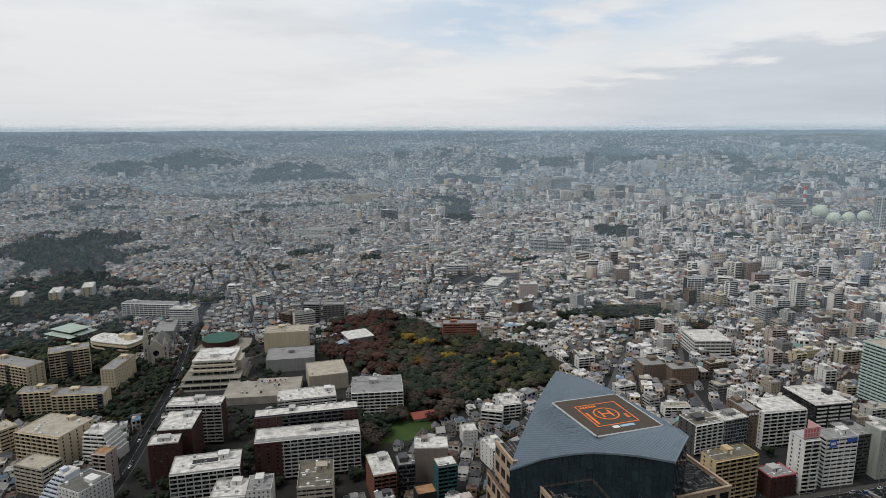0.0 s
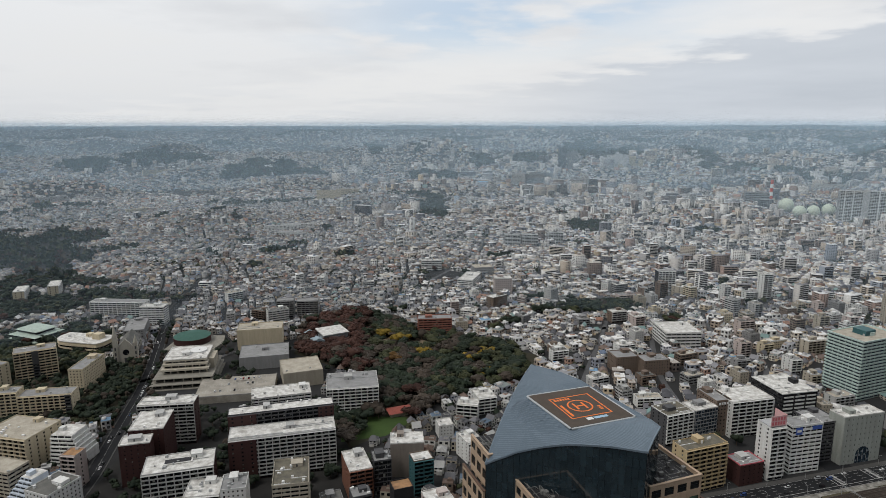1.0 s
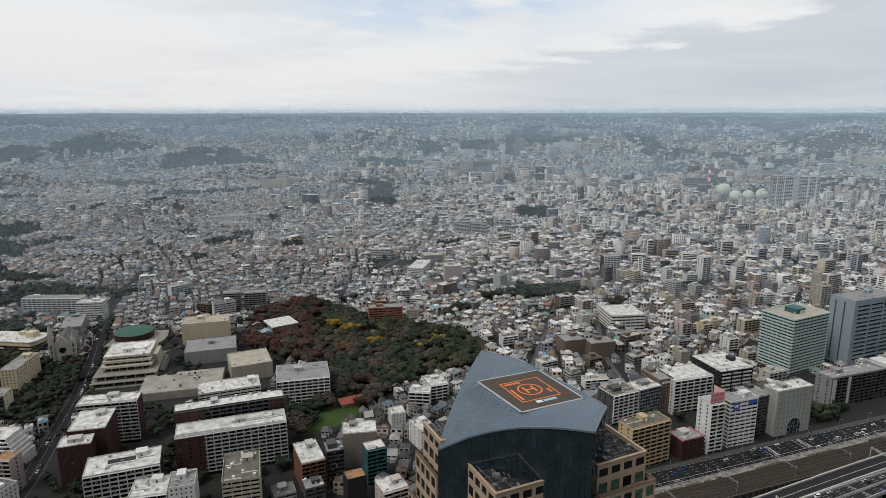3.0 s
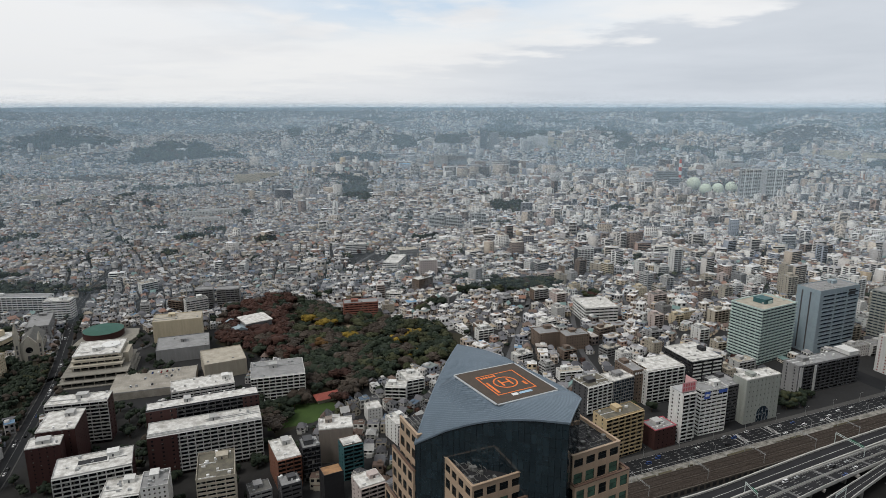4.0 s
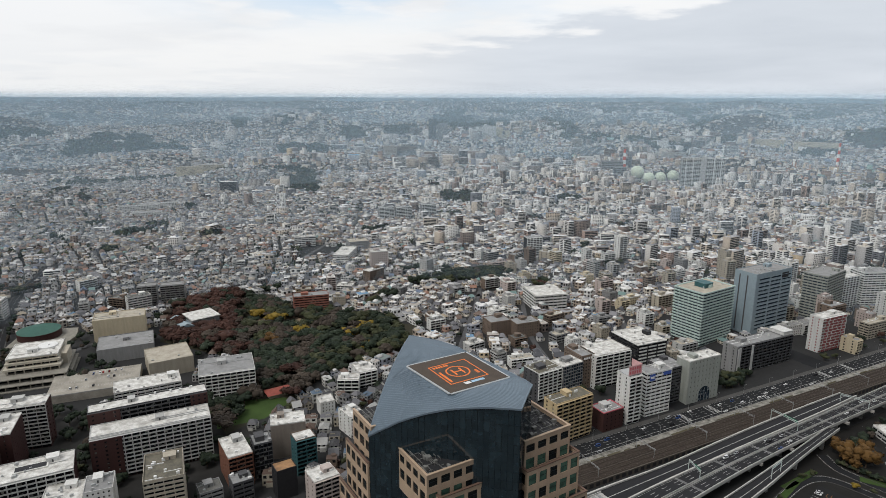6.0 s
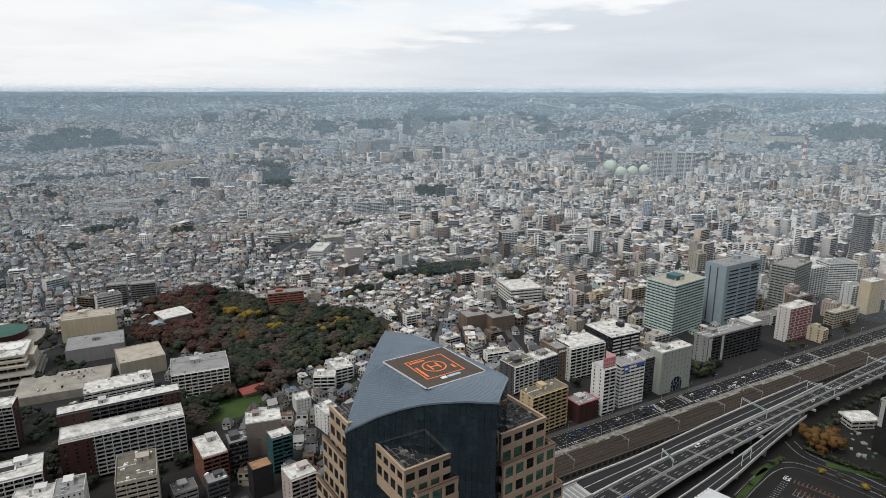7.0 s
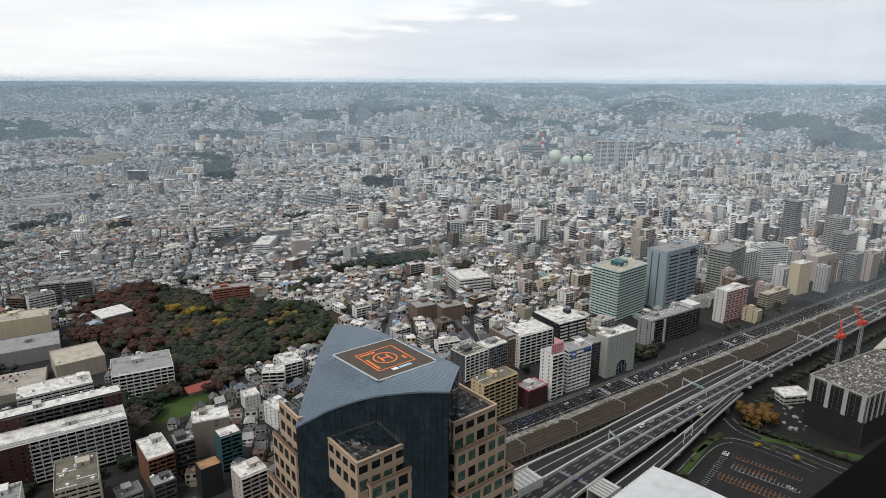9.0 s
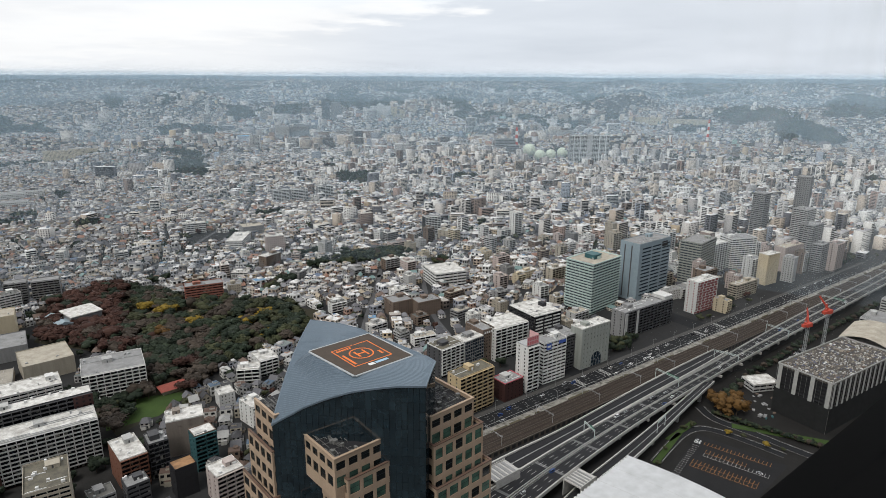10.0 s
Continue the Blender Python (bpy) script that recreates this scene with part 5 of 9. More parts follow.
PAD_Y = Vector((-PAD_X.y, PAD_X.x))
PAD_Z = 148.2


def roof_point(u, v):
    """The vault, let down a little where the helipad deck stands on it."""
    p = vault(u, v)
    d = Vector((p.x, p.y)) - PAD_MID
    out = max(abs(d.dot(PAD_X)), abs(d.dot(PAD_Y)))
    top = PAD_Z - 0.4
    if out < 24.0:
        k = min(1, (24.0 - out) / 8.0)
        edge = 1.0 if p.z > top else min(1, max(u, 0) / .18) * min(1, max(v, 0) / .22)
        p.z += (top - p.z) * k * k * (3 - 2 * k) * edge
    return p


GUESS = [0.5, 0.5]


def on_roof(x, y):
    """The roof point above a place of the plan, or None outside it."""
    u, v = GUESS
    for _ in range(9):
        p, pu, pv = roof_point(u, v), roof_point(u + .004, v), roof_point(u, v + .004)
        a, b, c, e = (pu.x - p.x) / .004, (pv.x - p.x) / .004, (pu.y - p.y) / .004, (pv.y - p.y) / .004
        det = a * e - b * c
        if abs(det) < 1e-6:
            return None
        rx, ry = p.x - x, p.y - y
        u, v = u - (rx * e - ry * b) / det, v - (a * ry - c * rx) / det
        u, v = min(max(u, -.15), 1.15), min(max(v, -.15), 1.15)
        if abs(rx) + abs(ry) < .02:
            break
    GUESS[:] = [min(max(u, 0), 1), min(max(v, 0), 1)]
    if -.002 <= u <= 1.002 and -.002 <= v <= 1.002:
        return roof_point(u, v)
    return None


def smooth_steps(n):
    return [i / n for i in range(n + 1)]


def helipad_tower():
    t = thing("office_tower", "tan granite and dark glass tower with a vaulted metal roof", "office tower", -0.19, -1.26, 0.86, 0)
    OCCUPIED.append((65, 255, 60, 60, 0))
    # glass prism
    poly = [LT, FR, RB, AP]
    c = Vector((sum(p[0] for p in poly) / 4, sum(p[1] for p in poly) / 4))
    inner = [tuple(c + (Vector(p) - c) * 0.985) for p in poly]
    part("core", Shape().prism(inner, -3, 124), M_BLACK, t)
    faces = (("front", 0, 1, 26), ("left", 0, 3, 24), ("right", 1, 2, 8), ("back", 2, 3, 28))
    bottom, rowh = 74.0, 4.2
    for nm, i, j, cols in faces:
        a, b = Vector(poly[i]), Vector(poly[j])
        e = (b - a) / cols
        d = (b - a).normalized()
        nrm = Vector((d.y, -d.x))
        if nrm.dot(a - c) < 0:
            nrm = -nrm
        uv = {0: (0, 0), 1: (1, 0), 2: (1, 1), 3: (0, 1)}

        def top(s):
            u, v = (uv[i][0] * (1 - s) + uv[j][0] * s), (uv[i][1] * (1 - s) + uv[j][1] * s)
            return roof_point(u, v).z - 0.6
        low = Shape()
        low.face([(*a, -3), (*b, -3), (*b, bottom), (*a, bottom)])
        part("lower_glazing", low, M_TOWERGLASS, t)
        wpane = e.length - 0.10
        pane = Shape().box(0, wpane, -0.06, 0, 0, rowh - 0.10).build("pane", M_TOWERGLASS)
        ang = math.atan2(d.y, d.x)
        turned = d.x * nrm.y - d.y * nrm.x > 0
        mul = Shape()
        for k in range(cols):
            p = a + e * k
            z_here = min(top(k / cols), top((k + 1) / cols))
            rows = int((z_here - bottom) / rowh)
            if nm in ("front", "right"):
                for r in range(rows):
                    part("pane", pane, None, t, at=(p.x + d.x * 0.05 + nrm.x * 0.03, p.y + d.y * 0.05 + nrm.y * 0.03, bottom + r * rowh + 0.05), turn=ang)
            else:
                mul.face([(*(p + nrm * 0.03), bottom), (*(p + e + nrm * 0.03), bottom), (*(p + e + nrm * 0.03), bottom + rows * rowh), (*(p + nrm * 0.03), bottom + rows * rowh)], 1)
            zt = bottom + rows * rowh
            q = p + e
            mul.face([(*(p + nrm * 0.03), zt), (*(q + nrm * 0.03), zt), (*(q + nrm * 0.03), top((k + 1) / cols)), (*(p + nrm * 0.03), top(k / cols))], 1)
            mul.beam((*(p + nrm * 0.10), bottom), (*(p + nrm * 0.10), top(k / cols)), 0.07)
        for r in range(20):
            z = bottom + r * rowh
            lo = 0.0
            while lo < 1 and top(lo) < z:
                lo += 0.01
            if lo < 0.99:
                mul.beam((*(a + (b - a) * lo + nrm * 0.08), z), (*(b + nrm * 0.08), z), 0.06)
        part("upper_glazing", mul, [M_MULLION, M_TOWERGLASS], t, "dark mullions with glass under the eave")
    # roof skin
    n = 28
    s = Shape()
    P = [[roof_point(u, v) for u in smooth_steps(n)] for v in smooth_steps(n)]
    cen = P[n // 2][n // 2]
    for r in range(n):
        for k in range(n):
            s.face([P[r][k], P[r][k + 1], P[r + 1][k + 1], P[r + 1][k]])
    skin = part("roof", s, M_METALROOF, t)
    rim = Shape()
    loop = [P[0][k] for k in range(n)] + [P[r][n] for r in range(n)] + [P[n][n - k] for k in range(n)] + [P[n - r][0] for r in range(n)]
    for p, q in zip(loop, loop[1:] + loop[:1]):
        out = Vector((p.x - cen.x, p.y - cen.y, 0)).normalized() * 0.55
        out2 = Vector((q.x - cen.x, q.y - cen.y, 0)).normalized() * 0.55
        dn = Vector((0, 0, -0.75))
        up = Vector((0, 0, 0.12))
        rim.face([p + out + dn, q + out2 + dn, q + out2 + up, p + out + up])
        rim.face([p + up, p + out + up, q + out2 + up, q + up])
        rim.face([p + dn, q + dn, q + out2 + dn, p + out + dn])
        rim.face([p + up, q + up, q + dn, p + dn])
    part("roof_rim", rim, M_METALRIB, t)
    rib = Shape()
    an = radians(-46)
    dx, dy = Vector((math.cos(an), math.sin(an))), Vector((-math.sin(an), math.cos(an)))
    o = Vector((62, 255))
    side = Vector((dy.x * .17, dy.y * .17, 0))
    for k in range(-62, 63):
        prev = None
        for j in range(-17, 18):
            q = o + dy * (k * 0.92) + dx * (j * 3.4)
            cur = None if max(abs((q - PAD_MID).dot(PAD_X)), abs((q - PAD_MID).dot(PAD_Y))) < 16.4 else on_roof(q.x, q.y)
            if cur is not None and prev is not None:
                up = Vector((0, 0, .13))
                rib.face([prev - side, cur - side, cur + up, prev + up])
                rib.face([prev + up, cur + up, cur + side, prev + side])
            prev = cur
    tagged(part("roof_seam", rib, M_METALRIB, t), "fine standing seams across the metal roof", "", "", "stuff")
    # helipad
    corner, mid = PAD, PAD_MID
    deck = part("helipad_deck", Shape().prism([tuple(p) for p in corner], 143.5, PAD_Z, 0, 1), [M_METALROOF, M_HELIDECK], t, "dark brown square helipad deck")
    edge = Shape()
    for p, q in zip(corner, corner[1:] + corner[:1]):
        d = (q - p).normalized()
        w = Vector((-d.y, d.x)) * 0.85
        if w.dot(mid - p) > 0:
            w = -w
        edge.prism([tuple(p), tuple(p + w), tuple(q + w), tuple(q)], PAD_Z - 0.45, PAD_Z - 0.06)
    part("edge_net", edge, M_EDGENET, deck, "pale safety net frame round the deck")
    # markings, in the deck's own axes: ux along the near edge, uy away
    ux = (corner[2] - corner[1]).normalized()
    uy = Vector((-ux.y, ux.x))

    def bar(sh, x0, x1, y0, y1, m=0):
        pts = [mid + ux * a + uy * b for a, b in ((x0, y0), (x1, y0), (x1, y1), (x0, y1))]
        sh.prism([tuple(p) for p in pts], PAD_Z + .004, PAD_Z + .022, m)
    H = 10.0
    sq = Shape()
    for e in (-1, 1):
        bar(sq, -H, H, *sorted((e * H, e * (H - 0.55))))
        bar(sq, *sorted((e * H, e * (H - 0.55))), -H + 0.55, H - 0.55)
    part("border_line", sq, M_ORANGE, deck)
    ring = Shape()
    for i in range(40):
        a0, a1 = 2 * math.pi * i / 40, 2 * math.pi * (i + 1) / 40
        pts = [mid + ux * (math.cos(a) * r) + uy * (math.sin(a) * r) for a, r in ((a0, 5.0), (a0, 5.7), (a1, 5.7), (a1, 5.0))]
        ring.prism([tuple(p) for p in pts], PAD_Z + .004, PAD_Z + .022)
    part("ring", ring, M_ORANGE, deck)
    h = Shape()
    bar(h, -2.6, -1.7, -3.0, 3.0)
    bar(h, 1.7, 2.6, -3.0, 3.0)
    bar(h, -1.7, 1.7, -0.45, 0.45)
    part("letter_h", h, M_ORANGE, deck)
    w = Shape()
    bar(w, -8.6, -7.5, -8.0, 3.0)
    part("thick_bar", w, M_ORANGE, deck)
    for i in range(6):
        w = Shape()
        bar(w, -8.4 + i * 1.35, -7.4 + i * 1.35, 7.0, 8.6)
        part("marking", w, M_ORANGE, deck)
    for i in range(3):
        w = Shape()
        bar(w, 6.9, 8.3, -6.0 + i * 1.3, -5.0 + i * 1.3)
        part("marking", w, M_ORANGE, deck)
    w = Shape()
    bar(w, -4.2, -1.2, -13.0, -10.9)
    part("sign_square", w, M_WHITEPAINT, deck)
    w = Shape()
    bar(w, -0.6, 6.0, -12.8, -11.1)
    part("sign_plate", w, mat("pale_blue_sign", (0.35, 0.52, 0.66), None, 0.6), deck, "pale blue sign plate")
    # stone-clad corner blocks, each in tiers
    stone(t, (47.4, 215.5), 17.5, [(0, 23.6, 0, 24, 104, 123.2), (4.4, 30, -2.6, 24, 62, 113.0), (-6.5, 33, -5.0, 24, -3, 92)])
    stone(t, (90.0, 219.4), 18.5, [(0, 25.5, 0, 27, 104, 130.0), (-1, 28.5, -3.4, 27, 78, 118.0), (-2, 31.5, -6.4, 27, -3, 99)])
    stone(t, (29.5, 246.3), 17.5, [(0, 16, 0, 19.5, 100, 130.0), (-2.6, 16, -1, 23, 66, 114.0), (-5, 16, -2, 27, -3, 92)])


WINDOW_CACHE = {}


def stone_window(w, h, green):
    key = (round(w, 2), round(h, 2), green)
    if key not in WINDOW_CACHE:
        f = Shape()
        for a, b, c, d in ((0, w, 0, .16), (0, w, h - .16, h), (0, .14, .16, h - .16), (w - .14, w, .16, h - .16), (.14, w - .14, h * .52, h * .52 + .14)):
            f.box(a, b, 0.0, 0.16, c, d)
        g = Shape().box(.14, w - .14, 0.10, 0.14, .16, h - .16)
        WINDOW_CACHE[key] = f.build("window", M_MULLION), g.build("pane", M_GREENGLASS if green else M_DARKGLASS)
    return WINDOW_CACHE[key]


def stone(t, origin, rot, tiers):
    """Tiers of tan stone with tall double-storey windows set back in the wall, a parapet and machinery on top."""
    r = radians(rot)
    cx, sx = math.cos(r), math.sin(r)

    def at(x, y):
        return origin[0] + x * cx - y * sx, origin[1] + x * sx + y * cx
    for ti, (x0, x1, y0, y1, z0, z1) in enumerate(tiers):
        s = Shape()
        th = 0.7

        def lbox(a, b, c, d, e, f, m=0):
            pts = [at(a, c), at(b, c), at(b, d), at(a, d)]
            s.prism(pts, e, f, m)
        top = z1 - 2.0
        rows = []
        z = top
        first = True
        while z > max(z0, 60) + 4:
            wh = 3.6 if first and ti == 0 else 4.9
            rows.append((z - wh, z))
            z -= wh + 3.0
            first = False
        # core, bands and piers
        lbox(x0 + th, x1 - th, y0 + th, y1 - 0.1, z0, z1 - 1.6, 1)
        prev = z1
        for b, tp in rows:
            for (a, bb, c, d) in ((x0, x1, y0, y0 + th), (x0, x0 + th, y0 + th, y1), (x1 - th, x1, y0 + th, y1)):
                lbox(a, bb, c, d, tp, prev)
            prev = b
        for (a, bb, c, d) in ((x0, x1, y0, y0 + th), (x0, x0 + th, y0 + th, y1), (x1 - th, x1, y0 + th, y1)):
            lbox(a, bb, c, d, z0, prev)
        for length, side in ((x1 - x0, "f"), (y1 - y0 - th, "l"), (y1 - y0 - th, "r")):
            k = max(2, round(length / 6.3))
            pitch = length / k
            ww = pitch - 1.7
            for b, tp in rows:
                for i in range(k + 1):
                    a0 = max(0, i * pitch - 0.85)
                    a1 = min(length, i * pitch + 0.85)
                    if side == "f":
                        lbox(x0 + a0, x0 + a1, y0, y0 + th, b, tp)
                    elif side == "l":
                        lbox(x0, x0 + th, y0 + th + a0, y0 + th + a1, b, tp)
                    else:
                        lbox(x1 - th, x1, y0 + th + a0, y0 + th + a1, b, tp)
                for i in range(k):
                    green = (side == "f" and (b < 117 or ti > 0)) and ((i * 7 + int(b)) % 5 != 0)
                    fm, gm = stone_window(ww, tp - b, green)
                    lo = i * pitch + 0.85
                    if side == "f":
                        px, py, an = x0 + lo, y0 + 0.25, 0
                    elif side == "l":
                        px, py, an = x0 + 0.25, y0 + th + lo + ww, -90
                    else:
                        px, py, an = x1 - 0.25, y0 + th + lo, 90
                    w = part("window", fm, None, t, at=(*at(px, py), b), turn=radians(rot + an))
                    part("pane", gm, None, w, "green-tinted double-storey pane" if green else "")
        part("stone_block", s, [M_STONE, M_BLACK], t, "tan granite corner block")
        cap = Shape()
        for (a, bb, c, d) in ((x0 - .2, x1 + .2, y0 - .2, y0 + .9), (x0 - .2, x0 + .9, y0 + .9, y1), (x1 - .9, x1 + .2, y0 + .9, y1)):
            pts = [at(a, c), at(bb, c), at(bb, d), at(a, d)]
            cap.prism(pts, z1 + 0.004, z1 + 0.35)
        part("coping", cap, M_STONE if ti == 0 else M_COPING, t)
        if ti == 0:
            pl = Shape()
            rr = random.Random(int(origin[0]))
            for i in range(16):
                a, c = rr.uniform(x0 + 2, x1 - 3), rr.uniform(y0 + 2, y1 - 8)
                w_, d_, h_ = rr.uniform(.5, 2.2), rr.uniform(.5, 2.2), rr.uniform(.6, 2.0)
                pts = [at(a, c), at(a + w_, c), at(a + w_, c + d_), at(a, c + d_)]
                pl.prism(pts, z1 - 1.62, z1 - 1.6 + h_)
            for i in range(40):
                a, c = rr.uniform(x0 + 2, x1 - 2), rr.uniform(y0 + 2, y1 - 6)
                b_, d_ = (a + rr.uniform(-7, 7), c) if rr.random() < .5 else (a, c + rr.uniform(3, 8))
                b_ = min(max(b_, x0 + 1.2), x1 - 1.2)
                hz = z1 - 1.4 + rr.uniform(0, 1.6)
                pl.beam((*at(a, c), hz), (*at(b_, d_), hz), 0.14)
                pl.beam((*at(a, c), z1 - 1.62), (*at(a, c), hz), 0.08)
            part("roof_machinery", pl, M_PLANT, t, "grey roof pipes and machinery")


helipad_tower()

# ---- avenue, railway, expressway ----
def along(off, s, z=0.0):
    """A point s metres along the avenue, off metres beyond its far kerb (negative: toward the tower)."""
    ax, ay, ux, uy = AVENUE
    return (ax + ux * s - uy * off, ay + uy * s + ux * off, z)


def strip(shape, o0, o1, s0, s1, z0, z1, m=0, step=None):
    pts = [along(o0, s0)[:2], along(o0, s1)[:2], along(o1, s1)[:2], along(o1, s0)[:2]]
    shape.prism(pts, z0, z1, m)


M_PAVE = mat("grey_footway", (0.085, 0.083, 0.080), (0.055, 0.053, 0.051), 0.9, 0.2, 1.2, 0.1)


def avenue():
    r = thing("avenue", "dark asphalt avenue beside the railway", "road", kind="structure")
    s = Shape()
    strip(s, -1.5, -20.0, -260, 2400, 0.02, 0.06)
    part("carriageway", s, M_ASPHALT, r)
    s = Shape()
    strip(s, 3.0, -1.5, -260, 2400, 0.02, 0.20)
    part("footway", s, M_PAVE, r)
    s = Shape()
    strip(s, -20.0, -20.35, -260, 2400, 0.02, 0.9)
    part("kerb_wall", s, M_CONCRETE, r)
    s = Shape()
    strip(s, -20.35, -29.5, -260, 2400, 0.0, 0.5)
    part("verge", s, M_VERGE, r, "pale worn strip between avenue and railway")
    for o, dash, wide in ((-1.9, 0, .2), (-5.2, 1, .18), (-8.6, 1, .18), (-12.0, 1, .18), (-15.4, 0, .35), (-17.6, 1, .15)):
        s = Shape()
        if dash:
            for k in range(120):
                strip(s, o, o - wide, -100 + k * 10, -95 + k * 10, 0.063, 0.075)
        else:
            strip(s, o, o - wide, -100, 1600, 0.063, 0.075)
        tagged(part("lane_line", s, M_ROADMARK, r), "white lane line", "", "", "stuff" if dash else "")
    for s0 in (108, 143, 302, 340):
        s = Shape()
        for k in range(9):
            strip(s, -2.6 - k * 1.5, -3.4 - k * 1.5, s0, s0 + 4.6, 0.078, 0.09)
        part("crosswalk", s, M_ROADMARK, r)
        s = Shape()
        strip(s, -2.2, -15.2, s0 - 3.4, s0 - 2.8, 0.078, 0.09)
        part("stop_line", s, M_ROADMARK, r)
    for s0, w in ((126, 24), (322, 24)):
        s = Shape()
        strip(s, 60, 3.0, s0 - w / 2, s0 + w / 2, 0.02, 0.058)
        part("side_street", s, M_ASPHALT, r)


M_VERGE = mat("worn_pale_verge", (0.33, 0.315, 0.285), (0.08, 0.078, 0.065), 0.9, 0.22, 1.4, 0.2, stain=0.6)
M_RAILWALL = mat("soiled_railway_wall", (0.125, 0.110, 0.095), (0.070, 0.060, 0.052), 0.9, 0.25, 1.5, 0.15)


def railway():
    r = thing("railway", "brown ballasted railway tracks on a low embankment", "railway", kind="structure")
    s = Shape()
    strip(s, -30.5, -50.5, -260, 2400, 0.0, 3.6)
    part("embankment", s, M_BALLAST, r)
    for o, w, z in ((-29.6, 0.5, 2.4), (-30.2, 0.3, 4.0), (-51.0, 0.6, 4.5), (-40.6, 0.35, 4.0)):
        s = Shape()
        strip(s, o, o - w, -260, 1800, 0.0 if o != -40.6 else 3.602, z)
        part("side_wall", s, M_RAILWALL, r)
    # black plates on the solid wall stand in for shade inside the arches
    for k in range(70):
        s = Shape()
        strip(s, -51.61, -51.66, -60 + k * 6.0, -56.4 + k * 6.0, 0.3, 3.4)
        part("arch_shade", s, M_BLACK, r)
    for k in range(36):
        s = Shape()
        a0 = rng.uniform(-60, 800)
        strip(s, -25.0, -25.0 - rng.uniform(.6, 3.0), a0, a0 + rng.uniform(4, 18), 0.505, rng.uniform(.8, 1.6))
        part("verge_scrub", s, M_SCRUB, r)
    for tr in (-33.0, -37.6, -43.6, -48.0):
        bed = Shape()
        strip(bed, tr + 1.4, tr - 1.4, -260, 1800, 3.604, 3.75)
        part("track_bed", bed, M_SLEEPER, r)
        for e in (-0.55, 0.55):
            q = Shape()
            strip(q, tr + e + 0.07, tr + e - 0.07, -260, 1800, 3.752, 3.92)
            part("rail", q, M_RAIL, r)
    # overhead line portals
    for i, s0 in enumerate((-19, 35, 91, 147, 198, 254, 309, 370, *(370 + 46 * k for k in range(1, 12)))):
        g = thing("catenary_portal", "pale steel portal over the railway tracks", "rail mast", *along(-40, s0), 0, "portals over the railway")
        g.rotation_euler = (0, 0, radians(13.1))
        for y in (10.6, -7.6):
            part("mast", Shape().beam((0, y, .5 if y > 0 else 3.6), (0, y, 12.4), 0.17, 0, 6), M_STEEL, g)
        tr = Shape()
        for z in (10.8, 11.5):
            for xx in (-0.25, 0.25):
                tr.beam((xx, 11.6, z), (xx, -8.4, z), 0.055)
        for k in range(14):
            y = 11.4 - k * 1.4
            tr.beam((-0.25, y, 10.8), (-0.25, y - 1.4, 11.5), 0.04)
            tr.beam((0.25, y - 1.4, 10.8), (0.25, y, 11.5), 0.04)
        part("truss", tr, M_STEEL, g)
        for y in (7, 2.4, -3.6):
            part("hanger", Shape().beam((0, y, 10.8), (0, y, 9.0), 0.05).beam((0, y, 9.1), (0, y + 1.5, 9.7), 0.04), M_STEEL, g)
    # street lamps on the avenue
    for i in range(14):
        for off, flip in ((-0.5, -1), (-20.8, 1)):
            l = thing("street_lamp", "slim grey street lamp with a curved arm", "street lamp", *along(off, -20 + i * 36 + (off < -5) * 17), 0, "lamps along the avenue")
            l.rotation_euler = (0, 0, radians(13.1))
            p = Shape().beam((0, 0, 0), (0, 0, 8.6), 0.10, 0, 6, 0.07)
            p.beam((0, 0, 8.6), (0, flip * 1.8, 9.3), 0.06)
            part("pole", p, M_STEEL, l)
            part("lamp_head", Shape().box(-0.15, 0.15, *sorted((flip * 1.6, flip * 2.5)), 9.24, 9.40), M_LIGHTGREY, l)


M_SCRUB = mat("dry_scrub", (0.10, 0.085, 0.055), (0.05, 0.05, 0.03), 0.95, 0.8, 3, 0.4)
M_SLEEPER = mat("sleepers_and_ballast", (0.052, 0.041, 0.033), (0.030, 0.024, 0.020), 0.95, 0.4, 2.5, 0.2)


def resample(pts, n):
    p = np.array(pts, float)
    # smooth the corners, then space evenly
    for _ in range(3):
        q = np.empty((2 * len(p) - 2, 2))
        q[0::2], q[1::2] = 0.75 * p[:-1] + 0.25 * p[1:], 0.25 * p[:-1] + 0.75 * p[1:]
        p = np.vstack([p[:1], q, p[-1:]])
    d = np.concatenate([[0], np.cumsum(np.hypot(*np.diff(p, axis=0).T))])
    s = np.linspace(0, d[-1], n)
    return np.stack([np.interp(s, d, p[:, 0]), np.interp(s, d, p[:, 1])], 1)


def lerp_line(a, b, k):
    return a + (b - a) * k


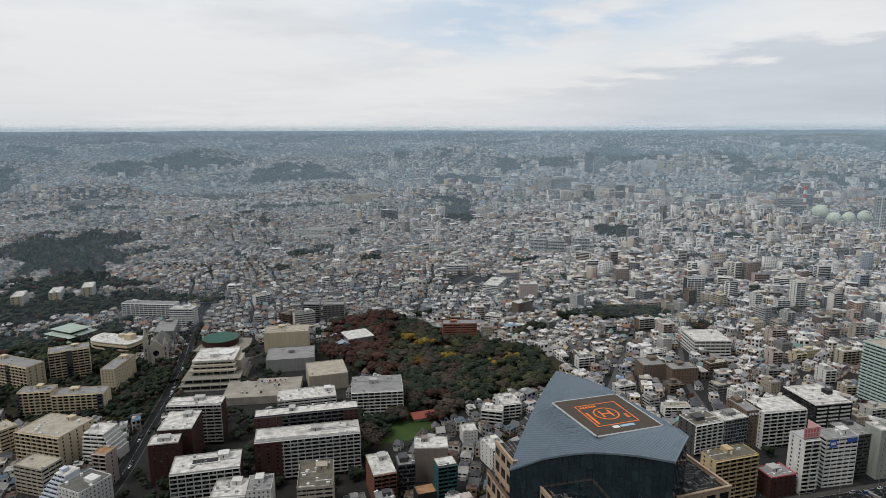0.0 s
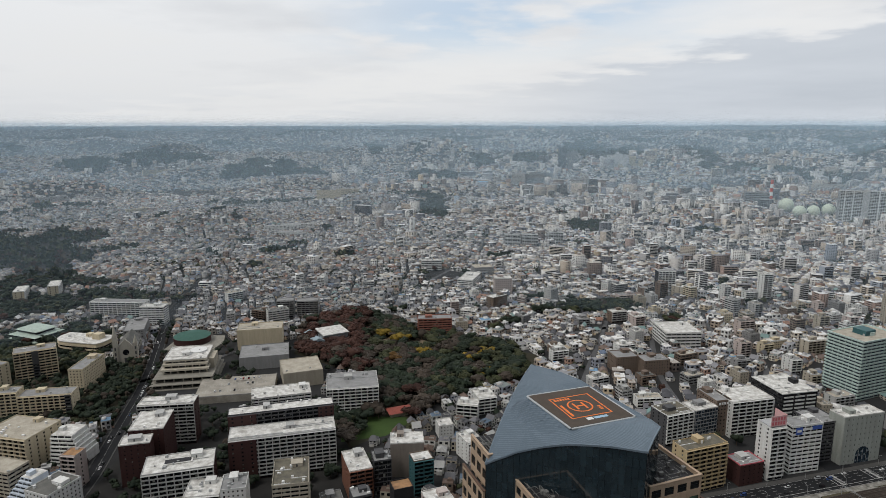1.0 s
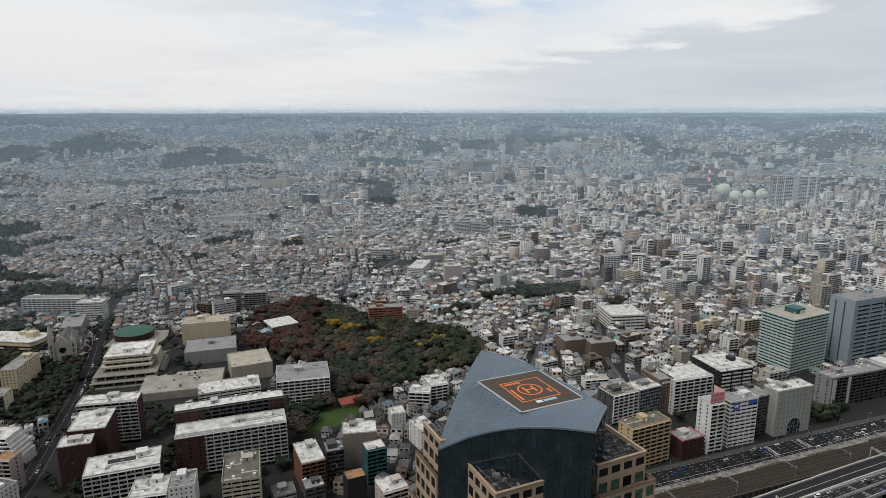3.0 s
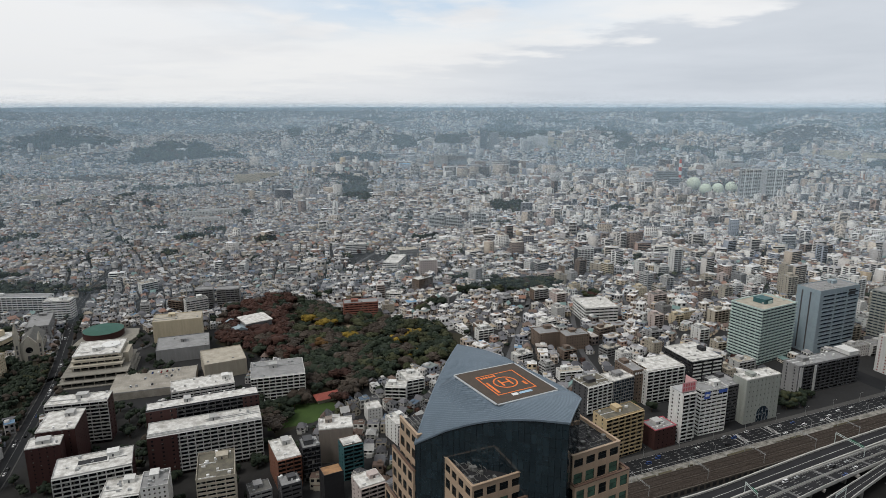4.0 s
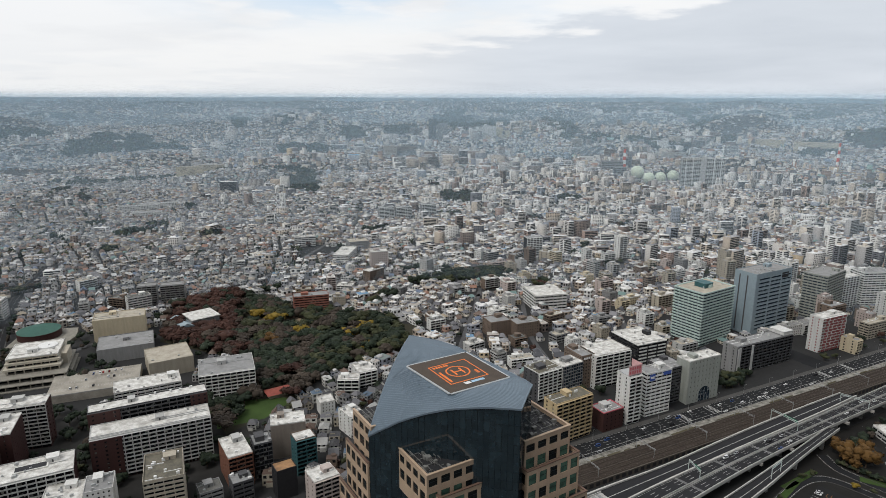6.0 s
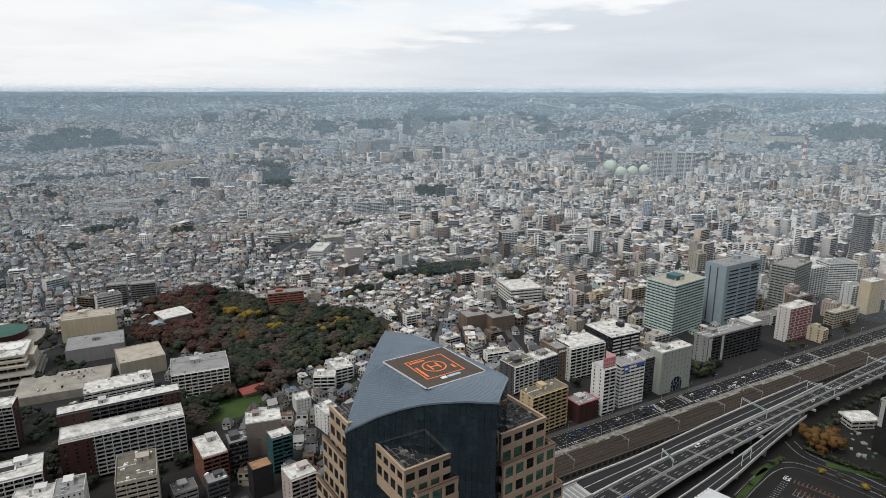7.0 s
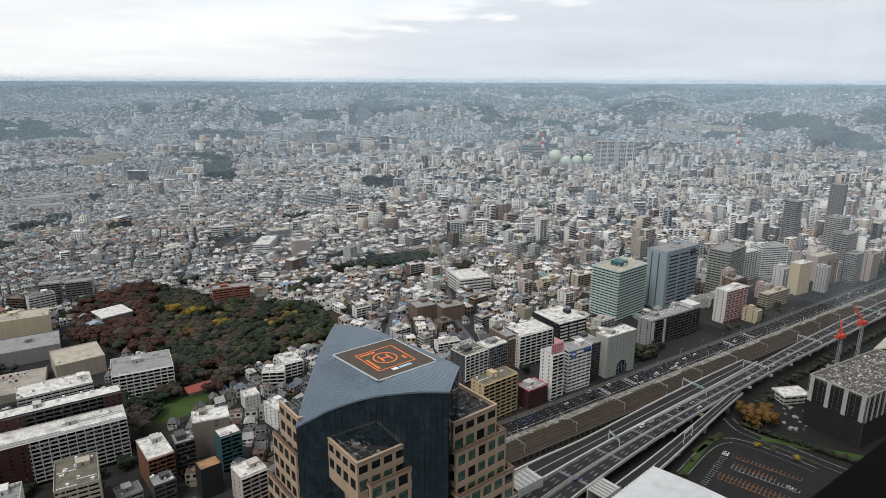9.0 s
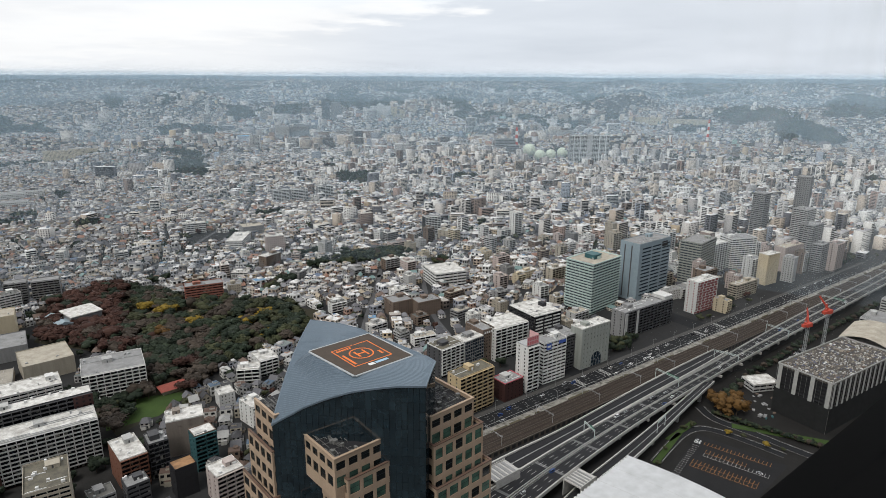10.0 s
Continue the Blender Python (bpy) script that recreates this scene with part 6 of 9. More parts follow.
def expressway():
    N = 90
    L = resample([(60, 262), (185, 315), (268, 342), (345, 363), (433, 388), (508, 411), (611, 442), (728, 473), (821, 496), (1000, 548), (1300, 650), (1700, 812)], N)
    R = resample([(75, 232), (191, 289), (288, 327), (341, 345), (398, 363), (470, 384), (567, 410), (703, 445), (830, 479), (1010, 524), (1310, 624), (1710, 785)], N)
    r = thing("expressway", "elevated concrete expressway with six lanes", "expressway", kind="structure")
    Z = 12.0
    part("deck", Shape().ribbon(L, R, Z - 1.9, Z - 0.06), M_CONCRETE, r)
    part("carriageway", Shape().ribbon(lerp_line(L, R, .02), lerp_line(L, R, .98), Z - 0.058, Z), M_EXPASPHALT, r)
    for k0, k1 in ((-0.01, 0.02), (0.98, 1.01)):
        part("barrier", Shape().ribbon(lerp_line(L, R, k0), lerp_line(L, R, k1), Z - 1.2, Z + 1.25), M_BARRIER, r)
    for k in (0.47, 0.53):
        part("median_barrier", Shape().ribbon(lerp_line(L, R, k - .006), lerp_line(L, R, k + .006), Z + 0.002, Z + 1.0), M_BARRIER, r)
    for k in (.055, .435, .565, .945):
        part("edge_line", Shape().ribbon(lerp_line(L, R, k - .004), lerp_line(L, R, k + .004), Z + .004, Z + .02), M_ROADMARK, r)
    Lf, Rf = resample(L, 700), resample(R, 700)
    for k in (.18, .31, .69, .82):
        s = Shape()
        for i in range(0, 460, 5):
            seg = slice(i, i + 3)
            s.ribbon(lerp_line(Lf, Rf, k - .006)[seg], lerp_line(Lf, Rf, k + .006)[seg], Z + .004, Z + .02)
        tagged(part("lane_line", s, M_ROADMARK, r), "broken white lane line", "", "", "stuff")
    # expansion joints
    for i in range(14, 420, 17):
        seg = slice(i, i + 2)
        part("expansion_joint", Shape().ribbon(lerp_line(Lf, Rf, .03)[seg], lerp_line(Lf, Rf, .47)[seg], Z + .003, Z + .012), M_JOINT, r)
        part("expansion_joint", Shape().ribbon(lerp_line(Lf, Rf, .53)[seg], lerp_line(Lf, Rf, .97)[seg], Z + .003, Z + .012), M_JOINT, r)
    for i in range(4, N - 2, 2):
        c = (L[i] + R[i]) / 2
        d = (R[i] - L[i]) / np.hypot(*(R[i] - L[i]))
        a = math.degrees(math.atan2(d[1], d[0]))
        p = Shape()
        p.box(-2.2, 2.2, -1.3, 1.3, 0, 8.4)
        p.prism([(-10, -1.2), (10, -1.2), (10, 1.2), (-10, 1.2)], 8.402, 10.08)
        part("pier", p, M_CONCRETE, r, at=(c[0], c[1], 0), turn=radians(a))
    # ramps
    ramp("slip_road", "curving slip road that drops away from the expressway", resample([(170, 262), (215, 289), (282, 314), (360, 346), (410, 367)], 30), resample([(180, 254), (229, 283), (288, 304), (366, 341), (418, 363)], 30), np.linspace(8.0, 11.9, 30))
    ramp("slip_road", "straight slip road climbing beside the railway", resample([(120, 318), (201, 341), (248, 351), (296, 366), (366, 387), (430, 404), (470, 414)], 30), resample([(124, 300), (187, 317), (234, 333), (271, 344.5), (345, 366), (430, 390), (480, 406)], 30), np.linspace(9.0, 11.9, 30))
    gantries()
    portals()


M_EXPASPHALT = mat("worn_expressway_asphalt", (0.025, 0.025, 0.028), (0.017, 0.017, 0.019), 0.88, 0.05, 1.2, 0.1)
M_BARRIER = mat("pale_concrete_barrier", (0.50, 0.49, 0.465), (0.32, 0.31, 0.295), 0.8, 0.3, 1.5, 0.1)
M_JOINT = mat("expansion_joint", (0.15, 0.15, 0.15), None, 0.7, 0.5)
M_GANTRY = mat("pale_green_steel", (0.50, 0.56, 0.54), None, 0.5, 0.5)
M_SIGNGREEN = mat("green_road_sign", (0.02, 0.16, 0.09), None, 0.6, 0.5)


def ramp(name, label, L, R, z):
    r = thing(name, label, "slip road", kind="structure")
    z = np.asarray(z)
    part("deck", Shape().ribbon(L, R, list(z - 1.5), list(z - 0.06)), M_CONCRETE, r)
    part("carriageway", Shape().ribbon(lerp_line(L, R, .05), lerp_line(L, R, .95), list(z - 0.058), list(z)), M_EXPASPHALT, r)
    for k0, k1 in ((-.02, .05), (.95, 1.02)):
        part("barrier", Shape().ribbon(lerp_line(L, R, k0), lerp_line(L, R, k1), list(z - 1.2), list(z + 1.2)), M_BARRIER, r)
    part("edge_line", Shape().ribbon(lerp_line(L, R, .48), lerp_line(L, R, .51), list(z + .004), list(z + .02)), M_ROADMARK, r)
    for i in range(2, len(L) - 1, 5):
        c = (L[i] + R[i]) / 2
        part("pier", Shape().box(-1.1, 1.1, -1.1, 1.1, 0, z[i] - 1.52), M_CONCRETE, r, at=(c[0], c[1], 0), turn=radians(15))


def gantries():
    for (x0, y0), (x1, y1), sign in (((379, 393), (383, 369), True), ((458, 402), (469, 384), False), ((267, 344), (266, 330), True), ((700, 470), (706, 445), True), ((330, 327), (317, 321), False), ((560, 430), (566, 408), False)):
        g = thing("sign_gantry", "pale steel gantry across the expressway" + (" with a green sign" if sign else ""), "road gantry", 0, 0, 12.0, 0, "gantries on the expressway")
        for x, y in ((x0, y0), (x1, y1)):
            part("post", Shape().beam((x, y, -2.0), (x, y, 6.6), 0.28, 0, 8), M_GANTRY, g)
        b = Shape()
        for z in (6.0, 7.2):
            b.beam((x0, y0, z), (x1, y1, z), 0.22)
        for k in range(9):
            p, q = Vector((x0, y0)).lerp(Vector((x1, y1)), k / 9), Vector((x0, y0)).lerp(Vector((x1, y1)), (k + 1) / 9)
            b.beam((p.x, p.y, 6.0), (q.x, q.y, 7.2), 0.09)
        part("crossbeam", b, M_GANTRY, g)
        if sign:
            p, q = Vector((x0, y0)).lerp(Vector((x1, y1)), .45), Vector((x0, y0)).lerp(Vector((x1, y1)), .95)
            d = (q - p).normalized()
            o = Vector((d.y, -d.x)) * -0.4
            part("sign", Shape().prism([tuple(p + o), tuple(q + o), tuple(q + o * 1.4), tuple(p + o * 1.4)], 5.4, 7.8), M_SIGNGREEN, g, "green direction sign seen edge-on")


def portals():
    for x, y, w, d, rot in ((180, 316, 22, 15, 16), (224, 289, 17, 14, 20)):
        g = thing("road_portal", "white concrete portal box over a slip road", "road portal", x, y, 0, rot)
        part("roof_slab", Shape().box(-w / 2, w / 2, -d / 2, d / 2, 16.6, 17.6).box(-w / 2, w / 2, -d / 2, -d / 2 + .4, 17.602, 18.5).box(-w / 2, w / 2, d / 2 - .4, d / 2, 17.602, 18.5), M_BARRIER, g)
        for e in (-1, 1):
            part("side_wall", Shape().box(-w / 2, w / 2, *sorted((e * d / 2, e * (d / 2 - .6))), 5.0, 16.598), M_BARRIER, g)
        for k in range(5):
            part("grille", Shape().box(-w / 2 + 1 + k * (w - 2) / 5, -w / 2 + (k + .8) * (w - 2) / 5, -d / 2 + 1, d / 2 - 1, 17.604, 17.9), M_GREY, g)


avenue()
railway()
expressway()


# ---- streets between the houses ----
def streets():
    for pts, w in STREETS:
        p = resample(pts, 60)
        d = np.gradient(p, axis=0)
        n = np.stack([-d[:, 1], d[:, 0]], 1) / np.hypot(d[:, 0], d[:, 1])[:, None]
        z = land(p[:, 0], p[:, 1]) + 0.12
        r = thing("street", "narrow grey street between the houses" if w < 9 else "broad tree-lined avenue with tram-dark asphalt", "street", kind="structure")
        part("carriageway", Shape().ribbon(p + n * w / 2, p - n * w / 2, list(z - 0.3), list(z)), M_ASPHALT if w > 9 else M_STREET, r)
        if w > 9:
            for k in (0.49, -0.49):
                part("kerb", Shape().ribbon(p + n * w * (k + .04), p + n * w * (k - .04), list(z - .25), list(z + .16)), M_PAVE, r)
            part("centre_line", Shape().ribbon(p + n * .06, p - n * .06, list(z + .004), list(z + .02)), M_ROADMARK, r)


M_STREET = mat("grey_street", (0.10, 0.10, 0.104), (0.065, 0.065, 0.068), 0.9, 0.1, 1.2, 0.05)
streets()


# ---- vehicles ----
CAR_PAINT = [mat("car_paint_" + a, c, c, 0.25, bump=0, spec=0.6) for a, c in (("white", (0.75, 0.75, 0.75)), ("silver", (0.42, 0.43, 0.44)), ("black", (0.02, 0.02, 0.022)), ("red", (0.35, 0.03, 0.03)), ("blue", (0.04, 0.08, 0.22)))]
CAR_NAMES = ("white", "silver", "black", "red", "blue")
_car_mesh = {}


def car(x, y, z, rot, colour, van=False, group="cars on the roads", where="on the road"):
    key = (colour, van)
    L_, W_, H_ = (4.9, 1.9, 2.1) if van else (4.4, 1.75, 1.45)
    if key not in _car_mesh:
        b = Shape()
        b.prism([(-L_ / 2, -W_ / 2 + .2), (-L_ / 2 + .25, -W_ / 2), (L_ / 2 - .4, -W_ / 2), (L_ / 2, -W_ / 2 + .35), (L_ / 2, W_ / 2 - .35), (L_ / 2 - .4, W_ / 2), (-L_ / 2 + .25, W_ / 2), (-L_ / 2, W_ / 2 - .2)], .28, H_ * .60)
        c = Shape()
        a0, a1, b0, b1 = (-L_ / 2 + .15, L_ / 2 - .9, -L_ / 2 + .25, L_ / 2 - 1.5) if van else (-L_ / 2 + .5, L_ / 2 - 1.1, -L_ / 2 + 1.1, L_ / 2 - 1.9)
        z0, z1, y0, y1 = H_ * .602, H_ - .06, W_ / 2 - .08, W_ / 2 - .25
        lo = [(a0, -y0, z0), (a1, -y0, z0), (a1, y0, z0), (a0, y0, z0)]
        hi = [(b0, -y1, z1), (b1, -y1, z1), (b1, y1, z1), (b0, y1, z1)]
        for k in range(4):
            j = (k + 1) % 4
            c.face([lo[k], lo[j], hi[j], hi[k]])
        top = Shape().prism([(b0, -y1), (b1, -y1), (b1, y1), (b0, y1)], z1 + .001, z1 + .06)
        wl = Shape().beam((0, -.1, 0), (0, .1, 0), .32, 0, 10)
        _car_mesh[key] = (b.build("body", CAR_PAINT[colour]), c.build("cabin_glass", M_CARGLASS), top.build("cabin_roof", CAR_PAINT[colour]), wl.build("wheel", M_TYRE))
    b, c, tp, wl = _car_mesh[key]
    t = thing("van" if van else "car", f"{CAR_NAMES[colour]} {'delivery van' if van else 'passenger car'} {where}", "van" if van else "car", x, y, z, rot, group)
    part("body", b, None, t)
    part("cabin_glass", c, None, t)
    part("cabin_roof", tp, None, t)
    for ex in (-L_ * .3, L_ * .3):
        for ey in (-W_ / 2 + .08, W_ / 2 - .08):
            part("wheel", wl, None, t, at=(ex, ey, .32))


def traffic():
    rc = random.Random(5)
    pick = lambda: rc.choices(range(5), (4, 3, 2, 1, 1))[0]
    for k in range(34):
        o = rc.choice((-3.5, -6.9, -10.3, -13.7, -17.6))
        x, y, _ = along(o, rc.uniform(-10, 620))
        car(x, y, 0.06, 13.1 + (180 if o > -8 else 0), pick(), rc.random() < .2, "cars on the avenue", "on the avenue")
    L = resample([(60, 262), (185, 315), (268, 342), (345, 363), (433, 388), (508, 411), (611, 442), (728, 473), (821, 496)], 200)
    R = resample([(75, 232), (191, 289), (288, 327), (341, 345), (398, 363), (470, 384), (567, 410), (703, 445), (830, 479)], 200)
    for k in range(24):
        i = rc.randrange(30, 195)
        u = rc.choice((.12, .25, .37, .63, .75, .88))
        p = L[i] + (R[i] - L[i]) * u
        d = L[i + 1] - L[i] if i < 199 else L[i] - L[i - 1]
        car(float(p[0]), float(p[1]), 12.0, math.degrees(math.atan2(d[1], d[0])) + (180 if u < .5 else 0), pick(), rc.random() < .25, "cars on the expressway", "on the expressway")
    for j in range(9):
        a = radians(10)
        lx, ly = rc.choice([4 + 2.7 * k + 1.4 for k in range(13)]), rc.choice((8, 20))
        car(-196 + lx * math.cos(a) - ly * math.sin(a), 602 + lx * math.sin(a) + ly * math.cos(a), 9.0, 100, pick(), False, "cars on the parking deck", "on the parking deck")
    for k in range(16):
        i = rc.uniform(0, 1)
        p = resample(STREETS[0][0], 100)
        q = p[int(5 + i * 55)]
        e = rc.choice((-2.6, 2.6))
        car(float(q[0] + e), float(q[1]), 0.13, 97 if e < 0 else -83, pick(), rc.random() < .2, "cars on the tree-lined avenue", "on the tree-lined street")


traffic()

# ---- trees ----
def leaf_mat(name, c1, c2):
    m = bpy.data.materials.new(name)
    m.use_nodes = True
    nt = m.node_tree
    b = nt.nodes["Principled BSDF"]
    geo, oi = nt.nodes.new("ShaderNodeNewGeometry"), nt.nodes.new("ShaderNodeObjectInfo")
    col = _mix(nt, geo.outputs["Random Per Island"], c1, c2, "MIX")
    v = _math(nt, "ADD", 0.7, _math(nt, "MULTIPLY", oi.outputs["Random"], 0.6))
    col = _mix(nt, 1.0, col, v, "MULTIPLY")
    nt.links.new(col, b.inputs["Base Color"])
    b.inputs["Roughness"].default_value, b.inputs["Specular IOR Level"].default_value = 0.8, 0.2
    return m


LEAVES = {"dark green": leaf_mat("leaves_dark_green", (0.013, 0.021, 0.014), (0.029, 0.040, 0.024)), "olive": leaf_mat("leaves_olive", (0.036, 0.042, 0.020), (0.058, 0.063, 0.032)),
          "russet": leaf_mat("leaves_russet", (0.040, 0.019, 0.015), (0.066, 0.032, 0.024)), "brown": leaf_mat("leaves_brown", (0.042, 0.033, 0.026), (0.066, 0.053, 0.042)),
          "yellow": leaf_mat("leaves_yellow", (0.15, 0.105, 0.016), (0.27, 0.185, 0.030)), "orange": leaf_mat("leaves_orange", (0.085, 0.046, 0.015), (0.13, 0.070, 0.021))}


def crown_shape(rc, quads=190, count=7):
    """Uneven lobes of foliage with leaf clumps standing off them, in a crown about 1 wide and 0.8 high above 0.25."""
    lobes = [(rc.uniform(-.32, .32), rc.uniform(-.32, .32), rc.uniform(.42, .78), rc.uniform(.17, .27)) for _ in range(count)] + [(0, 0, .6, .33)]
    s = Shape()
    for x, y, z, r in lobes:
        ring = [[Vector((x, y, z)) + Vector((math.sin(b) * math.cos(a), math.sin(b) * math.sin(a), .8 * math.cos(b))) * (r * rc.uniform(.78, 1.1)) for a in (k * math.pi / 3 + b for k in range(6))] for b in (.35, 1.0, 1.65, 2.4)]
        i = len(s.v)
        s.v += [tuple(p) for q in ring for p in q]
        for k in range(3):
            for j in range(6):
                s.f.append((i + k * 6 + j, i + k * 6 + 6 + j, i + k * 6 + 6 + (j + 1) % 6, i + k * 6 + (j + 1) % 6))
        s.f += [(i, i + 1, i + 2, i + 3), (i, i + 3, i + 4, i + 5)]
        s.m += [0] * 20
    for _ in range(quads):
        x, y, z, r = rc.choice(lobes)
        a, b = rc.uniform(0, 2 * math.pi), math.acos(rc.uniform(-.5, 1))
        k = r * rc.uniform(.95, 1.25)
        p = Vector((x + k * math.sin(b) * math.cos(a), y + k * math.sin(b) * math.sin(a), z + k * .8 * math.cos(b)))
        n = (p - Vector((x, y, z))).normalized() + Vector((rc.uniform(-.5, .5), rc.uniform(-.5, .5), rc.uniform(-.2, .7)))
        n.normalize()
        u = n.cross(Vector((rc.uniform(-1, 1), rc.uniform(-1, 1), rc.uniform(-1, 1)))).normalized()
        w = n.cross(u)
        e = rc.uniform(.022, .05)
        s.face([p - u * e - w * e * .6, p + u * e * .8 - w * e, p + u * e + w * e * .7 + n * e * .4, p - u * e * .7 + w * e])
    return s


def trunk_shape(rc):
    s = Shape().beam((0, 0, 0), (rc.uniform(-.03, .03), 0, .42), .030, 0, 7, .018)
    for k in range(4):
        a = rc.uniform(0, 6.28)
        s.beam((0, 0, rc.uniform(.28, .4)), (.24 * math.cos(a), .24 * math.sin(a), rc.uniform(.5, .72)), .013, 0, 5, .005)
    return s


rt = random.Random(21)
TRUNKS = [trunk_shape(rt).build("trunk", M_TRUNK) for _ in range(3)]
CROWNS = {k: [crown_shape(rt, 60, 5).build("crown", m)] + [crown_shape(rt).build("crown", m) for _ in range(3)] for k, m in LEAVES.items()}


LATER = []
TREE_COUNT = [0]


def tree(x, y, h, w, kind, group, z=0.0, where="in the park"):
    TREE_COUNT[0] += 1
    if TREE_COUNT[0] > 290:
        LATER.append((x, y, z, h, w, kind))
        return
    t = thing("tree", f"{kind} broad-leaved tree {where}", "tree", x, y, z, rt.uniform(0, 360), group)
    t.scale = (w, w, h)
    part("trunk", rt.choice(TRUNKS), None, t)
    part("crown", rt.choice(CROWNS[kind][1:]), None, t)


def park():
    z = 0.10
    s = Shape().prism(PARK, 0.0, z)
    single("park_ground", s, M_WOODGROUND, "leaf-strewn park ground", "park", kind="structure")
    single("lawn", Shape().prism([(-68, 503), (-30, 512), (-6, 540), (-14, 548), (-40, 550), (-72, 544)], z + .004, z + .05), M_LAWN, "mown green lawn on the slope", "lawn", kind="structure")
    single("clearing", Shape().prism([(-60, 770), (-10, 780), (20, 745), (-20, 730), (-62, 742)], z + .004, z + .05), M_DIRT, "bare earth clearing among the trees", "clearing", kind="structure")
    single("clearing", Shape().prism([(85, 700), (108, 690), (92, 655), (72, 668)], z + .004, z + .05), M_DIRT, "bare earth clearing at the park edge", "clearing", kind="structure")
    placed = []
    tries = 0
    while len(placed) < 430 and tries < 9000:
        tries += 1
        x, y = rt.uniform(-160, 118), rt.uniform(490, 890)
        if not inside_poly(np.array([x]), np.array([y]), PARK)[0]:
            continue
        lawn = inside_poly(np.array([x]), np.array([y]), [(-66, 500), (-28, 510), (-2, 536), (-10, 548), (-36, 545), (-66, 538)])[0]
        bare = -58 < x < 12 and 735 < y < 772
        if lawn or (bare and rt.random() < .85) or any((x - a) ** 2 + (y - b) ** 2 < 6.6 ** 2 for a, b in placed):
            continue
        if any(abs((x - a) * math.cos(r) + (y - b) * math.sin(r)) < hw and abs(-(x - a) * math.sin(r) + (y - b) * math.cos(r)) < hd for a, b, hw, hd, r in OCCUPIED):
            continue
        placed.append((x, y))
        u = rt.random() * .45 + .55 * (.5 + .9 * noise.noise((x / 26, y / 26, 4.0)))
        if x < -66 and y > 660:
            kind = "russet" if rt.random() < .70 else "dark green" if u < .6 else "brown"
        elif y > 800:
            kind = "dark green" if u < .66 else "brown" if u < .76 else "olive"
        elif y > 700:
            kind = "dark green" if u < .42 else "olive" if u < .60 else "brown" if u < .86 else "yellow"
        elif x > 20:
            kind = "dark green" if u < .50 else "olive" if u < .72 else "brown"
        else:
            kind = "brown" if u < .52 else "dark green" if u < .80 else "russet" if u < .9 else "olive"
        h = rt.uniform(10, 16)
        tree(x, y, h, h * rt.uniform(1.05, 1.5), kind, "trees of the hill park", z)
    for x, y, h, kind in ((-43, 773, 14, "yellow"), (-23, 750, 15, "yellow"), (4, 702, 14, "yellow"), (-27, 676, 16, "orange"), (78, 697, 15, "yellow"), (60, 684, 13, "yellow"), (71, 639, 13, "yellow"), (-98, 717, 18, "russet"), (-76, 692, 18, "russet"), (-104, 740, 17, "russet"), (-60, 668, 15, "russet")):
        for dx, dy, k in ((0, 0, 1.0), (7, 3, .85), (-6, 5, .8)):
            tree(x + dx, y + dy, h * k, h * k * 1.35, kind, "trees of the hill park", z)


def is_clear(x, y):
    """Outside all the placed buildings."""
    ok = np.ones(len(x), bool)
    for a, b, hw, hd, r in OCCUPIED:
        ok &= ~((np.abs((x - a) * math.cos(r) + (y - b) * math.sin(r)) < hw) & (np.abs((y - b) * math.cos(r) - (x - a) * math.sin(r)) < hd))
    return ok


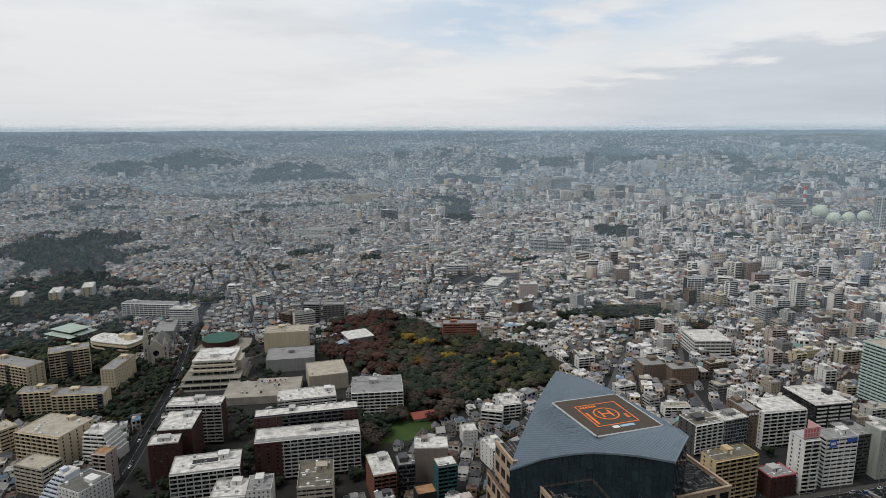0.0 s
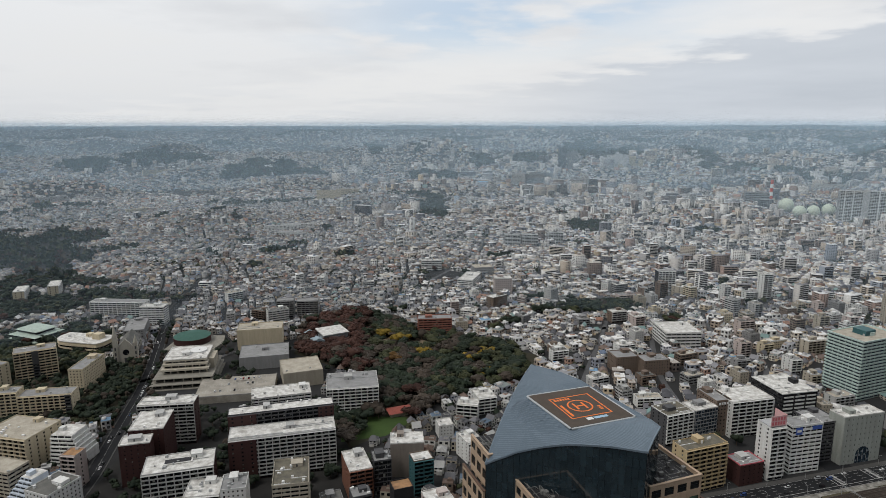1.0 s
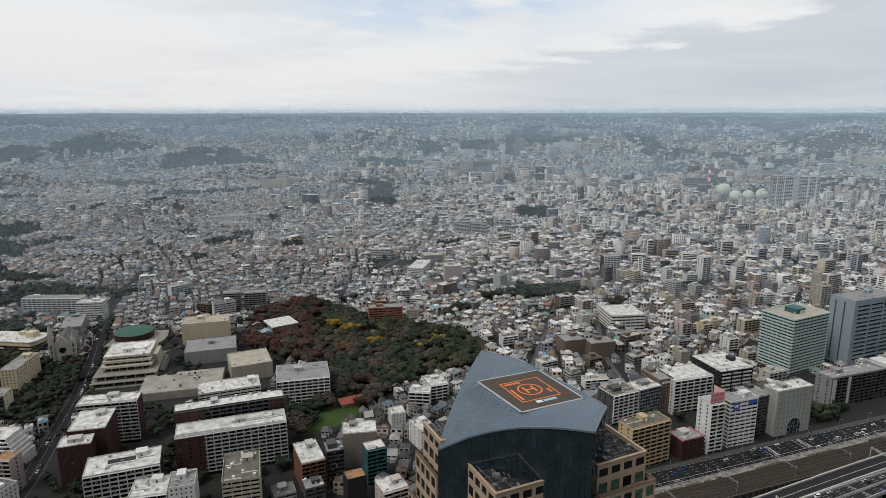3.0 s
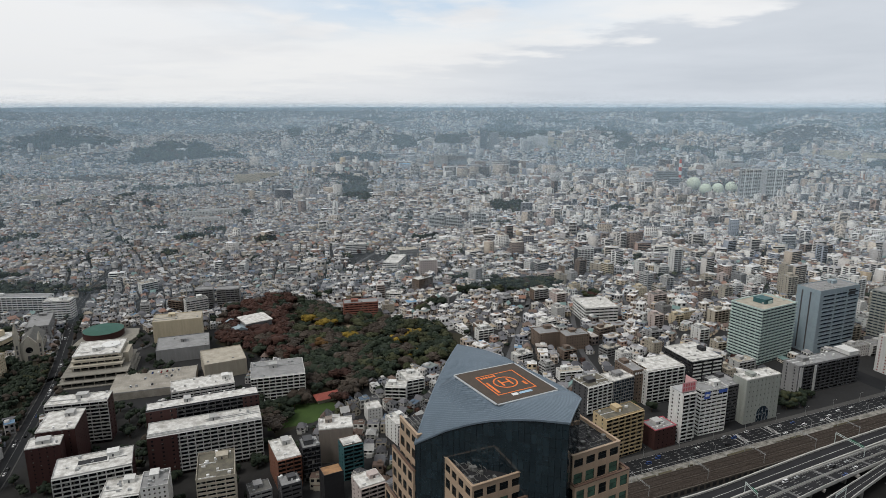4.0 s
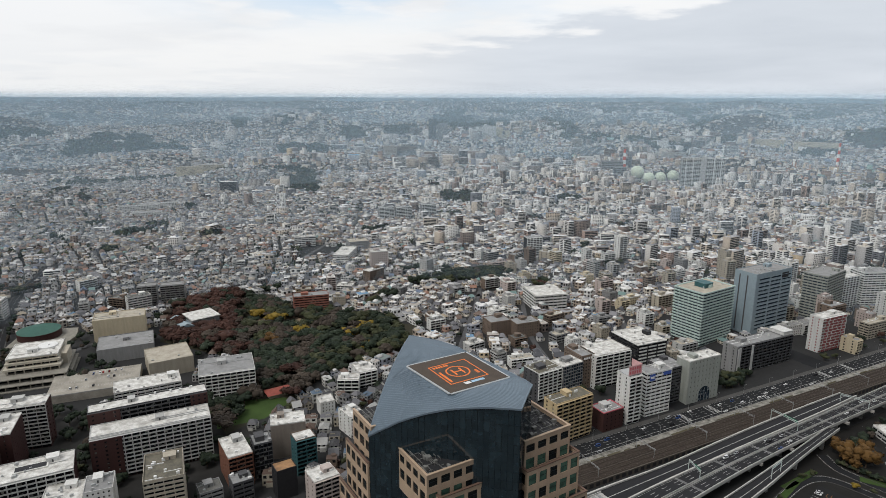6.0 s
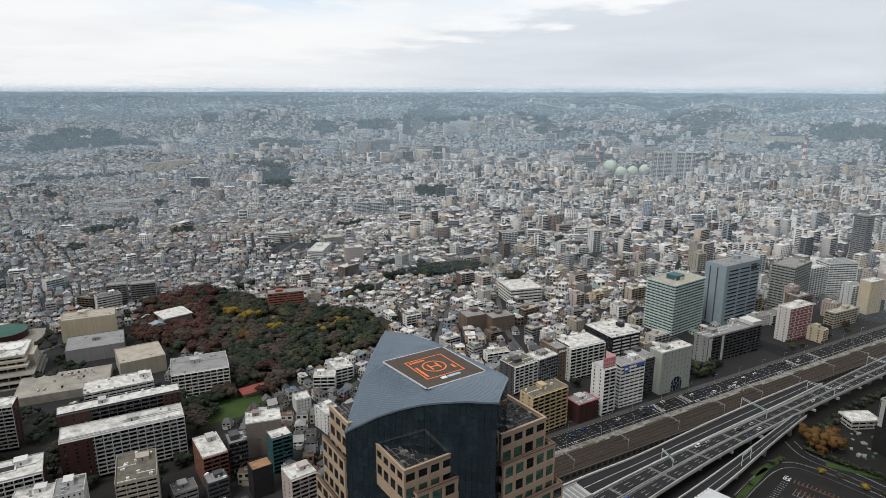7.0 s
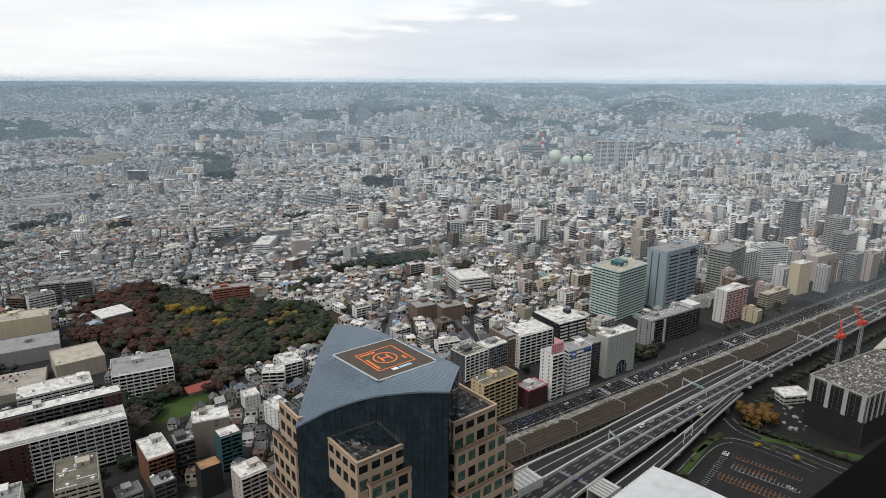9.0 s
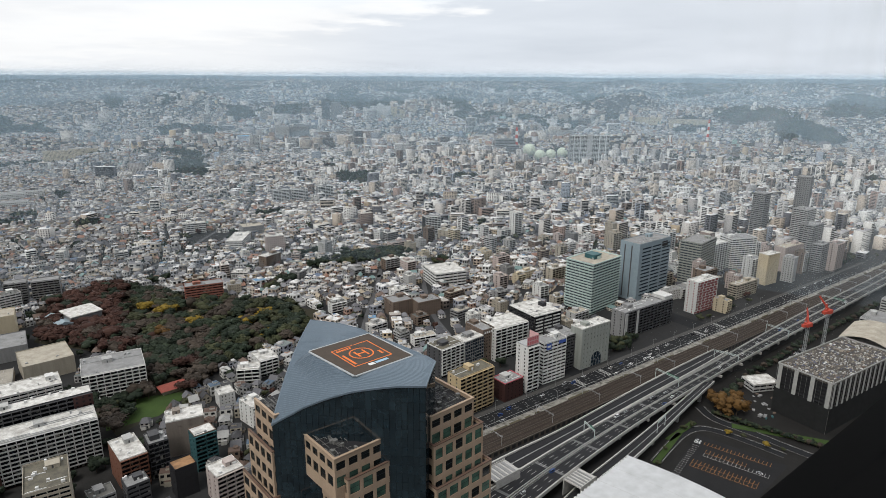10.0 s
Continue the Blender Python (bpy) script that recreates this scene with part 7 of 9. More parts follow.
def wood_mesh():
    """Woods and tree clumps among the far houses: joined leaf clumps."""
    rc = np.random.default_rng(31)
    xs, ys, hs = [], [], []
    for k, (a, b, c, d, *turn) in enumerate(WOODS):
        far = math.hypot(a, b)
        n = int(min(1700, c * d * 9 / 42 * (far_distance(far) / far) ** 1.6))
        e = turn[0] if turn else 0.0
        u, w = c * rc.uniform(-1.45, 1.45, n), d * rc.uniform(-1.45, 1.45, n)
        x, y = a + u * math.cos(e) - w * math.sin(e), b + u * math.sin(e) + w * math.cos(e)
        ok = in_wood(x, y, k) & (-(x - AVENUE[0]) * AVENUE[3] + (y - AVENUE[1]) * AVENUE[2] > 6)
        if far < 1250:
            sel = np.where(ok & (rc.random(n) < .40))[0]
            sel = sel[is_clear(x[sel], y[sel])]
            for i in sel:
                hh = float(rc.uniform(8, 14))
                LATER.append((float(x[i]), float(y[i]), float(land(x[i], y[i])), hh, hh * float(rc.uniform(1.0, 1.4)), str(rc.choice(["dark green", "dark green", "dark green", "olive", "brown", "russet"], p=[.3, .3, .2, .1, .06, .04]))))
            continue
        xs.append(x[ok]), ys.append(y[ok]), hs.append(rc.uniform(7, 14, ok.sum()))
    # single trees in gardens and along streets
    n = 11000
    t = np.radians(rc.uniform(-40, 63, n))
    r = np.sqrt(rc.uniform(420 ** 2, 2300 ** 2, n))
    x, y = r * np.sin(t), r * np.cos(t)
    k = np.sin(x * .011 + 1) + np.sin(y * .013 + x * .004) + rc.normal(0, .7, n)
    ok = is_free(x, y, 0.5) & (k > 0.55 - 0.5 * (t < 0.15))
    for i in np.where(ok & (r < 900))[0]:
        hh = float(rc.uniform(4.5, 9))
        LATER.append((float(x[i]), float(y[i]), float(land(x[i], y[i])), hh, hh * 1.15, str(rc.choice(["dark green", "dark green", "olive", "brown", "russet"]))))
    ok &= r >= 900
    xs.append(x[ok]), ys.append(y[ok]), hs.append(rc.uniform(4.5, 9.5, ok.sum()))
    x, y, h = np.concatenate(xs), np.concatenate(ys), np.concatenate(hs)
    n = len(x)
    r = np.hypot(x, y)
    h = h * np.where(r > R0, r / far_distance(r) * 1.9, 1)
    m = 12
    lob = rc.normal(0, .26, (n, m, 3)) * np.array([1, 1, .7]) + np.array([0, 0, .62])
    c = lob * h[:, None, None] * np.array([1.15, 1.15, 1.0]) + np.stack([x, y, land(x, y)], -1)[:, None, :]
    e = h[:, None, None] * rc.uniform(.16, .30, (n, m, 1))
    u = rc.normal(0, 1, (n, m, 3))
    u /= np.linalg.norm(u, axis=2, keepdims=True)
    w = np.cross(u, rc.normal(0, 1, (n, m, 3)))
    w /= np.linalg.norm(w, axis=2, keepdims=True)
    v = np.stack([c - u * e - w * e * .7, c + u * e * .9 - w * e, c + u * e + w * e * .8, c - u * e * .8 + w * e], 2).reshape(-1, 3)
    q = np.arange(len(v)).reshape(-1, 4)
    mi = np.repeat(rc.choice(4, n, p=[.62, .22, .10, .06]), m)
    big_mesh("woods", v, q, mi, [LEAVES["dark green"], LEAVES["olive"], LEAVES["brown"], LEAVES["russet"]], "dark woods and garden trees among the houses", "trees")


def estate_trees():
    """Trees along the tree-lined avenue and among the cream blocks."""
    p = resample(STREETS[0][0], 70)
    for k in range(6, 46):
        for e in (-9, 8.5):
            if e > 0 and k < 22:
                continue
            x, y = p[k][0] + e + rt.uniform(-1, 1), p[k][1] + rt.uniform(-2, 2)
            if any(abs((x - a) * math.cos(r) + (y - b) * math.sin(r)) < hw - 2 and abs(-(x - a) * math.sin(r) + (y - b) * math.cos(r)) < hd - 2 for a, b, hw, hd, r in OCCUPIED):
                continue
            h = rt.uniform(6, 10)
            tree(x, y, h, h * .8, rt.choice(["dark green", "dark green", "brown"]), "trees along the avenue", .1, "beside the avenue")
    for cx, cy, sx, sy, n in ((-318, 590, 16, 60, 44), (-400, 610, 60, 24, 30), (-440, 590, 20, 30, 14), (-395, 690, 40, 20, 26), (-150, 520, 40, 6, 8), (-165, 790, 30, 14, 18), (-225, 640, 8, 20, 10), (-500, 570, 30, 60, 20), (890, 603, 60, 10, 70), (-150, 440, 60, 30, 26), (-250, 560, 14, 40, 16), (-190, 540, 40, 12, 16), (-310, 640, 10, 50, 30), (-60, 520, 16, 20, 14), (300, 480, 60, 12, 10), (415, 484, 22, 6, 14), (400, 470, 16, 5, 8)):
        for _ in range(n):
            x, y = rt.gauss(cx, sx * .55), rt.gauss(cy, sy * .55)
            if any(abs((x - a) * math.cos(r) + (y - b) * math.sin(r)) < hw - 1.5 and abs(-(x - a) * math.sin(r) + (y - b) * math.cos(r)) < hd - 1.5 for a, b, hw, hd, r in OCCUPIED):
                continue
            if near_line(np.array([x]), np.array([y]), STREETS[0][0], 8)[0]:
                continue
            h = rt.uniform(7, 12)
            tree(x, y, h, h * .95, rt.choice(["dark green", "dark green", "dark green", "olive"]), "trees round the cream blocks", 0, "beside apartment blocks")


def joined_trees():
    """The trees past those told apart, as one mesh of leaf clumps and trunks."""
    keys = list(LEAVES)
    ps = []
    for ki, kind in enumerate(keys):
        q = [t for t in LATER if t[5] == kind]
        if not q:
            continue
        A = np.array([t[:5] for t in q])
        me = CROWNS[kind][1 if kind in ("orange", "yellow") else 0]
        v = np.array([tuple(p.co) for p in me.vertices])
        f = np.array([tuple(p.vertices) for p in me.polygons])
        ps.append(repeat(v, f, np.full(len(f), ki), A[:, 0], A[:, 1], A[:, 2], np.arange(len(q)) * 1.7, A[:, 4], A[:, 4], A[:, 3]))
        ps.append(repeat(CUBE_V * (.05, .05, .5), CUBE_Q, np.full(5, len(keys)), A[:, 0], A[:, 1], A[:, 2], np.arange(len(q)) * 1.7, A[:, 4], A[:, 4], A[:, 3]))
    v, q, m = gather(ps)
    big_mesh("park_trees", v, q, m, [*LEAVES.values(), M_TRUNK], "crowded park and street trees in autumn colours", "trees")


def yard_trees():
    """Trees that fill the courts between the apartment blocks."""
    for poly, n in ((YARDS[2], 420), (YARDS[1], 150), (YARDS[3], 200)):
        xs, ys = [p[0] for p in poly], [p[1] for p in poly]
        for _ in range(n):
            x, y = rt.uniform(min(xs), max(xs)), rt.uniform(min(ys), max(ys))
            if not inside_poly(np.array([x]), np.array([y]), poly)[0] or near_line(np.array([x]), np.array([y]), STREETS[0][0], 8.5)[0]:
                continue
            if any(abs((x - a) * math.cos(r) + (y - b) * math.sin(r)) < hw and abs(-(x - a) * math.sin(r) + (y - b) * math.cos(r)) < hd for a, b, hw, hd, r in OCCUPIED):
                continue
            h = rt.uniform(6, 11)
            tree(x, y, h, h * 1.05, rt.choice(["dark green", "dark green", "dark green", "brown"]), "trees round the cream blocks", 0, "beside apartment blocks")
    single("court_ground", Shape().prism(YARDS[1], 0.02, 0.09), M_YARDGROUND, "dark paved courts between the blocks", "court", kind="structure")
    single("court_ground", Shape().prism(YARDS[2], 0.02, 0.09), M_WOODGROUND, "dark earth between the cream blocks", "court", kind="structure")


M_YARDGROUND = mat("dark_court", (0.030, 0.029, 0.028), (0.018, 0.018, 0.017), 0.95, 0.08, 1.0, 0.1)

park()
wood_mesh()
estate_trees()
yard_trees()

# ---- landmarks ----
def gas_holders():
    paint = mat("pale_green_tank", (0.60, 0.66, 0.53), (0.48, 0.54, 0.44), 0.6, 0.05, 0.6, 0.02)
    for x, y, r in ((1083, 1790, 21), (1063, 1690, 17.5), (1122, 1720, 17), (1196, 1765, 18)):
        t = thing("gas_holder", "pale green spherical gas holder on steel legs", "gas tank", x, y, float(land(x, y)), 0, "gas holders")
        bm = bmesh.new()
        bmesh.ops.create_uvsphere(bm, u_segments=32, v_segments=18, radius=r, matrix=Matrix.Translation((0, 0, r + 5)))
        for f in bm.faces:
            f.smooth = True
        me = bpy.data.meshes.new("shell")
        bm.to_mesh(me)
        bm.free()
        me.materials.append(paint)
        part("shell", me, None, t)
        for k in range(10):
            a = 2 * math.pi * k / 10
            part("leg", Shape().beam((r * .97 * math.cos(a), r * .97 * math.sin(a), -1), (r * .97 * math.cos(a), r * .97 * math.sin(a), r + 4), .6, 0, 6), M_LIGHTGREY, t)
        part("walkway", Shape().beam((0, 0, 2 * r + 4.9), (0, 0, 2 * r + 6), 3.0, 0, 12), M_LIGHTGREY, t)


def chimney(x, y, h, r, label):
    t = thing("chimney", label, "chimney", x, y, float(land(x, y)), 0)
    n = 7
    for k in range(n):
        a, b = r * (1 - .45 * k / n), r * (1 - .45 * (k + 1) / n)
        part("band", Shape().beam((0, 0, h * k / n), (0, 0, h * (k + 1) / n), a, 0, 20, b), M_REDPAINT if (n - 1 - k) % 2 == 0 else M_WHITEPAINT, t)


def tall_far():
    t = block("apartment_tower", "wide grey high-rise apartment slab with vertical ribs", 1212, 1645, 122, 26, 88, -22, "frame", M_GREY, "grey", base=float(land(1212, 1645)) - 1, trim=M_WHITE, units=4, floor=4.0, category="apartment tower")
    part("service_core", Shape().box(-8, 8, -15.6, -14.5, 0, 92), M_LIGHTGREY, t)
    for xx in (-50, -30, 30, 50):
        part("stair_strip", Shape().box(xx - 1.6, xx + 1.6, -15.6, -14.5, 0, 89), M_WHITE, t)
    # factory by the gas holders
    b = float(land(1010, 1800))
    block("factory", "grey industrial hall by the chimney", 1075, 1940, 70, 30, 34, -20, "band", M_GREY, "dark", base=b - 1, units=3, floor=6)
    block("factory", "dark framed plant building by the chimney", 1020, 1790, 36, 24, 30, -15, "frame", M_DARK, "grey", base=b - 1, trim=M_GREY, units=2, floor=6)

    def at(az, D, w, d, h, rot, wall, label, name="apartment_tower"):
        rs = np.linspace(300, 4850, 4000)
        r = float(np.interp(D, far_distance(rs), rs))
        k = r / D
        x, y = r * math.sin(radians(az)), r * math.cos(radians(az))
        return block(name, label, x, y, w * k, d * k, h * k, rot, "punch", wall, "grey", base=float(land(x, y)) - 1.5, units=2, floor=max(3.4, 3.4 * k), category="apartment tower")
    for az, D, w, h, m, rf, lb in ((8.7, 1385, 34, 31, M_GREY, "grey", "dark grey slab block with white balcony frames"), (10.3, 1390, 36, 30, M_GREY, "grey", "dark grey slab block with white balcony frames"), (12.6, 1420, 34, 30, M_GREY, "grey", "dark grey slab block with white balcony frames")):
        x, y = D * math.sin(radians(az)), D * math.cos(radians(az))
        block("apartment_building", lb, x, y, w, 16, h, 4, "frame", m, rf, base=float(land(x, y)) - 1, trim=M_WHITE, units=2, category="apartment building", group="dark slab blocks with white frames", split=False)
    for az, D, w, d, h, rot, m, rf, lb in ((-23.9, 2075, 62, 14, 16, 52, M_CREAM, "tan", "long cream yellow block seen at an angle"), (5.9, 2535, 44, 30, 26, 0, M_PALEBLUE, "blue", "block with a bright blue roof"), (3.6, 2060, 16, 12, 34, 0, M_PALEBLUE, "blue", "slim block with a bright blue front"),
                                           (6.0, 1110, 36, 30, 17, 8, M_GREY, "tan", "low grey block with a tan roof court")):
        x, y = D * math.sin(radians(az)), D * math.cos(radians(az))
        block("apartment_building", lb, x, y, w, d, h, rot, "punch", m, rf, base=float(land(x, y)) - 1, units=2, category="apartment building", split=False)
    at(13.0, 3960, 46, 40, 128, -10, M_DARK, "distant dark high-rise tower")
    at(13.9, 3990, 60, 40, 105, -10, M_GREY, "distant grey high-rise beside a dark one")
    for az, D, w, h, m in ((16.6, 3340, 34, 56, M_WHITE), (17.2, 3350, 36, 64, M_WHITE), (17.8, 3380, 34, 68, M_WHITE), (18.4, 3360, 38, 62, M_WHITE), (19.0, 3420, 34, 56, M_CREAM), (19.6, 3450, 40, 46, M_CREAM), (10.3, 2900, 120, 48, M_GREY), (9.2, 2880, 60, 52, M_LIGHTGREY), (11.5, 2950, 70, 50, M_GREY), (-8.0, 2150, 80, 34, M_CREAM), (-6.6, 2260, 60, 34, M_CREAM), (-5.8, 2300, 40, 32, M_CREAM), (-12.2, 1640, 90, 17, M_WHITE), (-10.8, 1660, 80, 17, M_WHITE), (-11.6, 1560, 60, 14, M_WHITE), (3.2, 4800, 26, 90, M_WHITE),
                           (41.0, 3700, 160, 40, M_CREAM), (44.5, 3650, 200, 52, M_CREAM), (31.5, 3000, 60, 40, M_PINKISH), (34, 2900, 100, 34, M_LIGHTGREY), (53.6, 1250, 22, 105, M_GREY), (24, 2300, 120, 26, M_WHITE), (27, 2600, 90, 26, M_WHITE), (-22, 3600, 150, 22, M_CREAM), (-30, 2600, 120, 20, M_LIGHTGREY)):
        at(az, D, w, 16 if w > 60 else 24, h, -az + rng.uniform(-12, 12), m, "distant pale apartment slab" if w > 60 else "distant high-rise tower block", "apartment_tower" if h > 60 else "apartment_building")


def church():
    t = thing("church", "grey stone gothic church with a pointed gable and spires", "church", -337, 699, 0, 16)
    OCCUPIED.append((-343, 722, 14, 30, radians(16)))
    st = mat("pale_church_stone", (0.46, 0.43, 0.37), (0.30, 0.28, 0.24), 0.85, 0.4, 2.0, 0.15, streak=True)
    part("nave", Shape().box(-9, 9, 2, 50, 0, 17), M_LIGHTGREY, t)
    r = Shape()
    for e in (-1, 1):
        r.face([(e * 10, 1, 16.5), (e * 10, 51, 16.5), (0, 51, 25), (0, 1, 25)])
        r.face([(e * 10, 1, 15.9), (0, 1, 24.4), (0, 51, 24.4), (e * 10, 51, 15.9)])
    part("roof", r, M_DARKROOF, t)
    g = Shape()
    for y in (-.6, 2):
        g.face([(-9.5, y, 18), (9.5, y, 18), (0, y, 29)])
    g.face([(-9.5, -.6, 18), (-9.5, 2, 18), (0, 2, 29), (0, -.6, 29)])
    g.face([(9.5, -.6, 18), (9.5, 2, 18), (0, 2, 29), (0, -.6, 29)])
    part("front_wall", Shape().box(-9.5, 9.5, -.6, 1.98, 0, 17.99), st, t)
    part("gable", g, st, t)
    part("rose_window", Shape().beam((0, -.62, 13), (0, -.75, 13), 3.4, 0, 20), M_GLASS, t)
    part("portal", Shape().box(-2.2, 2.2, -.8, -.61, 0, 6.5), M_DARK, t)
    for x, h in ((-10.5, 47), (10.5, 33)):
        part("tower", Shape().box(x - 2.4, x + 2.4, -1.6, 3.2, 0, h * .72), st, t)
        part("spire", Shape().beam((x, .8, h * .72), (x, .8, h), 2.6, 0, 8, .15), st, t)
        for k in range(3):
            part("louvre", Shape().box(x - .8, x + .8, -1.72, -1.61, 4 + k * 6, 8 + k * 6), M_DARK, t)
    for k in range(5):
        for e in (-1, 1):
            part("buttress", Shape().box(*sorted((e * 9.01, e * 11)), 6 + k * 9, 8 + k * 9, 0, 13), st, t)


def noh_theatre():
    t = thing("theatre", "low theatre with a bright white roof and grey side roofs", "theatre", -110, 766, 0, 27)
    part("hall", Shape().box(-16, 16, -15, 15, 0, 13), M_GREY, t)
    part("main_roof", Shape().prism([(-17, -16.5), (17, -16.5), (17, 16.5), (-17, 16.5)], 13.002, 13.9), M_WHITEROOF, t)
    part("wing", Shape().box(-32, -16.01, -20, 18, 0, 9), M_LIGHTGREY, t)
    rf = Shape()
    rf.face([(-33, -21, 9.02), (-24, -21, 13), (-24, 19, 13), (-33, 19, 9.02)])
    rf.face([(-24, -21, 13), (-15.9, -21, 9.02), (-15.9, 19, 9.02), (-24, 19, 13)])
    rf.face([(-33, -21, 9.02), (-15.9, -21, 9.02), (-24, -21, 13)])
    part("wing_roof", rf, M_BLUEGREY, t)
    r2 = Shape()
    r2.face([(-12, -34, 6), (0, -36, 6), (0, -16, 10), (-12, -16, 10)])
    part("porch_roof", r2, M_TEALBAND, t)
    part("porch_wall", Shape().box(-11, -1, -33, -16.1, 0, 5.9), M_LIGHTGREY, t)
    # tea house with red roof by the lawn
    h = thing("rest_house", "low rest house with a faded red roof", "pavilion", -18, 556, 0, 18)
    part("wall", Shape().box(-11, 11, -6, 6, 0, 4), M_BEIGE, h)
    q = Shape()
    q.face([(-13, -8, 3.9), (13, -8, 3.9), (9, 0, 7), (-9, 0, 7)])
    q.face([(13, 8, 3.9), (-13, 8, 3.9), (-9, 0, 7), (9, 0, 7)])
    q.face([(13, -8, 3.9), (13, 8, 3.9), (9, 0, 7)])
    q.face([(-13, 8, 3.9), (-13, -8, 3.9), (-9, 0, 7)])
    part("roof", q, mat("faded_red_roof", (0.30, 0.085, 0.065), (0.20, 0.06, 0.05), 0.8, 0.3), h)
    # stair up the slope
    st = thing("outdoor_stair", "long pale stair up the park slope", "stair", 0, 0, 0, 0)
    for k in range(24):
        a = k / 24
        x, y = -2 + 22 * a, 565 + 44 * a
        part("step", Shape().box(x - 1.6, x + 1.6, y, y + 2.4, 0, .6 + 4 * a), M_CONCRETE, st)


def public_hall_tiers():
    t = thing("public_hall", "white hall with three tiers of pale green roofs", "hall", -487, 784, 0, -24)
    OCCUPIED.append((-487, 784, 28, 24, radians(-24)))
    gr = mat("pale_green_roof", (0.44, 0.52, 0.46), (0.34, 0.41, 0.36), 0.7, 0.2)
    for k, (hw, hd, z) in enumerate(((25, 21, 0), (22, 18, 6.0), (17, 12, 11.5))):
        part("storey", Shape().box(-hw, hw, -hd, hd, z, z + 5), M_WHITE, t)
        part("glazing", Shape().box(-hw - .05, hw + .05, -hd - .05, hd + .05, z + 1.4, z + 3.6), M_GLASS, t)
        s = Shape()
        a, b, c, d = hw + 2.5, hd + 2.5, hw - 4, hd - 4
        lo = [(-a, -b, z + 5.02), (a, -b, z + 5.02), (a, b, z + 5.02), (-a, b, z + 5.02)]
        hi = [(-c, -d, z + 6.6), (c, -d, z + 6.6), (c, d, z + 6.6), (-c, d, z + 6.6)]
        for i in range(4):
            j = (i + 1) % 4
            s.face([lo[i], lo[j], hi[j], hi[i]])
        s.face(hi)
        s.face(lo[::-1])
        part("tier_roof", s, gr, t)
    # round-fronted school beside it
    r = thing("school_building", "cream school with a rounded front and grey-white roof", "school", -404, 740, 0, -14)
    OCCUPIED.append((-404, 740, 38, 26, radians(-14)))
    block("parish_hall", "long hall with a grey roof behind the church", -364, 790, 24, 54, 17, 16, "punch", M_GREY, "grey", units=3, category="hall")
    poly = [(-32, 14), (-34, 0), (-30, -10), (-22, -16), (-10, -18), (30, -18), (34, -10), (34, 14)]
    for k in range(4):
        part("storey", Shape().prism(poly, k * 4.2, k * 4.2 + 2.0), M_CREAM, r)
        part("glazing", Shape().prism([(x * .985, y * .97) for x, y in poly], k * 4.2 + 1.95, k * 4.2 + 4.25), M_GLASS if k < 3 else M_CREAM, r)
    part("roof", Shape().prism(poly, 16.9, 17.6), M_WHITEROOF, r)
    plant(r, 26, 10, 17.6, 10, M_CREAM)
    part("tower", Shape().box(14, 24, -4, 6, 17.602, 24), M_CREAM, r)


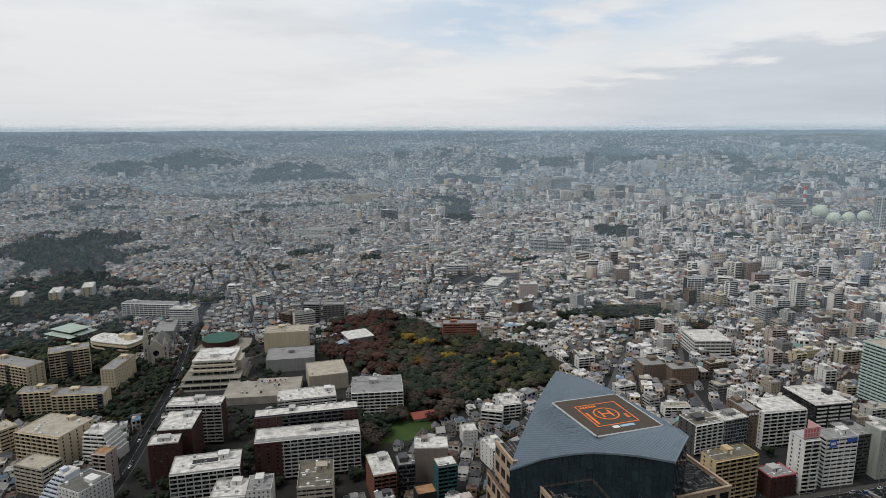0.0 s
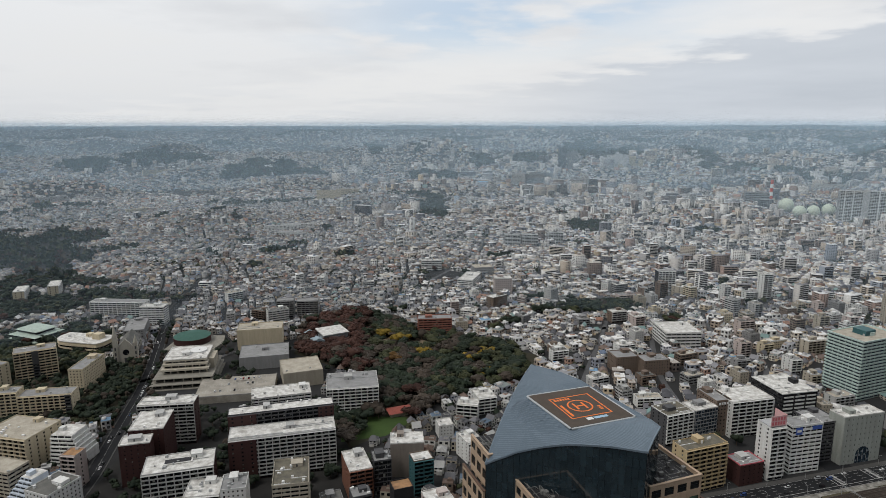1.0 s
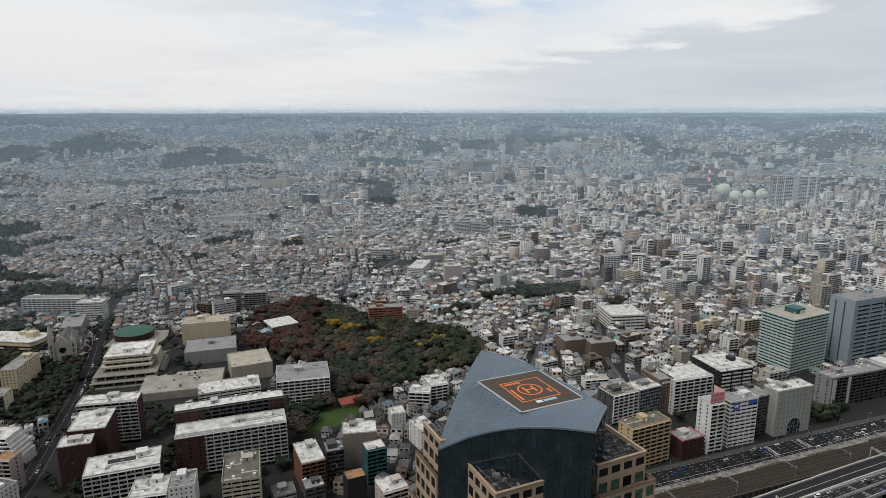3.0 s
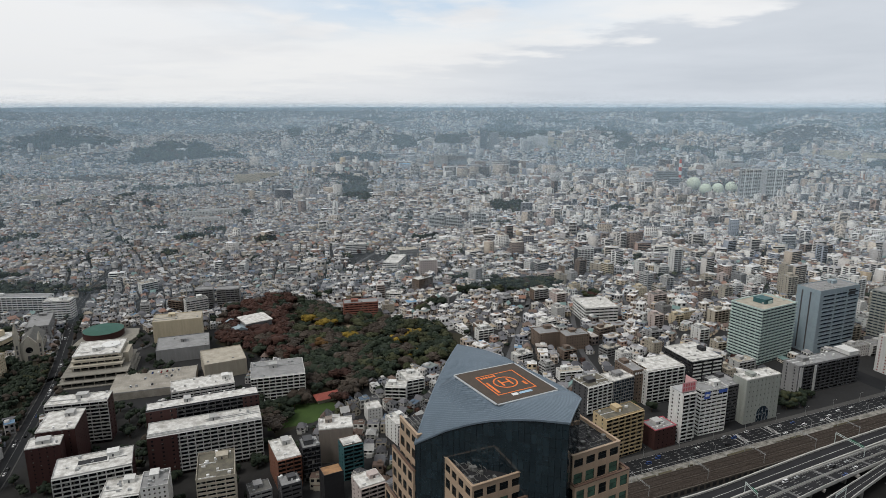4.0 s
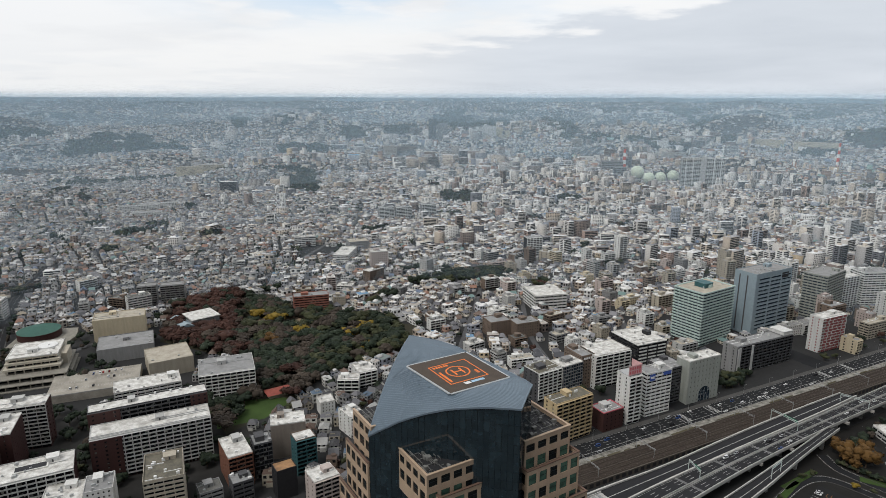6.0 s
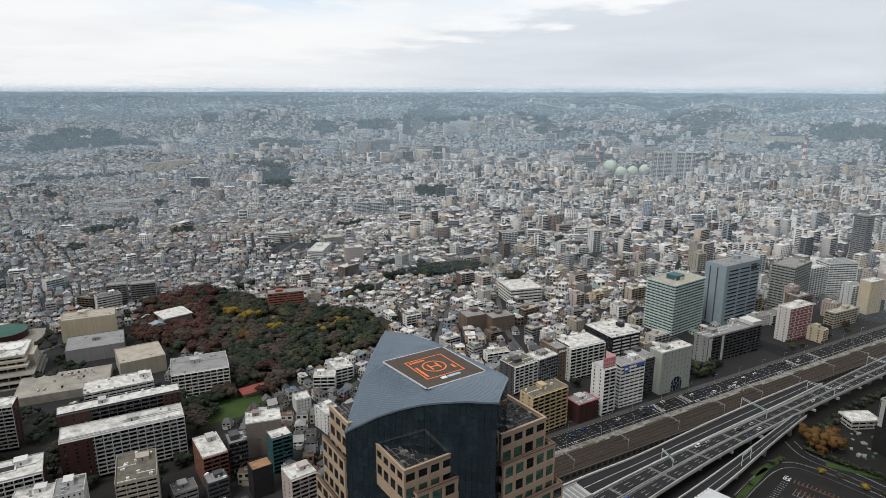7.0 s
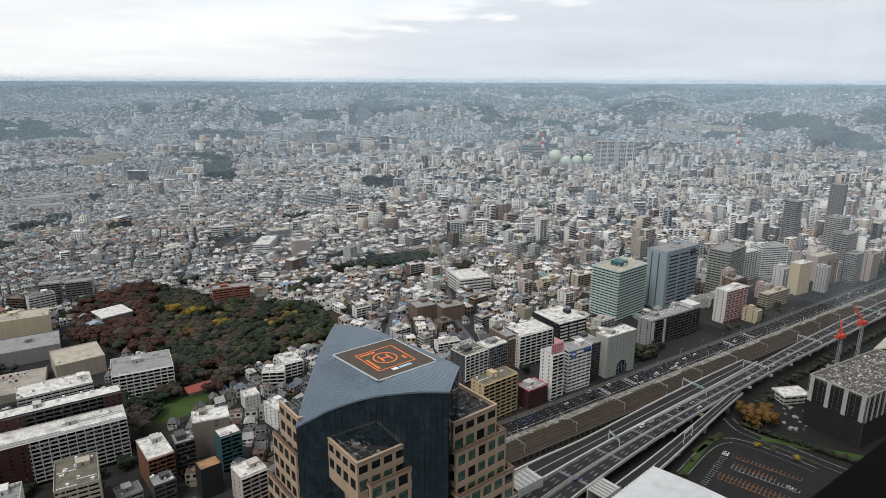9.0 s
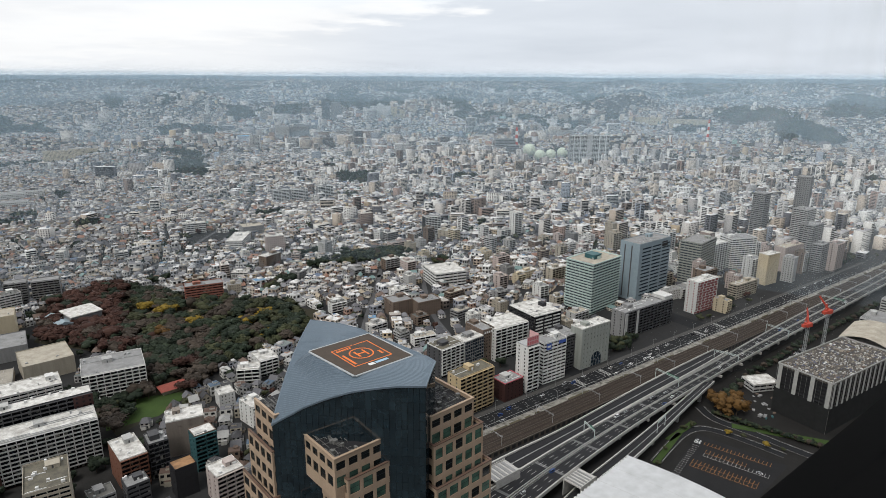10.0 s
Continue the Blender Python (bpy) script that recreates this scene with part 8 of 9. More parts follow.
# ---- around the expressway ----
def lower_right():
    # broad white roof
    t = thing("exhibition_hall", "large low hall under a plain white membrane roof", "hall", 268, 295, 0, 21)
    part("wall", Shape().box(-95, -0.5, -92, -0.5, 0, 18.8), M_LIGHTGREY, t)
    n = 12
    s = Shape()
    for k in range(n):
        y0, y1 = -93 + 93 * k / n, -93 + 93 * (k + 1) / n
        zz = lambda y: 19 + 2.6 * math.sin(math.pi * (y + 93) / 93)
        s.face([(-96, y0, zz(y0)), (0.3, y0, zz(y0)), (0.3, y1, zz(y1)), (-96, y1, zz(y1))])
        s.face([(0.3, y0, zz(y0) - .8), (0.3, y1, zz(y1) - .8), (0.3, y1, zz(y1)), (0.3, y0, zz(y0))])
    s.face([(-96, 0, 18.2), (0.3, 0, 18.2), (0.3, 0, 19), (-96, 0, 19)])
    part("roof", s, M_HALLROOF, t)
    for k in range(1, 5):
        sm = Shape()
        x = -96 * k / 5
        for j in range(n):
            y0, y1 = -93 + 93 * j / n, -93 + 93 * (j + 1) / n
            zz = lambda y: 19.012 + 2.6 * math.sin(math.pi * (y + 93) / 93)
            sm.face([(x - .12, y0, zz(y0)), (x + .12, y0, zz(y0)), (x + .12, y1, zz(y1)), (x - .12, y1, zz(y1))])
        part("seam", sm, M_LIGHTGREY, t)
    for k in range(26):
        part("edge_rib", Shape().box(-94 + k * 3.7, -92.6 + k * 3.7, 0.01, .6, 17.6, 19.2), M_WHITEPAINT, t)
    # yard asphalt under and round the lot
    single("yard", Shape().prism([(150, 120), (268, 300), (330, 335), (420, 372), (560, 412), (760, 462), (700, 330), (520, 180), (330, 130)], 0.01, 0.05), M_YARD, "dark asphalt yard below the expressway", "yard", kind="structure")
    lot = thing("car_park", "open dark car park with white and orange bay lines", "car park", kind="structure")
    P = [Vector(p) for p in ((296, 286), (357, 319), (386, 262), (322, 240))]
    part("surface", Shape().prism([tuple(p) for p in P], 0.054, 0.10), M_LOT, lot)
    ux, uy = (P[1] - P[0]).normalized(), (P[3] - P[0]).normalized()

    def bays(r0, r1, n, u0, depth, m):
        """A row of bays that runs along uy, from r0 to r1, its lines depth long."""
        for k in range(n + 1):
            v = r0 + (r1 - r0) * k / n
            a, b = P[0] + ux * u0 + uy * v, P[0] + ux * (u0 + depth) + uy * v
            w = uy * .12
            part("bay_line", Shape().prism([tuple(a - w), tuple(b - w), tuple(b + w), tuple(a + w)], .104, .115), m, lot)
        a, b = P[0] + ux * u0 + uy * r0, P[0] + ux * u0 + uy * r1
        w = ux * .12
        part("bay_line", Shape().prism([tuple(a - w), tuple(a + w), tuple(b + w), tuple(b - w)], .116, .125), m, lot)
    orange = mat("orange_bay_paint", (0.40, 0.19, 0.06), None, 0.8)
    bays(8, 54, 17, 58, 4.6, orange)
    bays(12, 40, 10, 47, 4.6, orange)
    bays(12, 40, 10, 42, 4.6, M_ROADMARK)
    bays(8, 52, 16, 29, 4.6, orange)
    bays(8, 52, 16, 24, 4.6, orange)
    bays(40, 56, 6, 42, 4.6, M_ROADMARK)
    for k in range(16):
        a = P[0] + ux * (8 + k * 3.0) + uy * 1.2
        b, w = a + uy * 4.6, ux * .12
        part("bay_line", Shape().prism([tuple(a - w), tuple(a + w), tuple(b + w), tuple(b - w)], .104, .115), M_ROADMARK, lot)
    rc = random.Random(3)
    for u, v in ((57, 3.4), (60, 3.4), (44, 50)):
        p = P[0] + ux * u + uy * v
        car(p.x, p.y, 0.1, math.degrees(math.atan2(uy.y, uy.x)), rc.choice((0, 1, 1)), False, "cars in the car park", "in the car park")
    # planted edge and approach roads
    for a, b, w, m, nm, lb in (((330, 322), (368, 334), 5, M_LAWN, "verge", "grass verge beside the car park"), ((300, 302), (345, 326), 4.5, M_LAWN, "verge", "grass verge beside the car park"), ((392, 318), (450, 262), 7, M_LAWN, "verge", "planted strip beside the approach road")):
        a, b = Vector(a), Vector(b)
        d = (b - a).normalized()
        w = Vector((-d.y, d.x)) * w / 2
        single(nm, Shape().prism([tuple(a - w), tuple(b - w), tuple(b + w), tuple(a + w)], .054, .35), m, lb, "verge", kind="structure")
    for pts, w in (([(301, 303), (327, 316), (350, 326), (366, 326), (375, 318), (386, 296), (395, 272)], 7), ([(391, 351), (386, 334), (390, 322), (400, 300), (406, 281), (413, 263)], 8)):
        p = resample(pts, 40)
        d = np.gradient(p, axis=0)
        n = np.stack([-d[:, 1], d[:, 0]], 1) / np.hypot(d[:, 0], d[:, 1])[:, None]
        r = thing("approach_road", "narrow dark approach road with white edge lines", "road", kind="structure")
        part("carriageway", Shape().ribbon(p + n * w / 2, p - n * w / 2, .052, .13), M_ASPHALT, r)
        for k in (-.46, .46):
            part("edge_line", Shape().ribbon(p + n * (w * k + .12), p + n * (w * k - .12), .132, .145), M_ROADMARK, r)
            part("kerb", Shape().ribbon(p + n * (w * k * 1.18 + .2), p + n * (w * k * 1.18 - .2), .052, .42), M_PAVE, r)
    # hedge and low screen wall before the works
    p = resample([(392, 338), (399, 320), (413, 298), (424, 276), (434, 258)], 46)
    for k in range(46):
        h = 2.5 + 2.5 * abs(math.sin(k * 2.3))
        tree(p[k][0] + math.sin(k * 5.1), p[k][1], h, h * 1.3, ("dark green", "dark green", "olive", "brown")[k % 4], "hedge before the works", .05, "beside the works")
    for k in range(7):
        a = p[16 + k * 4]
        single("screen_panel", Shape().box(-1.6, 1.6, -.1, .1, 0, 1.9).box(-1.7, -1.6, -.15, .15, 0, 2.0).box(1.6, 1.7, -.15, .15, 0, 2.0), M_PANEL, "white screen panel on the works' edge", "screen panel", "screens round the works", at=(a[0] + 3, a[1] + 1, .05), rot=-62)
    # second lot, behind the works
    lot2 = thing("car_park", "small car park between the works and expressway", "car park", kind="structure")
    part("surface", Shape().prism([(522, 370), (528, 390), (584, 407), (580, 388)], .054, .10), M_LOT, lot2)
    for k in range(14):
        x, y = 530 + k * 3.6, 379 + k * 1.25
        part("bay_line", Shape().prism([(x - .15, y), (x + .15, y), (x - 1.2, y + 5), (x - 1.5, y + 5)], .104, .115), M_ROADMARK, lot2)
        if k in (3, 5, 6, 8, 9, 10, 12):
            car(x + 1.2, y + 3.4, .1, 106, (0, 1, 2, 2)[k % 4], False, "cars behind the works", "in the small car park")
    # planting below the expressway's edge
    q = resample([(420, 352), (470, 372), (560, 398), (660, 424), (780, 452)], 60)
    for k in range(60):
        h = 4 + 3 * abs(math.sin(k * 1.7))
        tree(q[k][0], q[k][1] + 2 * math.sin(k * 3.3), h, h * 1.3, ("dark green", "dark green", "brown")[k % 3], "planting below the expressway", .05, "below the expressway")
    for k, (u, v, c) in enumerate(((-20, -12, 0), (-15, -12, 1), (-1, -12, 2), (10, 4, 0), (15, 4, 2), (-9, 4, 1))):
        a = radians(8)
        car(-187 + u * math.cos(a) - v * math.sin(a), 613 + u * math.sin(a) + v * math.cos(a), 6.82, 98, c, False, "cars on the parking deck", "on the parking deck")
    for x, y, h, k in ((400, 338, 15, "orange"), (409, 329, 16, "orange"), (416, 338, 15, "orange"), (405, 347, 14, "orange"), (398, 330, 10, "orange"), (379, 309, 5, "yellow"), (386, 302, 4, "olive"), (392, 286, 5, "yellow"), (398, 276, 4, "olive"), (352, 328, 5, "olive"), (362, 330, 5, "olive"), (420, 345, 8, "dark green"), (428, 356, 8, "dark green"), (440, 362, 7, "dark green"), (300, 300, 4, "olive"), (318, 312, 4, "olive")):
        tree(x, y, h, h * 1.2, k, "trees beside the car park", .05, "beside the car park")
    # white-roofed site hut and its clutter
    b = block("site_building", "small white-roofed building beside the works", 468, 357, 26, 17, 7, -12, "band", M_LIGHTGREY, "white", units=0, floor=3.5, category="site hut")
    rc = random.Random(9)
    for k in range(26):
        x, y = rc.uniform(418, 470), rc.uniform(310, 350)
        w, d, h = rc.uniform(.6, 2.4), rc.uniform(.5, 1.4), rc.uniform(.4, 1.8)
        s = Shape().box(-w, w, -d, d, 0, h).box(-w - .1, w + .1, -d - .1, d + .1, h, h + .12)
        single("material_stack", s, rc.choice([M_GREY, M_LIGHTGREY, M_BROWN, M_TEALDARK, M_GREY]), "stack of building materials on the works yard", "material stack", "stacks on the works yard", at=(x, y, .05), rot=rc.uniform(0, 90))
    works()


M_HALLROOF = mat("white_membrane", (0.54, 0.55, 0.56), (0.45, 0.46, 0.47), 0.7, 0.04, 0.15, 0.0, stain=0.3)
M_YARD = mat("dark_yard", (0.020, 0.019, 0.018), (0.010, 0.010, 0.010), 0.95, 0.05, 1.0, 0.1)
M_PANEL = mat("site_panel", (0.40, 0.40, 0.38), (0.28, 0.28, 0.27), 0.7, 0.5)
M_LOT = mat("car_park_asphalt", (0.018, 0.018, 0.019), (0.011, 0.011, 0.012), 0.9, 0.08, 1.5, 0.1)
M_SITEDECK = mat("dusty_site_deck", (0.13, 0.118, 0.105), (0.060, 0.055, 0.050), 0.9, 0.25, 1.5, 0.1, stain=0.6)
M_CLUTTER = island_mat("site_clutter", [(0, (0.52, 0.51, 0.49)), (0.22, (0.30, 0.27, 0.23)), (0.45, (0.10, 0.10, 0.11)), (0.62, (0.38, 0.33, 0.27)), (0.78, (0.13, 0.14, 0.20)), (0.90, (0.62, 0.61, 0.60))])
M_NET = mat("dark_scaffold_net", (0.022, 0.023, 0.023), (0.012, 0.012, 0.012), 0.9, 0.2, 2.5, 0.2)


def works():
    """The block under construction: netted scaffold, white panel strips, a crowded top deck and two red cranes."""
    t = thing("construction_site", "half-built block in dark scaffold netting with white panels", "construction site", 496, 310, 0, 9)
    # local x runs along the long side, y across; the near corner lies at (-50, -22)
    hw, hd, h = 51, 22, 43
    part("frame", Shape().box(-hw + .8, hw - .8, -hd + .8, hd - .8, 0, h - 1.6), M_BLACK, t)
    for k in range(14):
        z = k * 3.0
        part("scaffold_lift", Shape().box(-hw, hw, -hd, hd, z + 2.7, z + 2.9), M_NET, t)
    for k in range(27):
        x = -hw + .2 + k * (2 * hw - .4) / 26
        part("standard", Shape().beam((x, -hd - .02, 0), (x, -hd - .02, h), .12), M_PLANT, t)
    for k in range(12):
        y = -hd + .2 + k * (2 * hd - .4) / 11
        part("standard", Shape().beam((-hw - .02, y, 0), (-hw - .02, y, h), .12), M_PLANT, t)
    part("netting", Shape().box(-hw - .25, -hw - .2, -hd, hd, 0, 22.5).box(-hw, hw, -hd - .25, -hd - .2, 0, 22.5), M_NET, t)
    for k in range(4):
        y = -hd + .5 + k * 13
        part("panel", Shape().box(-hw - .5, -hw - .28, y, y + 3.2, 22, h), M_PANEL, t, "white vertical panel")
    for k in range(13):
        x = -hw + 1 + k * 8
        part("panel", Shape().box(x, x + 2.6, -hd - .5, -hd - .28, 22, h), M_PANEL, t, "white vertical panel")
    part("top_deck", Shape().box(-hw, hw, -hd, hd, h - 1.5, h), M_SITEDECK, t)
    for e in (-1, 1):
        part("deck_edge", Shape().box(-hw, hw, *sorted((e * hd, e * (hd - .5))), h + .004, h + 1.2), M_PANEL, t)
        part("deck_edge", Shape().box(*sorted((e * hw, e * (hw - .5))), -hd + .5, hd - .5, h + .004, h + 1.2), M_PANEL, t)
    rc = random.Random(4)
    clutter = Shape()
    for k in range(620):
        x, y = -hw + 2.5 + rc.randrange(33) * 3.0 + rc.uniform(-.6, .6), -hd + 2.5 + rc.randrange(20) * 2.0 + rc.uniform(-.4, .4)
        w, d, hh = rc.uniform(.3, 1.5), rc.uniform(.12, .5), rc.uniform(.15, .9)
        w, d = (w, d) if rc.random() < .55 else (d, w)
        clutter.box(x - w, x + w, y - d, y + d, h + .006, h + hh)
    tagged(part("site_clutter", clutter, M_CLUTTER, t), "planks, forms and bundles strewn over the deck", "", "", "stuff")
    for k in range(50):
        x, y = rc.uniform(-hw + 2, hw - 4), rc.uniform(-hd + 2, hd - 3)
        w, d, hh = rc.uniform(.3, 2.0), rc.uniform(.25, .8), rc.uniform(.2, 1.3)
        part("material", Shape().box(x - w, x + w, y - d, y + d, h - .01, h + hh), rc.choice([M_LIGHTGREY, M_WHITEPAINT, M_GREY, M_DARK, M_DARK, M_BROWN, M_BROWN, M_TANROOF, M_PLANT]), t)
    for k in range(30):
        x, y = rc.uniform(-hw + 2, hw - 4), rc.uniform(-hd + 2, hd - 3)
        part("column", Shape().beam((x, y, h - .1), (x, y, h + rc.uniform(1.5, 4)), .2), M_STEEL, t)
    for x, y, zt, lean in ((521, 358, 50, (5, 7)), (549, 360, 58, (-3, 9))):
        c = thing("tower_crane", "red tower crane on a grey lattice mast", "crane", x, y, 0, 0, "cranes over the works")
        m = Shape()
        for a in (-1, 1):
            for b in (-1, 1):
                m.beam((a, b, 0), (a, b, zt), .2)
        for k in range(int(zt / 3)):
            z = k * 3
            m.beam((-1, -1, z), (1, -1, z + 3), .1)
            m.beam((1, -1, z), (1, 1, z + 3), .1)
            m.beam((1, 1, z), (-1, 1, z + 3), .1)
            m.beam((-1, 1, z), (-1, -1, z + 3), .1)
        part("mast", m, M_STEEL, c)
        part("cab", Shape().box(-3.2, 3.2, -2.2, 2.2, zt, zt + 3.6), M_REDPAINT, c)
        part("engine", Shape().box(-7, -2.5, -1.6, 1.6, zt + .2, zt + 2.8), M_REDPAINT, c)
        j = Shape()
        n = 12
        lx, ly = lean
        for k in range(n):
            a, b = k / n, (k + 1) / n
            for e in (-.6, .6):
                j.beam((lx * a, ly * a + e, zt + 3 + 11 * a), (lx * b, ly * b + e, zt + 3 + 11 * b), .26)
            j.beam((lx * a, ly * a - .6, zt + 3 + 11 * a), (lx * b, ly * b + .6, zt + 3 + 11 * b), .2)
            j.beam((lx * a, ly * a, zt + 4.2 + 11 * a), (lx * b, ly * b, zt + 4.2 + 11 * b), .26)
        part("jib", j, M_REDPAINT, c)
        part("a_frame", Shape().beam((-1.5, 0, zt + 3), (-4, 0, zt + 10), .4).beam((-6, 0, zt + 2.8), (-4, 0, zt + 10), .35).beam((-4, 0, zt + 10), (lx, ly, zt + 14), .07), M_REDPAINT, c)
    # pale hall and ramps beyond the works
    h = thing("event_hall", "pale hall with a fanned curved roof beyond the works", "hall", 640, 372, 0, 20)
    part("wall", Shape().box(-26, 26, -20, 20, 0, 14), M_LIGHTGREY, h)
    s = Shape()
    for k in range(10):
        y0, y1 = -22 + 4.4 * k, -22 + 4.4 * (k + 1)
        zz = lambda y: 14.1 + 7 * math.cos(y / 22 * 1.4)
        s.face([(-28, y0, zz(y0)), (28, y0, zz(y0) + 2), (28, y1, zz(y1) + 2), (-28, y1, zz(y1))])
    part("roof", s, M_TANROOF, h)
    for x, y, w, d, hh, r in ((700, 400, 40, 30, 16, 18), (760, 420, 30, 26, 22, 18), (820, 440, 40, 24, 26, 18), (720, 350, 60, 40, 12, 18), (880, 450, 36, 26, 34, 18), (840, 390, 60, 40, 20, 18)):
        block("office_building", "pale low block beyond the works", x, y, w, d, hh, r, "band", M_LIGHTGREY, "grey", units=6, group="low blocks beyond the works")
    for x, y, w, d, hh, r in ((980, 500, 60, 30, 28, 20), (1060, 470, 80, 40, 40, 20), (1160, 560, 70, 30, 36, 22), (1240, 520, 60, 50, 60, 22)):
        block("office_building", "pale large block beside the railway far off", x, y, w, d, hh, r, "band", M_LIGHTGREY, "grey", units=6, group="far blocks beside the railway")


single("playing_field", Shape().prism([(10, 1070), (75, 1060), (82, 1128), (14, 1136)], 0.3, 0.9), M_GREY, "dark grey school playing field", "playing field", kind="structure")
gas_holders()
chimney(1147, 1985, 90, 7.0, "red and white banded power plant chimney")
chimney(1950, 1880, 95, 5.5, "far red and white banded chimney")
tall_far()
church()
noh_theatre()
public_hall_tiers()
lower_right()
joined_trees()


# ---- signs on the buildings ----
def signs():
    t = thing("billboard", "rooftop billboard frame with red and white panels", "billboard", 272, 437, 43.15, 12)
    part("frame", Shape().box(-7, 7, -6, 6, .7, 1.2).box(-6.8, -6.2, -5.8, -5.2, 0, .7).box(6.2, 6.8, -5.8, -5.2, 0, .7).box(-6.8, -6.2, 5.2, 5.8, 0, .7).box(6.2, 6.8, 5.2, 5.8, 0, .7), M_STEEL, t)
    pale = mat("pale_pink_sign", (0.66, 0.40, 0.40), None, 0.7, 0.4)
    for nm, b in (("front", (-7, 7, -6.3, -6.0)), ("side", (7.0, 7.3, -6, 6))):
        part("sign_panel", Shape().box(*b, 1.202, 9.5), pale, t, "faded pink sign panel")
    for k in range(5):
        part("lettering_bar", Shape().box(-6.2 + k * 2.5, -4.6 + k * 2.5, -6.36, -6.302, 5.8, 8.4), M_SIGNRED, t)
        part("lettering_bar", Shape().box(-6.2 + k * 2.5, -4.6 + k * 2.5, -6.36, -6.302, 2.2, 4.8), M_SIGNRED, t)
    for k in range(4):
        part("lettering_bar", Shape().box(7.302, 7.36, -5.4 + k * 2.8, -3.6 + k * 2.8, 2.6, 8.0), M_SIGNRED, t)
    b = thing("wall_sign", "blue wall sign with white bars near the roof", "sign", 301, 446, 0, 11)
    part("plate", Shape().box(-11, -5, -7.2, -7.03, 33, 39), M_SIGNBLUE, b)
    part("plate", Shape().box(4, 13, -7.2, -7.03, 36, 39), M_SIGNBLUE, b)
    part("lettering_bar", Shape().box(-10, -6, -7.26, -7.202, 35, 37), M_WHITEPAINT, b)
    c = thing("roof_sign", "white barred lettering on a dark parapet", "sign", 263, 513, 0, 12)
    for k in range(4):
        part("lettering_bar", Shape().box(-5 + k * 2.6, -3.2 + k * 2.6, -13.72, -13.54, 29.6, 31.6), M_WHITEPAINT, c)


signs()


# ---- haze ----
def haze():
    """Tilted translucent shells added round the city in place of air haze: they scatter daylight and dim what lies
    behind.
    """
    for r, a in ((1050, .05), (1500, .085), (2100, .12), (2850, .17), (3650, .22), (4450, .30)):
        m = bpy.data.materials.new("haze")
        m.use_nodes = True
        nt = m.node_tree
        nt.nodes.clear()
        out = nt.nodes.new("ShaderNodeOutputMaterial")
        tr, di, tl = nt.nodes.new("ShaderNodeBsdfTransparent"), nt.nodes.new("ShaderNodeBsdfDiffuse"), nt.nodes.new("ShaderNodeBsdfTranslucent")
        # the blue of distance is put into the shell colour, stronger farther out
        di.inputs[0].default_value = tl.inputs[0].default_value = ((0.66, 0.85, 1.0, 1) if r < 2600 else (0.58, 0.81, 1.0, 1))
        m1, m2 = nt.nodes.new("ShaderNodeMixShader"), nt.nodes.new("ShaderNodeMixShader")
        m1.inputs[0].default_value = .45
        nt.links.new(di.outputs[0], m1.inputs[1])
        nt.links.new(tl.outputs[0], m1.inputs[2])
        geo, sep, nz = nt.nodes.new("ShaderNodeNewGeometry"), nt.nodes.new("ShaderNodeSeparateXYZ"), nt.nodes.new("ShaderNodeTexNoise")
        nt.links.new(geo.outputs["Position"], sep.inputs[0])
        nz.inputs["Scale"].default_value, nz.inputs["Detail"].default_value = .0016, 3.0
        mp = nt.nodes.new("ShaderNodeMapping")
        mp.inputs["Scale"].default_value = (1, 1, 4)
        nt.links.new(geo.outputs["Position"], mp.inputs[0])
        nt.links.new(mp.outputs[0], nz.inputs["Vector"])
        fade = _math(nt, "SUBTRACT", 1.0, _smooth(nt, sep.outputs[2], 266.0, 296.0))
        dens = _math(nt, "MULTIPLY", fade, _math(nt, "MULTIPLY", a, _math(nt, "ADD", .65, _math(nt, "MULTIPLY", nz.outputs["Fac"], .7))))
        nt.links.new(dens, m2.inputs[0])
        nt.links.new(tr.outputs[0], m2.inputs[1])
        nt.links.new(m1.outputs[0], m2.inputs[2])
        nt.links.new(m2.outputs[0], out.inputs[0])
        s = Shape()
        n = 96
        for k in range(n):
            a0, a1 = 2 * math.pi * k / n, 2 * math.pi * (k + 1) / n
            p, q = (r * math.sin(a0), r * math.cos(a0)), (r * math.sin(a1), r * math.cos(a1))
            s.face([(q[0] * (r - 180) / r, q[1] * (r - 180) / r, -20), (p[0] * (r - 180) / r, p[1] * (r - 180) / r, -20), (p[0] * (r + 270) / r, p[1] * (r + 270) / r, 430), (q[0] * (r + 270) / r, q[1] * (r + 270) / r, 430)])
        single("haze", s, m, "translucent shell added in place of pale blue air haze", "haze", kind="stuff")


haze()

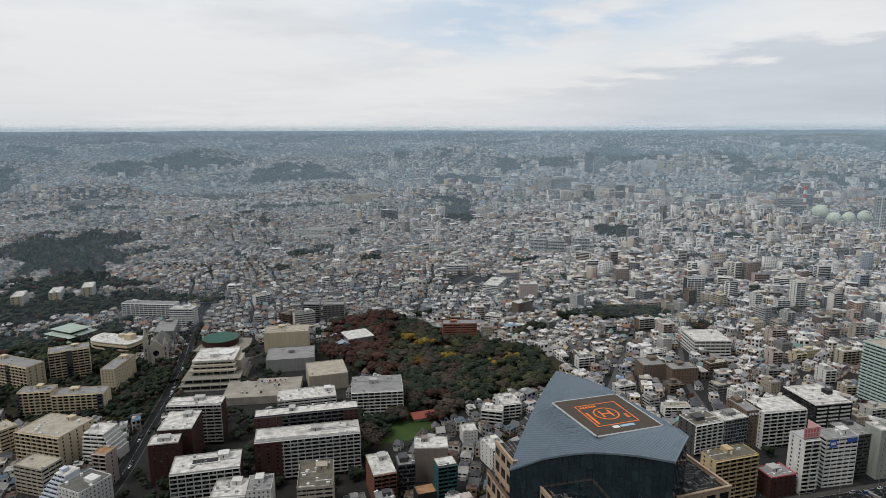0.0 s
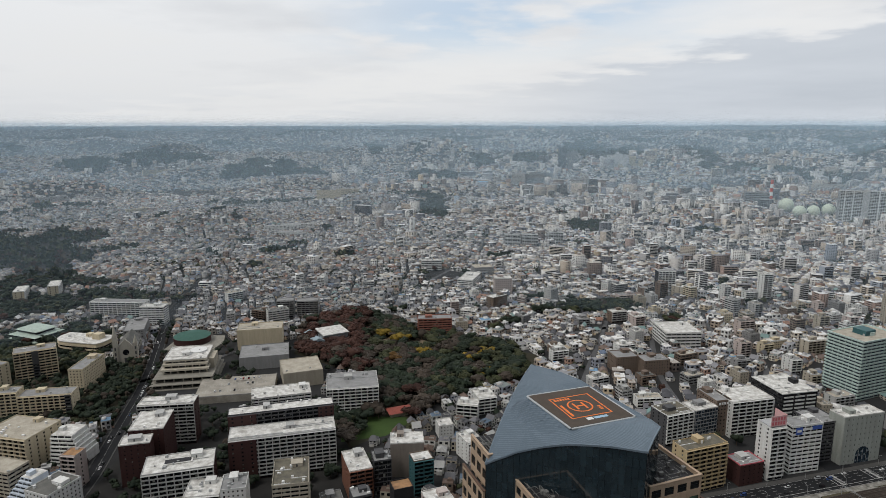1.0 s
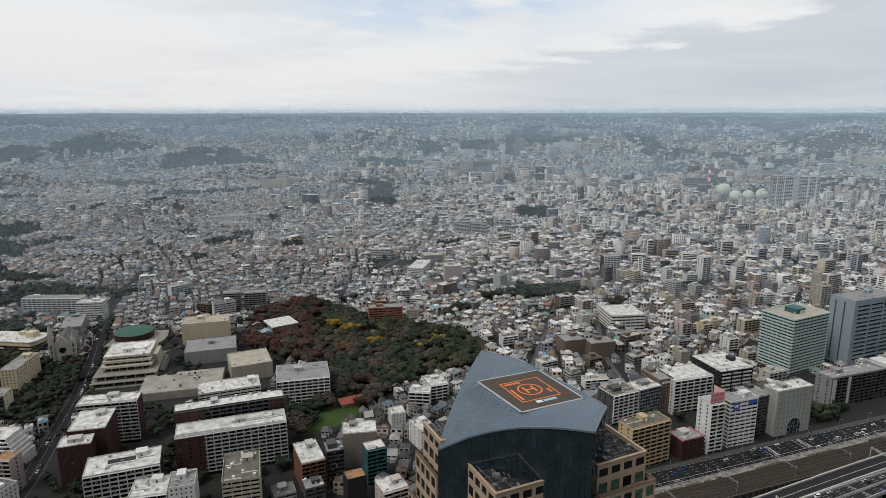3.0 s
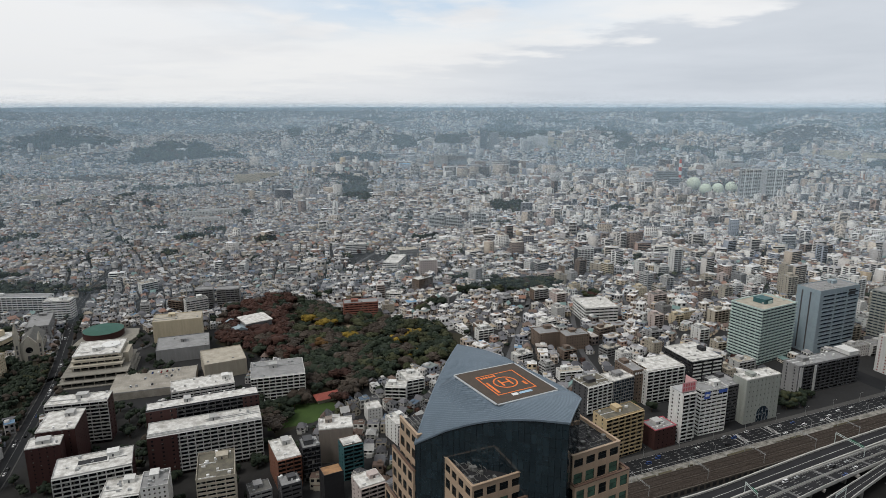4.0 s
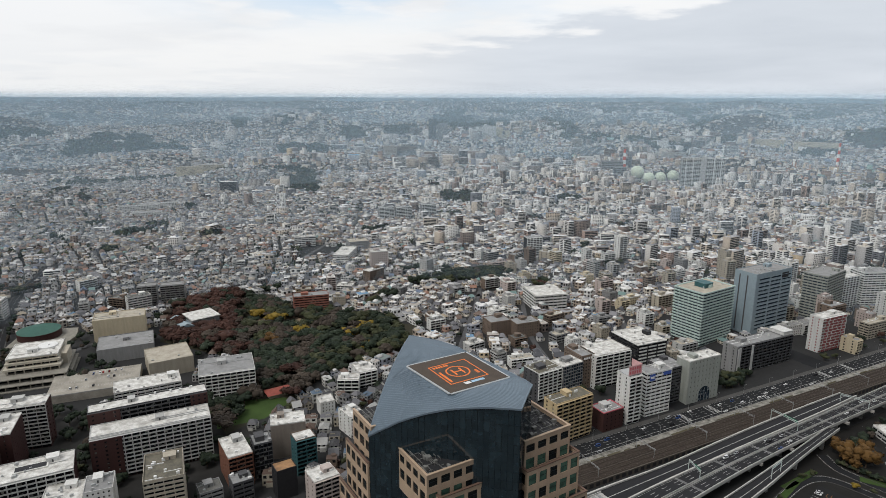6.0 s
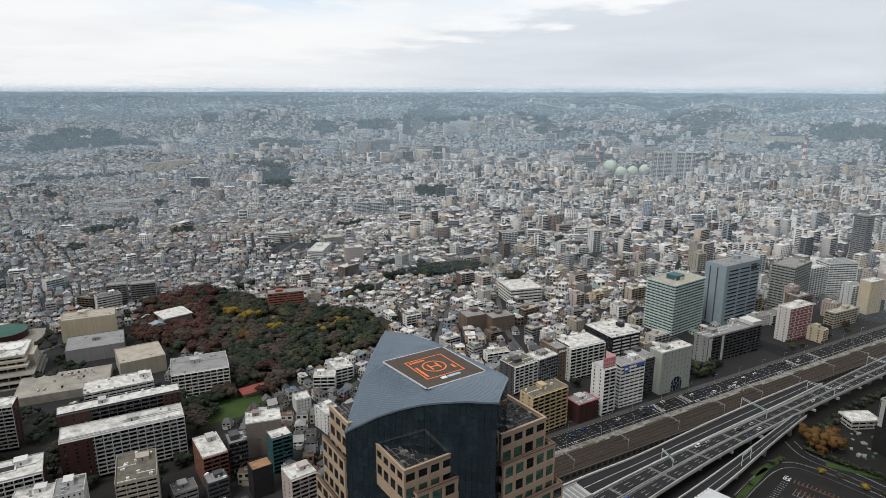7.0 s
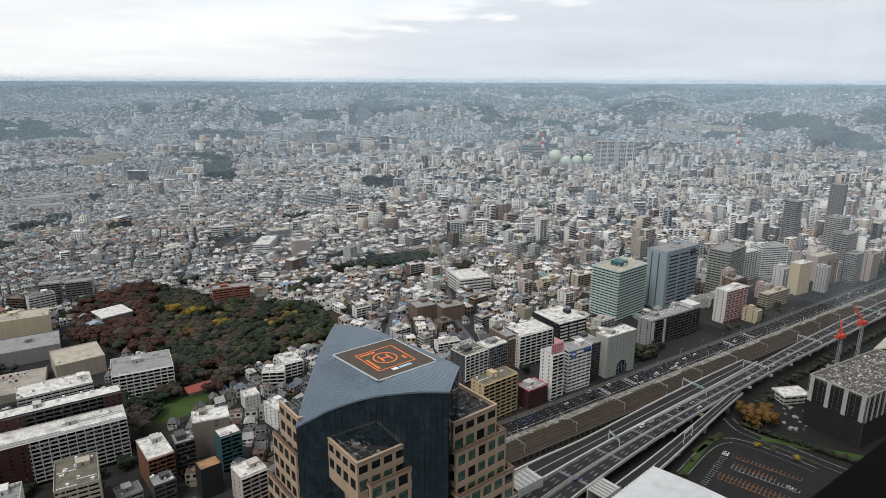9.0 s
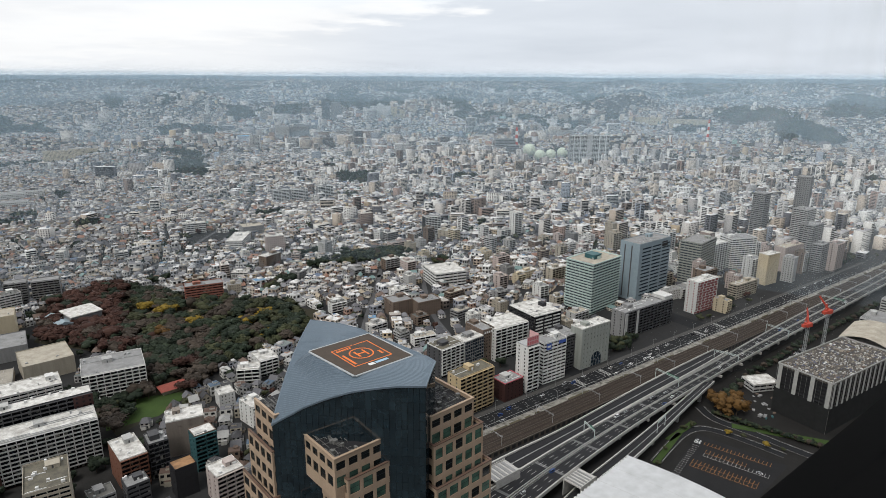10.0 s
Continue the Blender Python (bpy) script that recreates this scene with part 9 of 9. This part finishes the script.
# ---- the observation room and its window ----
def observation_room():
    """A plain dark room high in a tower; its sill edge runs 78 degrees from the first view."""
    d, n = Vector((.978, .208, 0)), Vector((-.208, .978, 0))
    ang = math.degrees(math.atan2(.208, .978))
    dark = mat("dark_window_frame", (0.006, 0.006, 0.006), None, 0.9, 0.8, 4, 0.05, spec=0.1)
    room = mat("dim_room_lining", (0.10, 0.10, 0.10), None, 0.9, 0.5)
    loc = (0, 0, EYE)
    single("tower_shaft", Shape().box(-22, 22, -30, 0.50, -EYE, -1.75), M_LIGHTGREY, "pale tower shaft below the observation room", "tower", kind="structure", at=loc, rot=ang)
    single("floor", Shape().box(-8, 8, -6, 0.50, -1.748, -1.60), room, "dark observation room floor", "floor", kind="structure", at=loc, rot=ang)
    single("ceiling", Shape().box(-8, 8, -6, 0.50, 1.5, 1.7), room, "dark observation room ceiling", "ceiling", kind="structure", at=loc, rot=ang)
    single("wall_back", Shape().box(-8, 8, -6.2, -6.0, -1.75, 1.7), room, "dark back wall of the room", "wall", kind="structure", at=loc, rot=ang)
    w = thing("window_1", "dark-framed observation window, reflection streaks put into its pane", "window", *loc, ang, kind="structure")
    part("sill", Shape().prism([(-8, -0.14), (8, 0.24), (8, 0.831), (-8, 0.047)], -1.598, -0.835), dark, w, "black window sill")
    part("head", Shape().box(-8, 8, 0.30, 0.50, 1.2, 1.498), dark, w)
    m = bpy.data.materials.new("reflection_streak_glass")
    m.use_nodes = True
    nt = m.node_tree
    nt.nodes.clear()
    out, tr, tl, mx = (nt.nodes.new("ShaderNode" + k) for k in ("OutputMaterial", "BsdfTransparent", "BsdfTranslucent", "MixShader"))
    tr.inputs[0].default_value = (0.972, 0.985, 1.0, 1)
    tl.inputs[0].default_value = (0.92, 0.95, 0.95, 1)
    tc, sep, mp, nz = (nt.nodes.new("ShaderNode" + k) for k in ("TexCoord", "SeparateXYZ", "Mapping", "TexNoise"))
    nt.links.new(tc.outputs["Object"], sep.inputs[0])
    nt.links.new(tc.outputs["Object"], mp.inputs[0])
    mp.inputs["Scale"].default_value = (9.0, 1.0, 1.2)
    nt.links.new(mp.outputs[0], nz.inputs["Vector"])
    nz.inputs["Scale"].default_value, nz.inputs["Detail"].default_value = 1.0, 3.0
    # pale upright streaks toward the right stand in for reflections in the glass
    k = _math(nt, "MULTIPLY", _smooth(nt, sep.outputs[0], 1.05, 2.0), _smooth(nt, nz.outputs["Fac"], 0.30, 0.70))
    k = _math(nt, "MULTIPLY", k, _smooth(nt, sep.outputs[2], -0.50, 0.02))
    nt.links.new(_math(nt, "MULTIPLY", k, 0.22), mx.inputs[0])
    nt.links.new(tr.outputs[0], mx.inputs[1])
    nt.links.new(tl.outputs[0], mx.inputs[2])
    nt.links.new(mx.outputs[0], out.inputs[0])
    part("pane", Shape().box(-8, 8, 0.440, 0.446, -0.834, 1.199), m, w, "large clear pane with reflections put in as faint streaks")


observation_room()
